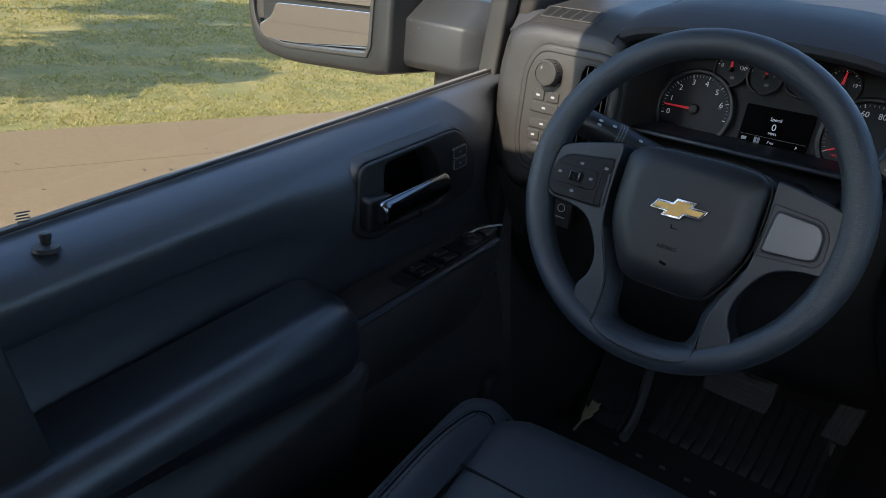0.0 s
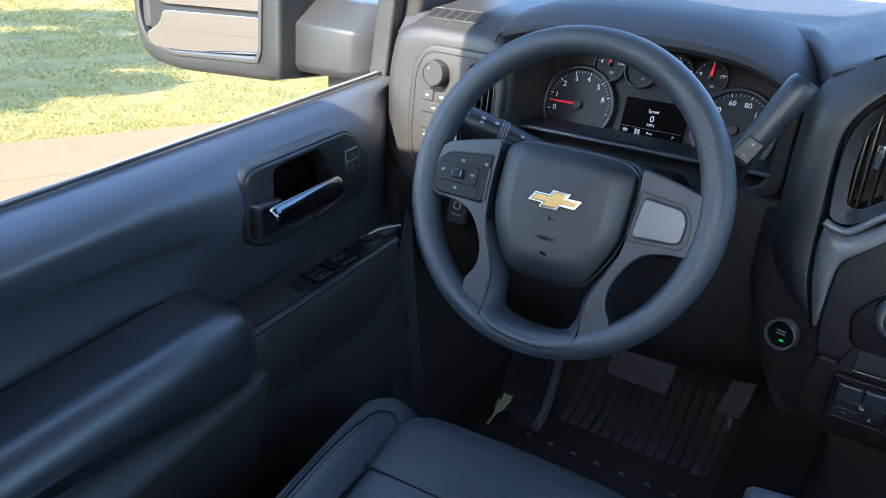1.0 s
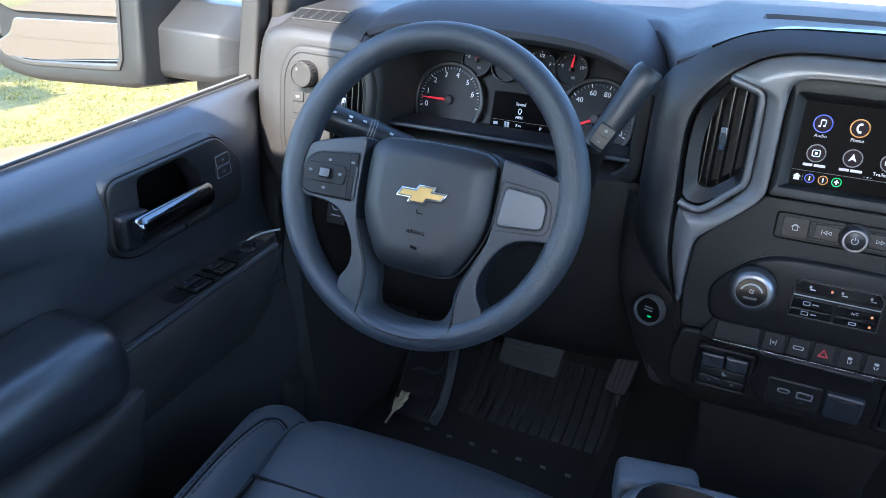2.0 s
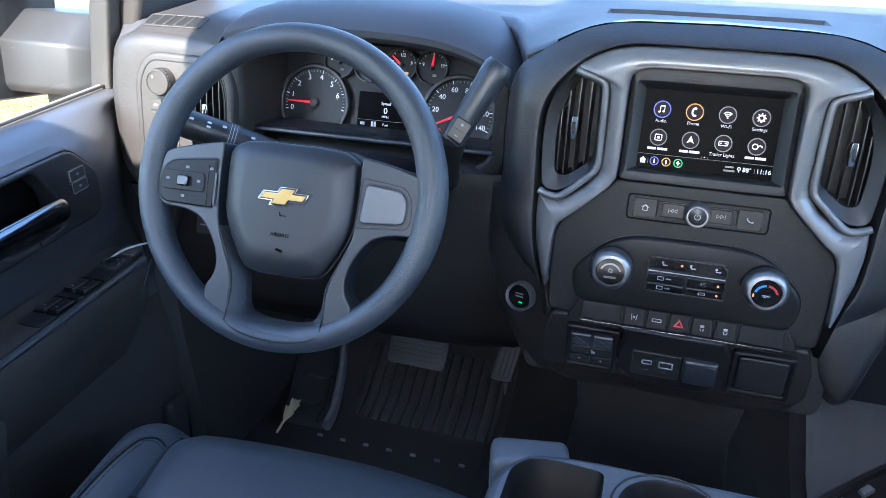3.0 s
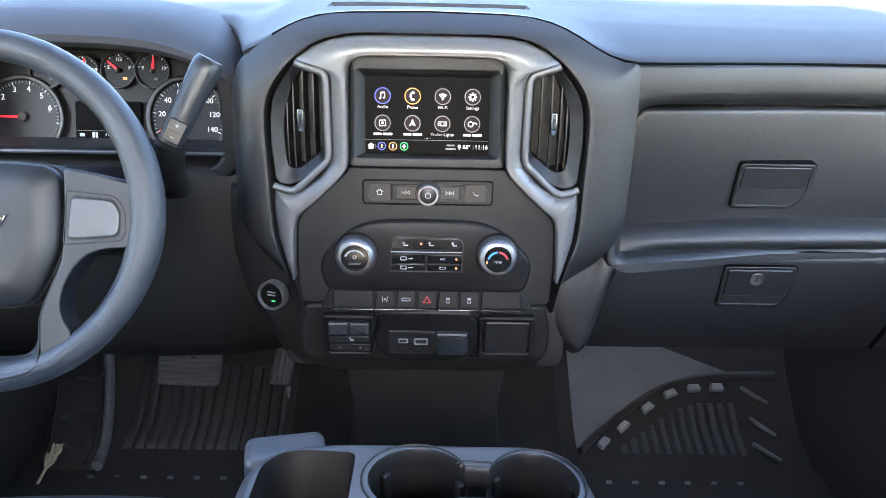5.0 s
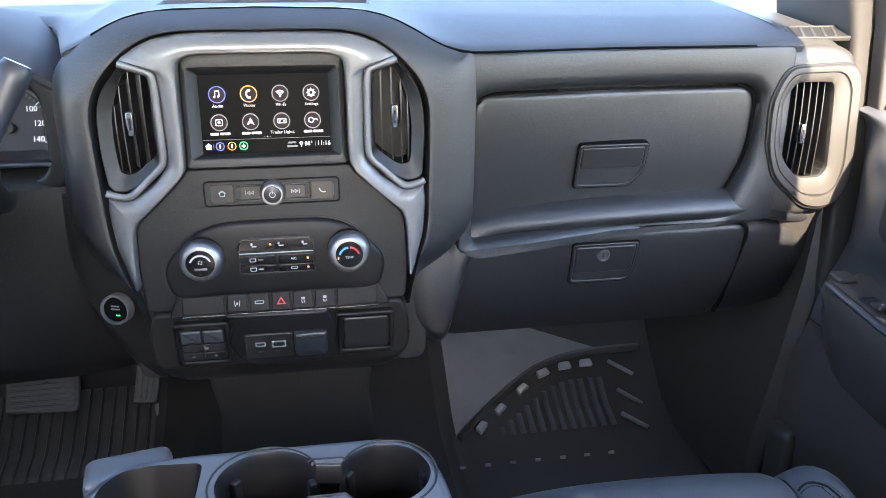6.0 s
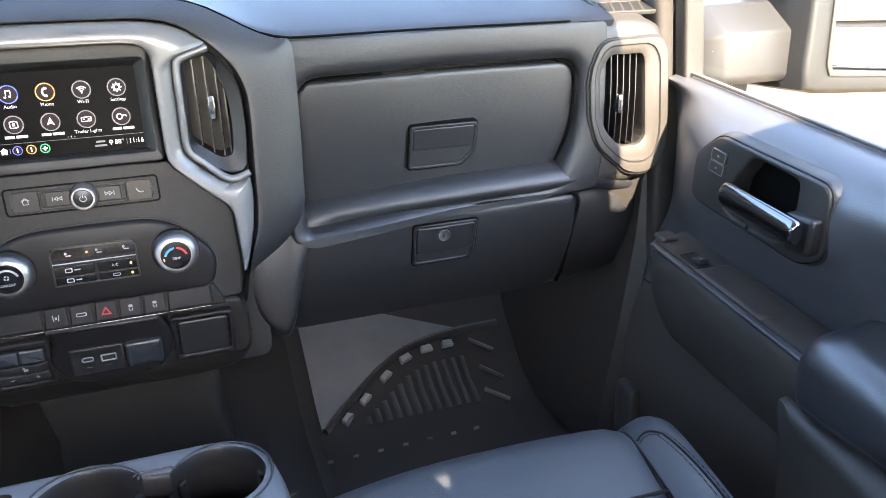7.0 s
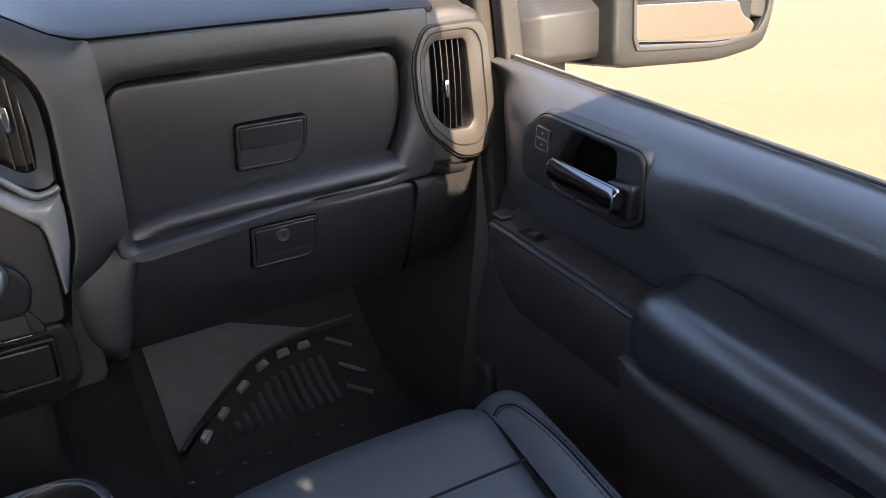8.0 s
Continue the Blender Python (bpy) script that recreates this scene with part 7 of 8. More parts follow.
# ---- doors ----
def build_door(s):
    side = "driver" if s < 0 else "passenger"
    door = thing("door_1" if s < 0 else "door_2", "closed dark grey %s door with a chrome pull and padded armrest" % side, "door", "front doors", "structure")

    def P(x, y, z):
        return Vector((s * x, y, z))

    # trim panel
    ys = [1.06, 1.045, 1.03, 1.015, 1.00, 0.985, 0.97, 0.955, 0.94] + [0.93 - 0.0125 * k for k in range(24)] + [0.60, 0.55, 0.45, 0.35, 0.2, 0.05, -0.10]
    rows = []
    for y in ys:
        zs = sill_z(y)
        k = max(0.0, (y - 0.90) / 0.14)
        out = 0.055 * k * k
        # behind the handle the panel hollows out below its shoulder
        a = max(0.0, min(1.0, (0.66 - y) / 0.14))
        a = a * a * (3 - 2 * a)
        rows.append([P(x, y, z) for x, z in (
            (0.925, zs - 0.02), (0.905, zs), (0.878, zs + 0.001), (0.854, zs - 0.005), (min(0.87, 0.829 + out * 0.7), zs - 0.022), (min(0.875, 0.812 + out + 0.006 * a), zs - 0.048 + 0.006 * a), (min(0.88, 0.809 + out + 0.020 * a), zs - 0.082),
            (min(0.88, 0.814 + out + 0.034 * a), 0.765), (min(0.88, 0.832 + out * 0.6 + 0.024 * a), 0.72), (0.848 + 0.004 * a, 0.66), (0.832, 0.60), (0.808, 0.52), (0.800, 0.40), (0.806, 0.24), (0.925, 0.22))])
    bm = bmesh.new()
    loft(bm, [[r[0]] + curve_points(r[1:11], 6) + [r[10], Vector((s * 0.925, r[10].y, 0.60))] for r in rows])
    well = [(0.700, 0.862), (0.835, 0.880), (0.872, 0.832), (0.878, 0.785), (0.735, 0.758), (0.702, 0.778)]
    for v in bm.verts:
        inside = False
        for (ya, za), (yb, zb) in zip(well, well[1:] + well[:1]):
            if (za > v.co.z) != (zb > v.co.z) and v.co.y < ya + (yb - ya) * (v.co.z - za) / (zb - za):
                inside = not inside
        if inside:
            v.co.x = s * 0.872
    part("trim_panel", bm, DOORTOP, door, "soft grained upper door trim")
    bm = bmesh.new()
    loft(bm, [[Vector((s * 0.925, r[10].y, 0.598)), r[10] + Vector((0, 0, -0.002))] + curve_points([r[10] + Vector((0, 0, -0.004)), r[11], r[12], r[13]], 3) + [r[13], r[14]] for r in rows])
    part("lower_panel", bm, DOORHARD, door, "hard black lower door panel")
    # weather strip along the glass, with the thin bright edge
    bm = bmesh.new()
    tube([P(0.889, y, sill_z(y) + 0.001) for y in (1.05, 0.8, 0.5, 0.2, -0.1)], 0.0065, 0.0065, 8, bm=bm)
    part("weather_strip", bm, STRIP, door)
    part("strip_edge", tube([P(0.8805, y, sill_z(y) + 0.0062) for y in (1.05, 0.8, 0.5, 0.2, -0.1)], 0.0022, n=6), PODTRIM, door)
    # glass
    bm = bmesh.new()
    g = [[P(0.893, 1.05, 0.93), P(0.893, 0.5, 0.85), P(0.893, -0.1, 0.76)], [P(0.85, 1.05, 1.06), P(0.85, 0.5, 1.06), P(0.85, -0.1, 1.06)],
         [P(0.81, 1.02, 1.19), P(0.81, 0.5, 1.19), P(0.81, -0.1, 1.19)], [P(0.735, 0.80, 1.40), P(0.735, 0.4, 1.41), P(0.735, -0.1, 1.41)]]
    loft(bm, g, closed=False)
    glass = part("window_pane", bm, GLASS, door, "clear side glass")
    glass.visible_shadow = False
    # frame in front of the glass
    bm = bmesh.new()
    loft(bm, [[P(x, y, z) for x, y in rounded([(x0, y0), (x0 + 0.035, y0), (x0 + 0.035, y0 + 0.03), (x0, y0 + 0.03)], 0.006, 3)] for x0, y0, z in
              ((0.872, 1.036, 0.925), (0.860, 1.036, 1.06), (0.835, 1.03, 1.16), (0.80, 0.98, 1.23), (0.720, 0.80, 1.41))])
    part("window_frame", bm, PILLAR, door)
    # handle bezel
    hm = Matrix.Translation(P(0.815, 0.81, 0.81)) @ Matrix(((0, 0, -s, 0), (-s, 0, 0, 0), (0, 1, 0, 0), (0, 0, 0, 1)))
    # local: x along the door (towards the back for the right door), y up, z into the cab
    def L(y, z):
        return (-s * (y - 0.81), z - 0.81)
    o = rounded([L(y, z) for y, z in ((0.676, 0.856), (0.870, 0.884), (0.918, 0.846), (0.922, 0.784), (0.712, 0.750), (0.676, 0.766))], [0.018, 0.016, 0.012, 0.016, 0.016, 0.022], 5)
    c = L(0.79, 0.815)
    inner = rounded([L(y, z) for y, z in ((0.724, 0.853), (0.806, 0.866), (0.838, 0.826), (0.846, 0.779), (0.752, 0.767), (0.728, 0.782))], [0.01, 0.008, 0.012, 0.012, 0.012, 0.01], 5)
    bez = part("handle_bezel", ring(radial_from(o, 96, c), radial_from(inner, 96, c), hm, 0.05, 0.004, 0.010, inner_bevel=0.005, inner_depth=0.030), BEZEL, door, "dark octagonal handle surround")
    part("handle_cup", slab(radial_from([(c[0] + (x - c[0]) * 1.05, c[1] + (y - c[1]) * 1.05) for x, y in inner], 72, c), hm, 0.004, 0.001, -0.026), INK, bez)
    # soft collar of the trim rising to the surround, and the fine gap between
    oc = radial_from(o, 96, c)
    collar = [at_level(inset(oc, -0.0065), -0.018, hm), at_level(inset(oc, -0.0048), -0.004, hm), at_level(inset(oc, -0.0036), 0.002, hm), at_level(inset(oc, -0.0024), 0.0052, hm), at_level(inset(oc, -0.0014), 0.0062, hm), at_level(inset(oc, -0.0012), -0.01, hm)]
    part("handle_collar", loft(bmesh.new(), collar, caps=False), BEZEL, door)
    part("bezel_gap", ring(inset(oc, -0.0016), oc, hm, 0.05, 0.0002, 0.0045), INK, bez)
    # chrome pull
    a, b = P(0.787, 0.830, 0.815), P(0.777, 0.690, 0.799)
    bm = tube([a.lerp(b, t) for t in (0, 0.02, 0.06, 0.5, 0.92, 0.97, 0.99, 1.0)], 0.0115, 0.0175, 20, taper=(0.78, 0.93, 1.0, 1.0, 1.0, 0.95, 0.86, 0.72))
    pull = part("door_pull", bm, SMOKED, door, "chrome door pull")
    m2 = hm @ pose(*L(0.704, 0.795), 0.014)
    part("pull_base", slab(rounded([(-0.021, -0.026), (0.021, -0.026), (0.024, 0.022), (-0.024, 0.022)], 0.009, 4), m2, 0.026, 0.006, 0.012), SATIN, pull)
    part("pull_edge", tube(curve_points([P(0.796, 0.836, 0.815), P(0.801, 0.845, 0.796), P(0.803, 0.840, 0.780), P(0.803, 0.80, 0.772)], 5), 0.003, 0.004, 8), PODTRIM, pull)
    # lock keys
    lk = hm @ pose(*L(*((0.876, 0.8415) if s < 0 else (0.866, 0.847))), 0.0118) @ pose(0, 0, 0, 0, 0, s * -10)
    for k, dy in enumerate((0.0085, -0.0085)):
        key = part("lock_key", slab(rect(0.029, 0.0160, 0.003), at(lk, 0, dy), 0.006, 0.0012, 0.002), DARK, door)
        part("key_edge", ring(rect(0.0285, 0.0156, 0.003), rect(0.0270, 0.0141, 0.002), at(lk, 0, dy), 0.001, 0.0002, 0.0023), MARKGREY, key)
        bar(0.004, 0.003, at(lk, 0, dy, 0.0021), MARKGREY, key, "symbol", r=0.001)
    # ledge with the window switches
    rows = []
    for y, dx, dz in ((0.985, 0.045, -0.012), (0.975, 0.022, -0.004), (0.955, 0.006, 0), (0.93, 0, 0), (0.85, 0, 0), (0.75, 0, 0), (0.64, 0, 0), (0.60, 0, 0)):
        zt = 0.658 + (y - 0.649) * 0.158 + dz
        rows.append([P(min(x + dx, 0.84), y, z) for x, z in ((0.842, zt + 0.004), (0.80, zt), (0.772, zt), (0.764, zt - 0.004), (0.7605, zt - 0.012), (0.763, zt - 0.05), (0.775, zt - 0.10), (0.80, zt - 0.15), (0.842, zt - 0.16))])
    bm = bmesh.new()
    loft(bm, rows)
    ledge = part("switch_ledge", bm, DOORHARD, door, "dark switch ledge ahead of the armrest")
    rail = [P(0.7665, y, 0.659 + (y - 0.649) * 0.158 + 0.0005) for y in (0.645, 0.75, 0.85, 0.95)]
    part("ledge_rail", tube(rail, 0.0050, 0.0038, 8), BLANK, ledge)
    part("rail_gap", tube([p + Vector((s * 0.008, 0, 0.0005)) for p in rail], 0.0014, n=6), PITCH, ledge)
    # pocket seam at the ledge's nose
    part("nose_seam", tube(curve_points([P(0.768, 0.968, 0.700), P(0.766, 0.945, 0.670), P(0.772, 0.915, 0.640), P(0.778, 0.880, 0.622)], 5), 0.0014, n=6), SPOKE, ledge)

    def on_ledge(x, y):
        return Matrix.Translation(P(x, y, 0.658 + (y - 0.649) * 0.158 + 0.0005)) @ Matrix.Rotation(math.atan(0.158), 4, "X")
    if s < 0:
        plate = part("switch_plate", slab(rounded([(-0.022, -0.085), (0.020, -0.085), (0.020, 0.13), (-0.015, 0.13)], 0.008, 4), on_ledge(0.800, 0.84), 0.004, 0.001, 0.0012), SATIN, ledge)
        for dy in (0.806, 0.858):
            for x in (0.8085, 0.7885):
                w = on_ledge(x, dy)
                part("switch_well", slab(rect(0.0185, 0.043, 0.003), w, 0.003, 0.0004, 0.0015), INK, plate)
                k = part("window_switch", slab(rounded([(-0.0080, -0.019), (0.0080, -0.019), (0.0080, 0.017), (-0.0080, 0.017)], 0.003, 3), at(w, 0, 0) @ pose(0, 0, 0, -5, 0, 0), 0.006, 0.0020, 0.0036, crown=0.0010), SATIN, plate)
                # highlight along the switch's front edge, built as a paler strip
                part("lit_switch_edge", slab(rect(0.0145, 0.0035, 0.0012, 0, -0.0165, steps=2), at(w, 0, 0) @ pose(0, 0, 0, -5, 0, 0), 0.004, 0.0010, 0.0052), PODTRIM, k)
                bar(0.0045, 0.0022, at(w, 0, -0.008, 0.0050), MARK, k, "symbol")
        j = on_ledge(0.801, 0.922)
        part("mirror_joystick", turned([(0, 0), (0.0195, 0), (0.0185, 0.004), (0.0165, 0.0048), (0.0150, 0.003), (0.0090, 0.003), (0.0080, 0.007), (0, 0.008)], j, 28), SATIN, plate)
        for k in range(4):
            bar(0.003, 0.003, at(j, 0.0120 * math.cos(k * 1.57), 0.0120 * math.sin(k * 1.57), 0.0034), MARKGREY, plate, "symbol")
        part("cable", tube(curve_points([P(0.812, 0.935, 0.707), P(0.806, 0.947, 0.713), P(0.797, 0.962, 0.717), P(0.786, 0.985, 0.718)], 4), 0.0017, n=6), WHITEMARK, plate)
        # lock pin on the sill
        pin = thing("lock_pin", "small black plastic lock pin on the door sill", "lock pin")
        y = 0.312
        m = Matrix.Translation(P(0.845, y, sill_z(y) - 0.008))
        part("collar", turned([(0, 0), (0.013, 0), (0.012, 0.004), (0.006, 0.006), (0, 0.006)], m, 20), DARK, pin)
        part("knob", turned([(0, 0.004), (0.0045, 0.004), (0.0048, 0.010), (0.006, 0.014), (0.005, 0.017), (0, 0.018)], m, 16), DARK, pin)
    else:
        w = on_ledge(0.800, 0.888)
        k = part("switch_well", ring(rect(0.028, 0.046, 0.003), rect(0.022, 0.038, 0.002), w, 0.004, 0.0008, 0.0015), SATIN, ledge)
        part("well_bottom", slab(rect(0.024, 0.040, 0.002), w, 0.002, 0.0004, 0.0004), PITCH, k)
        sw = part("window_switch", slab(rect(0.018, 0.020, 0.003), at(w, 0, -0.006) @ pose(0, 0, 0, -14, 0, 0), 0.006, 0.0015, 0.0060), PODTRIM, k)
        bar(0.004, 0.003, at(w, 0, -0.008, 0.0068), MARK, sw, "symbol")
        bm = bmesh.new()
        soft_box((0.07, 0.14, 0.03), Matrix.Translation(P(0.805, 0.80, 0.672)) @ Matrix.Rotation(math.atan(0.158), 4, "X"), 0.012, 6, bm=bm)
        part("pull_cup", bm, DOORHARD, ledge)
    part("ledge_tip", slab(rect(0.030, 0.028, 0.006), on_ledge(0.800, 0.962), 0.006, 0.003, 0.006), DOORHARD, ledge)
    # armrest
    rows = []
    for y, sh in ((0.640, 0.62), (0.637, 0.78), (0.631, 0.90), (0.620, 0.97), (0.60, 1.0), (0.5, 1.0), (0.38, 1.0), (0.25, 1.0), (0.1, 1.0), (-0.08, 1.0)):
        d = 0.60 - y
        top = 0.703 - 0.17 * max(0, min(d, 0.4))
        bot = 0.607 - 0.06 * max(0, min(d, 0.35))
        mid = (top + bot) / 2
        pts = [(p.x, p.y) for p in curve_points([(0.842, top + 0.006), (0.815, top + 0.002), (0.790, top + 0.001), (0.773, top - 0.001), (0.761, top - 0.006), (0.751, top - 0.015), (0.744, top - 0.028), (0.7405, top - 0.045), (0.740, bot + 0.02), (0.744, bot + 0.007), (0.756, bot), (0.842, bot)], 4)]
        rows.append([P(0.842 + (x - 0.842) * (0.6 + 0.4 * sh), y, mid + (z - mid) * sh) for x, z in pts])
    bm = bmesh.new()
    loft(bm, rows)
    part("armrest", bm, ARMREST, door, "padded vinyl armrest")
    # map pocket below
    rows = []
    for y in (0.66, 0.655, 0.63, 0.5, 0.3, 0.0, -0.08):
        d = max(0, 0.64 - y)
        bz, zt = 0.604 - 0.06 * min(d, 0.35), 0.602 - 0.27 * min(d, 0.34)
        e = 0.01 if y > 0.65 else 0.0
        rows.append([P(x + e, y, z) for x, z in ((0.83, bz + 0.004), (0.778, bz + 0.002), (0.752, 0.45 * bz + 0.55 * zt + 0.001), (0.742, zt), (0.740, zt - 0.010), (0.748, zt - 0.05), (0.768, 0.34), (0.80, 0.26), (0.83, 0.26))])
    bm = bmesh.new()
    loft(bm, rows)
    part("map_pocket", bm, DOORHARD, door)
    if s < 0:
        # specks of pale dust by the glass
        bar(0.006, 0.004, Matrix.Translation(P(0.874, 0.792, sill_z(0.792) + 0.0045)), WHITEMARK, door, "fleck")
        # maker's stamp in the corner of the glass: plain bars
        gm = Matrix.Translation(P(0.8870, 0.311, 0.8475)) @ Matrix(((0, 0, 1, 0), (1, 0, 0, 0), (0, 1, 0, 0), (0, 0, 0, 1)))
        for k in range(4):
            bar(0.014 - 0.003 * (k % 2), 0.0015, at(gm, 0, -0.003 * k), MARKGREY, door, "glass_stamp", thick=0.0002)
    return door


build_door(-1)
build_door(1)


# ---- side mirrors ----
def build_mirror(s):
    mir = thing("side_mirror", "large black towing mirror with two glasses", "side mirror", "towing mirrors")

    def P(x, y, z):
        return Vector((s * x, y, z))
    # arm: a chamfered block
    bm = bmesh.new()
    rows = []
    for x, y0, y1, z0, z1 in ((0.908, 1.105, 1.20, 0.940, 1.026), (0.920, 1.076, 1.20, 0.928, 1.034), (0.950, 1.050, 1.20, 0.918, 1.041), (0.958, 1.046, 1.20, 0.917, 1.042), (1.085, 1.042, 1.20, 0.917, 1.045), (1.112, 1.06, 1.19, 0.925, 1.04)):
        rows.append([P(x, y, z) for y, z in rounded([(y0 + 0.010, z0), (y1, z0), (y1, z1), (y0 + 0.055, z1), (y0, z1 - 0.045), (y0, z0 + 0.012)], 0.005, 3)])
    loft(bm, rows)
    part("arm", bm, ARM, mir, "chamfered grey arm, dusty")
    bm = bmesh.new()
    rows = [[P(x, y, z) for x, y in rounded([(0.90, 1.08), (1.04, 1.08), (1.04, 1.18), (0.90, 1.18)], 0.02, 3)] for z in (0.80, 0.94)]
    loft(bm, rows)
    part("mount", bm, MIRRORBODY, mir)
    # head, turned towards the driver
    head = Matrix.Translation(P(1.080, 1.005, 0.905)) @ Matrix.Rotation(radians(s * 4), 4, "Z") @ pose(0, 0, 0, 90, 0, 0)
    W, H = (0.435 if s < 0 else 0.475), 0.42
    o = rounded([(s * x, y) for x, y in ((-0.004, -0.005), (0.30, -0.026), (W - 0.03, -0.013), (W, 0.06), (W, H), (0.0, H))], [0.02, 0.05, 0.03, 0.05, 0.06, 0.04], 5)
    i = rounded([(s * x, y) for x, y in ((0.048, 0.027), (0.30, 0.009), (W - 0.055, 0.020), (W - 0.030, 0.06), (W - 0.03, H - 0.03), (0.04, H - 0.03))], [0.015, 0.03, 0.02, 0.03, 0.04, 0.03], 5)
    c = (s * 0.2, 0.2)
    part("housing", ring(radial_from(o, 72, c), radial_from(i, 72, c), head, 0.10, 0.010, 0.0, inner_bevel=0.006, inner_depth=0.05), MIRRORBODY, mir, "black housing with a rim")
    part("shell", slab(radial_from(o, 72, c), at(head, 0, 0, -0.05), 0.10, 0.0, -0.005), MIRRORBODY, mir)
    part("rim_trim", ring(radial_from([(c[0] + (x - c[0]) * 1.05, c[1] + (y - c[1]) * 1.04) for x, y in i], 72, c), radial_from(i, 72, c), head, 0.004, 0.001, 0.0035), PODTRIM, mir)
    part("inner_stop", slab(rounded([(s * x, y) for x, y in ((W - 0.10, 0.112), (W - 0.030, 0.112), (W - 0.030, 0.042), (W - 0.080, 0.050))], 0.006, 3), at(head, 0, 0, -0.004), 0.03, 0.004, 0.0), DARK, mir)
    # glasses: lower wide-angle one, upper flat one
    gm = head @ pose(s * (0.215 if s < 0 else 0.230), 0.082, -0.018, 3.0, -s * 11, 0)
    low = rounded([(s * x, y) for x, y in ((-0.160, -0.052), (0.09, -0.074), (0.150, -0.068), (0.162, -0.046), (0.126, -0.026), (0.112, 0.002), (-0.162, 0.012))], 0.010, 4)
    glass = part("wide_glass", slab(low, gm, 0.006, 0.001, 0.0), MIRROR, mir, "wide-angle mirror glass")
    for p in glass.data.polygons:
        p.use_smooth = False
    up = rounded([(s * x, y) for x, y in ((-0.166, 0.022), (0.112, 0.014), (0.175, 0.04), (0.180, 0.27), (-0.166, 0.28))], 0.015, 4)
    glass = part("main_glass", slab(up, gm, 0.006, 0.001, 0.0), MIRROR, mir, "main mirror glass")
    for p in glass.data.polygons:
        p.use_smooth = False
    part("glass_seat", slab(rect(0.31, 0.36, 0.02, 0, 0.11), gm, 0.004, 0.001, -0.008), PITCH, mir)


build_mirror(-1)
build_mirror(1)


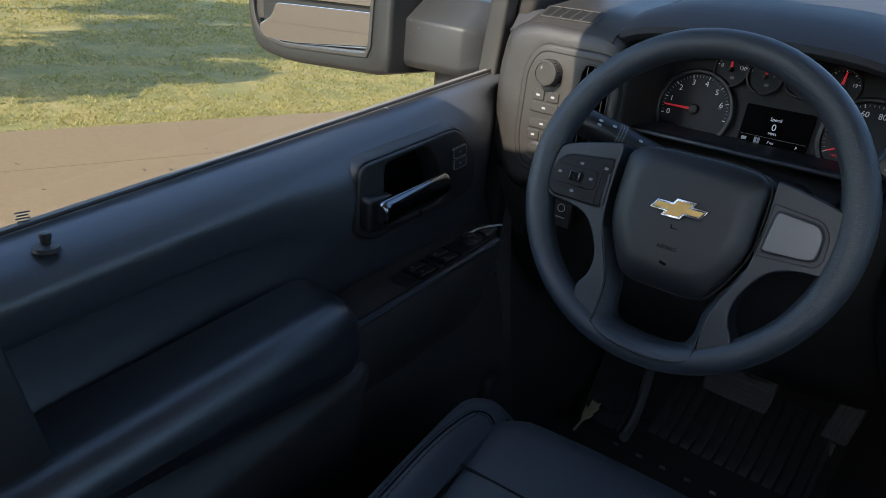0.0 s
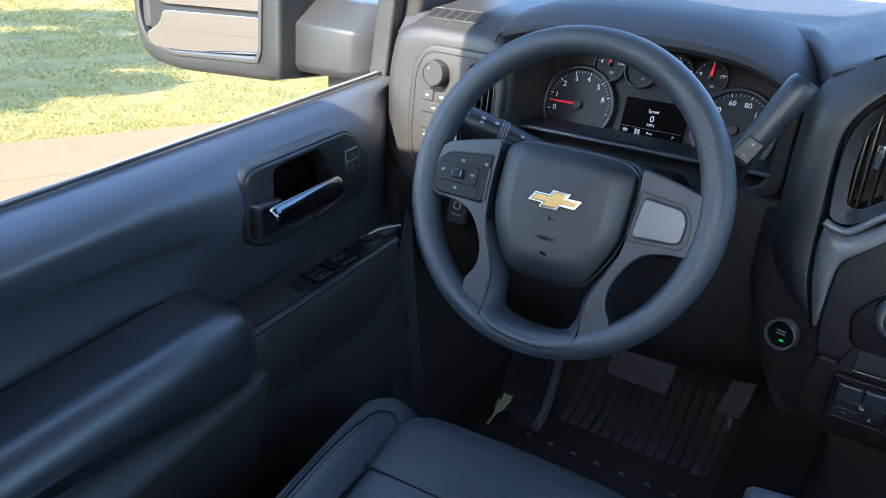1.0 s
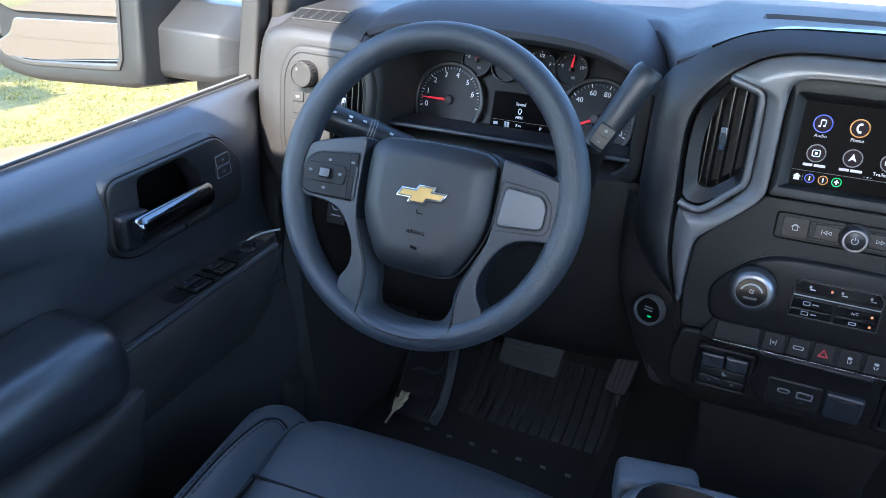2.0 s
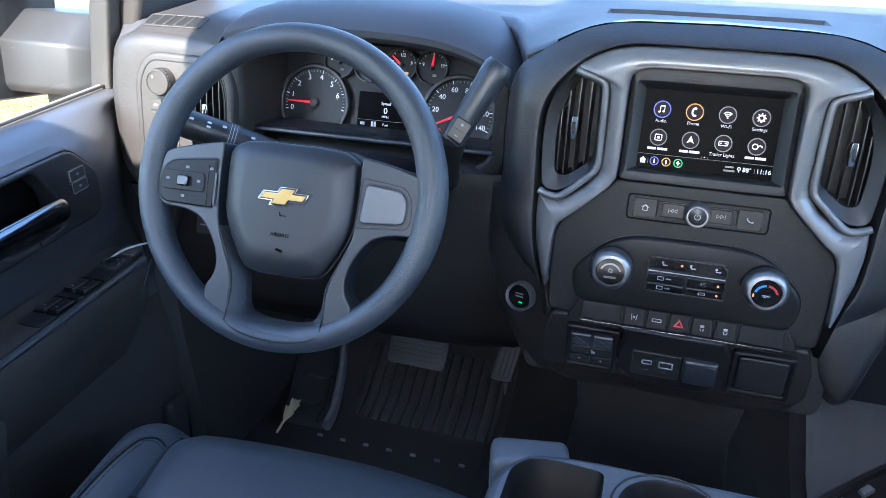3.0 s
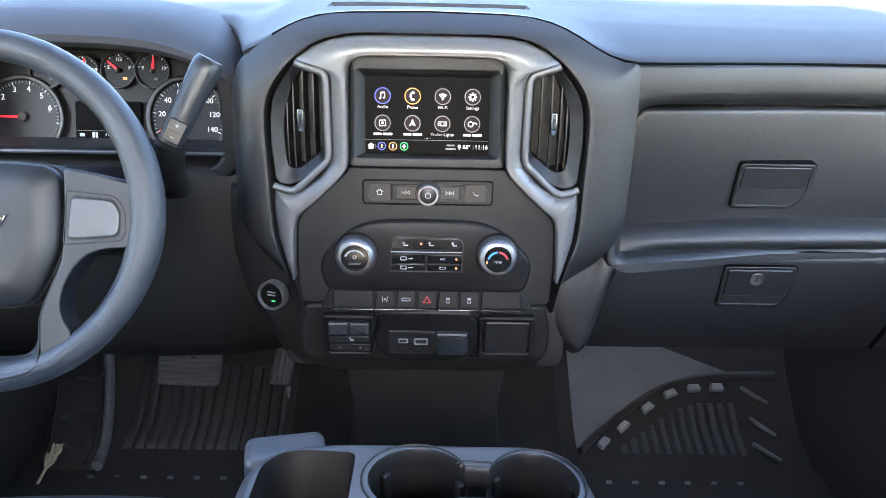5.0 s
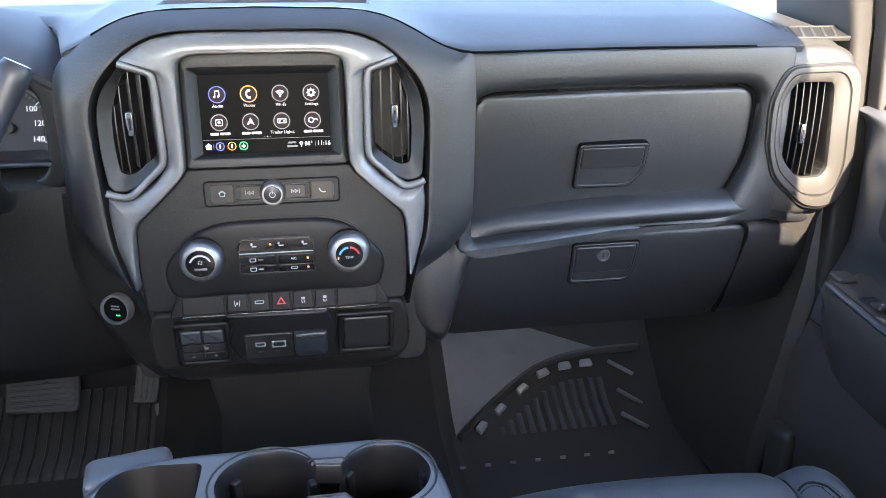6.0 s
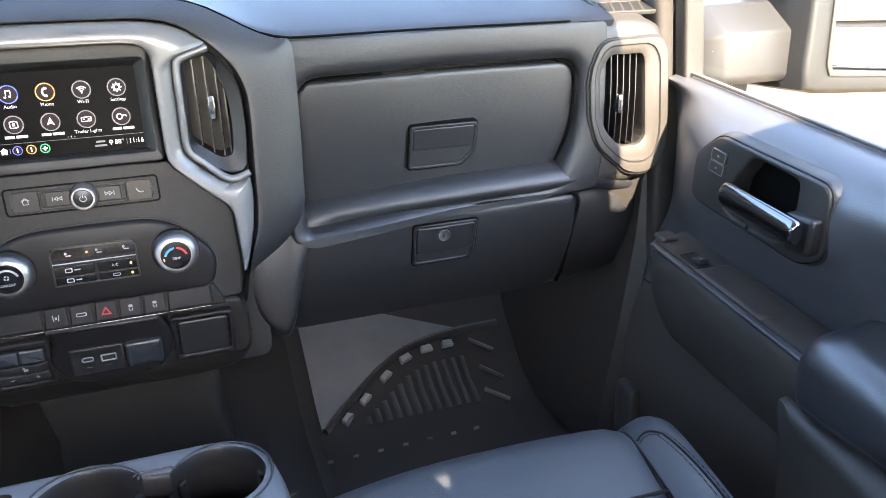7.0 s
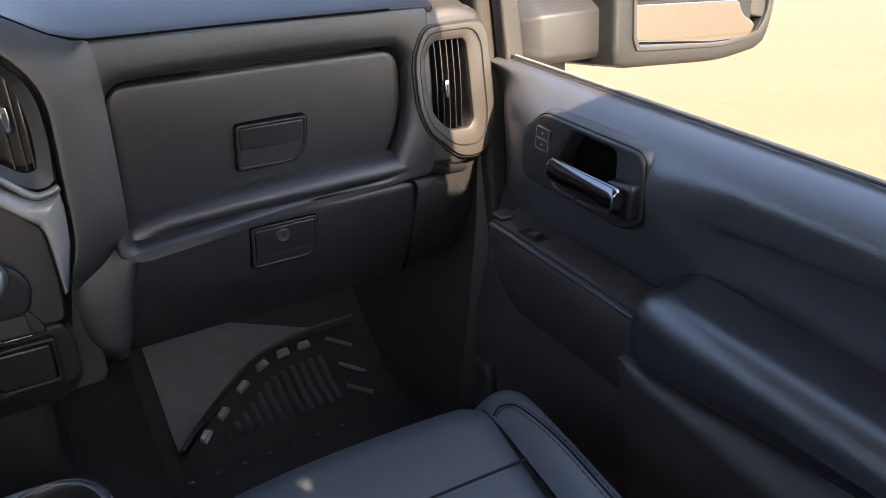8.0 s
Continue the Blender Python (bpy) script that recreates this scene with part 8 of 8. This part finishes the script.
# ---- seats ----
def build_seat(s):
    name = "driver" if s < 0 else "passenger"
    seat = thing("bucket_seat", "dark blue-grey vinyl %s bucket seat with stitched bolster" % name, "seat", "front seats")
    front = 0.880 if s < 0 else 0.852

    x_in, x_seam, x_out = 0.165, 0.620, 0.700

    def P(x, y, z):
        # the seat narrows towards the back
        w = max(0.0, min(1.0, (x - x_in) / (x_seam - x_in))) ** 2
        return Vector((s * (x - 0.22 * max(0.0, min(0.45, 0.78 - y)) * w), y, z))
    # centre cushion
    rows = []
    for i in range(21):
        u = i / 20
        x = x_in + (x_seam - x_in) * u
        f = front - 0.030 * (2 * u - 1) ** 2 * (1.0 if u > 0.5 else 1.6)
        edge = 0.010 * max(0, (abs(2 * u - 1) - 0.85) / 0.15) ** 2
        z = 0.528 - 0.010 * (1 - (2 * u - 1) ** 2) - edge
        rows.append([P(x, y, zz) for y, zz in ((0.12, 0.36), (0.10, z - 0.03), (0.20, z - 0.025), (0.40, z - 0.016), (0.60, z - 0.004), (f - 0.10, z + 0.003), (f - 0.055, z), (f - 0.022, z - 0.014), (f - 0.004, z - 0.038), (f, z - 0.075), (f - 0.008, z - 0.12), (f - 0.05, 0.36))])
    bm = bmesh.new()
    fine = [curve_points(r[1:-1], 3) for r in rows]
    loft(bm, [[r[0]] + f + [r[-1]] for r, f in zip(rows, fine)])
    cushion = part("seat_cushion", bm, VINYL, seat, "smooth vinyl centre cushion")
    # outer bolster, rising beside the cushion
    rows = []
    for i in range(13):
        u = i / 12
        x = x_seam + (x_out - x_seam) * u
        f = front - 0.030 - 0.012 * u - 0.060 * max(0.0, u - 0.35) ** 2 * 2.4
        h = 0.518 + 0.024 * math.sin(math.pi * min(1, u * 0.85 + 0.06)) - 0.13 * max(0, u - 0.66) ** 2 * 6
        if u >= 1:
            h -= 0.03
        rows.append([P(x, y, zz) for y, zz in ((0.12, 0.34), (0.10, h + 0.005), (0.20, h + 0.012), (0.40, h + 0.010), (0.60, h + 0.006), (f - 0.11, h + 0.004), (f - 0.055, h - 0.002), (f - 0.022, h - 0.018), (f - 0.004, h - 0.045), (f, h - 0.08), (f - 0.008, h - 0.12), (f - 0.05, 0.34))])
    bm = bmesh.new()
    fine = [curve_points(r[1:-1], 3) for r in rows]
    loft(bm, [[r[0]] + f + [r[-1]] for r, f in zip(rows, fine)])
    bol = part("bolster", bm, VINYL, seat, "raised side bolster")

    def on_bolster(u, y):
        """The point of the bolster's surface at u across and y along."""
        k = min(11, int(u * 12))
        t = u * 12 - k
        found = []
        for line in (fine[k], fine[k + 1]):
            z, x = line[-1].z, line[-1].x
            for p, q in zip(line, line[1:]):
                if p.y <= y <= q.y:
                    w = (y - p.y) / max(1e-6, q.y - p.y)
                    z, x = p.z + (q.z - p.z) * w, p.x + (q.x - p.x) * w
                    break
            found.append((x, z))
        return Vector((found[0][0] * (1 - t) + found[1][0] * t, y, found[0][1] * (1 - t) + found[1][1] * t + 0.0006))
    # twin stitched seam curving over the bolster
    for off in (0.0, 0.008):
        pts = []
        for t in range(25):
            k = t / 24
            if k < 0.25:
                q = k / 0.25
                u, y = 0.02 + 0.34 * q, front - 0.107 + 0.006 * math.sin(q * math.pi) - 0.020 * q * q - off
            else:
                q = (k - 0.25) / 0.75
                u, y = 0.36 + 0.17 * math.sin(min(1, q * 2.6) * math.pi / 2) - off * 9, front - 0.127 - 0.42 * q ** 1.15
            pts.append(on_bolster(u, y))
        if off == 0:
            part("piped_seam", tube(pts, 0.0016, n=6), THREAD, bol)
        for a in range(len(pts) - 1):
            for q in (0.15, 0.65):
                p = pts[a].lerp(pts[a + 1], q)
                e = pts[a].lerp(pts[a + 1], q + 0.28)
                off_v = Vector((s * (0.0045 if off == 0 else -0.0005), 0, 0.0005))
                part("stitch", tube([p + off_v, e + off_v], 0.0007, n=4), THREAD, bol)
    # seam between cushion and bolster, cross seam of the cushion
    pts = [P(x_seam, y, z) for y, z in ((front - 0.034, 0.452), (front - 0.040, 0.482), (front - 0.062, 0.506), (front - 0.10, 0.519), (0.60, 0.5185), (0.40, 0.508), (0.20, 0.500))]
    part("seam", tube(curve_points(pts, 4), 0.0030, n=6), THREAD, cushion)
    y0 = 0.675 if s < 0 else 0.65
    pts = []
    for t in range(17):
        u = t / 16
        x = x_seam + (x_in - x_seam) * u
        uu = (x - x_in) / (x_seam - x_in)
        z = 0.528 - 0.010 * (1 - (2 * uu - 1) ** 2)
        pts.append(P(x, y0 - 0.004 + 0.02 * math.sin(u * math.pi), z - 0.001))
    part("cross_seam", tube(pts, 0.0022, n=6), THREAD, cushion)
    # base and backrest
    part("seat_base", soft_box((0.50, 0.62, 0.15), Matrix.Translation(P(0.43, 0.44, 0.295)), 0.03, 6), DARK, seat)
    # thin unseen screen above the backrest, added to block sun; its notch passes one fleck
    top_line = [(0.19, 0.90), (0.69, 0.90), (0.69, 1.06), (0.64, 1.135), (0.356, 1.135), (0.328, 1.088), (0.300, 1.135), (0.25, 1.135), (0.19, 1.08)] if s > 0 else [(0.19, 0.90), (0.69, 0.90), (0.69, 1.06), (0.64, 1.135), (0.25, 1.135), (0.19, 1.08)]
    part("backrest_sun_screen", slab([(s * x, z) for x, z in top_line][::s], face_at(0, -0.095, 0), 0.010, 0.001, 0.0), VINYL, seat)
    part("backrest", soft_box((0.50, 0.14, 0.62), Matrix.Translation(P(0.44, -0.055, 0.75)) @ Matrix.Rotation(radians(14), 4, "X"), 0.05, 8), VINYL, seat, "upright vinyl backrest")


build_seat(-1)
build_seat(1)


# ---- folding centre console ----
def build_console():
    c = thing("centre_console", "grey folding centre console with two cup holders", "centre console")
    z = 0.692
    m = pose(0, 0, z)
    o = rounded([(-0.162, 0.30), (0.162, 0.30), (0.159, 0.615), (0.152, 0.655), (0.135, 0.685), (0.108, 0.697), (-0.085, 0.699), (-0.138, 0.689), (-0.162, 0.650)], [0.02, 0.02, 0.03, 0.015, 0.015, 0.02, 0.03, 0.02, 0.02], 6)
    tray = rounded([(-0.147, 0.43), (-0.061, 0.43), (-0.061, 0.679), (-0.112, 0.683), (-0.136, 0.676), (-0.147, 0.655)], [0.015, 0.015, 0.009, 0.02, 0.012, 0.012], 6)
    cup1 = oval(0.046, 0.046, -0.001, 0.641, 40)
    cup2 = oval(0.042, 0.045, 0.103, 0.636, 40)
    a1, a2 = math.asin(0.015 / 0.046), math.asin(0.028 / 0.046)
    well = [(-0.001 + 0.046 * math.cos(a), 0.641 + 0.046 * math.sin(a)) for a in [a1 + (2 * math.pi - a1 - a2) * i / 30 for i in range(31)]]
    b1, b2 = math.asin(0.023 / 0.045), math.asin(0.017 / 0.045)
    well += [(0.103 + 0.042 * math.cos(a), 0.636 + 0.045 * math.sin(a)) for a in [math.pi + b1 + (2 * math.pi - b1 - b2) * i / 30 for i in range(31)]]
    # top plate: outer band with its openings, cut by a fan of strips
    bm = bmesh.new()
    ve = [bm.verts.new(m @ Vector((x, y, 0))) for x, y in inset(o, 0.010)]
    edges = [bm.edges.new((ve[i - 1], ve[i])) for i in range(len(ve))]
    for hole in (tray, well):
        hv = [bm.verts.new(m @ Vector((x, y, 0))) for x, y in hole]
        edges += [bm.edges.new((hv[i - 1], hv[i])) for i in range(len(hv))]
    bmesh.ops.triangle_fill(bm, use_beauty=True, use_dissolve=False, edges=edges)
    part("top_plate", bm, CONSOLE, c, "smooth grey top plate")
    rings = []
    for a in (0, 30, 60, 90):
        k, s = math.cos(radians(a)), math.sin(radians(a))
        rings.append(at_level(inset(o, 0.010 * (1 - s)), -0.010 * (1 - k) - 0.0, m))
    rings.append(at_level(inset(o, 0.004), -0.06, m))
    rings.append(at_level(inset(o, 0.016), -0.155, m))
    bm = bmesh.new()
    loft(bm, rings, caps=False)
    part("shell", bm, CONSOLE, c)

    def pot(hole, depth, shrink, name, top_z=0.0):
        cx, cy = sum(p[0] for p in hole) / len(hole), sum(p[1] for p in hole) / len(hole)
        rr = []
        for t, d in ((1.0, -top_z), (0.985, -0.004 - top_z), (1 - shrink * 0.5, -depth * 0.5), (1 - shrink, -depth)):
            rr.append(at_level([(cx + (x - cx) * t, cy + (y - cy) * t) for x, y in hole], d, m))
        b = bmesh.new()
        loft(b, rr, caps=False)
        vs = [b.verts.new(p) for p in rr[-1]]
        b.faces.new(vs)
        return part(name, b, BLACK, c)
    pot(tray, 0.05, 0.08, "tray")
    for cup in (cup1, cup2):
        p = pot(cup, 0.075, 0.14, "cup_holder", 0.017)
        cx, cy = sum(q[0] for q in cup) / len(cup), sum(q[1] for q in cup) / len(cup)
        for k in range(3):
            a = radians(20 + 120 * k)
            part("spring_rib", slab(rect(0.010, 0.030, 0.003), m @ Matrix.Translation((cx + 0.0405 * math.cos(a), cy + 0.0405 * math.sin(a), -0.030)) @ pose(0, 0, 0, 90, 0, math.degrees(a) - 90), 0.006, 0.002, 0.003), BLACK, p)
    wc = (0.051, 0.638)
    part("well_wall", loft(bmesh.new(), [at_level(well, 0.0, m), at_level(inset(well, 0.0012), -0.002, m), at_level(inset(well, 0.0015), -0.018, m)], caps=False), BLACK, c)
    part("cup_rim", tube([m @ Vector((wc[0] + (x - wc[0]) * 1.06, wc[1] + (y - wc[1]) * 1.12, 0.0002)) for x, y in well], 0.0011, n=6, closed=True), PITCH, c)
    # lowered bridge between the cups with its catch
    part("bridge", slab(rounded([(0.034, 0.612), (0.070, 0.612), (0.068, 0.652), (0.036, 0.654)], 0.004, 3), m, 0.04, 0.003, -0.028), PITCH, c)
    part("catch", slab(rounded([(0.037, 0.6605), (0.067, 0.6590), (0.064, 0.6625), (0.040, 0.6640)], 0.001, 3), m, 0.003, 0.0004, 0.0005), CONSOLE, c)
    part("catch_gap", tube([m @ Vector(p) for p in ((0.034, 0.6620, 0.0004), (0.038, 0.6665, 0.0004), (0.066, 0.6650, 0.0004), (0.070, 0.6600, 0.0004))], 0.0009, n=6), PITCH, c)
    # padded nose beside the console
    part("hinge_cover", soft_box((0.080, 0.050, 0.045), pose(-0.136, 0.711, 0.656, 0, 0, 12), 0.010, 7), CONSOLE, c)
    part("seat_block", soft_box((0.30, 0.36, 0.34), Matrix.Translation((0, 0.45, 0.37)), 0.03, 6), VINYL, c, "folded middle seat under the console")


build_console()
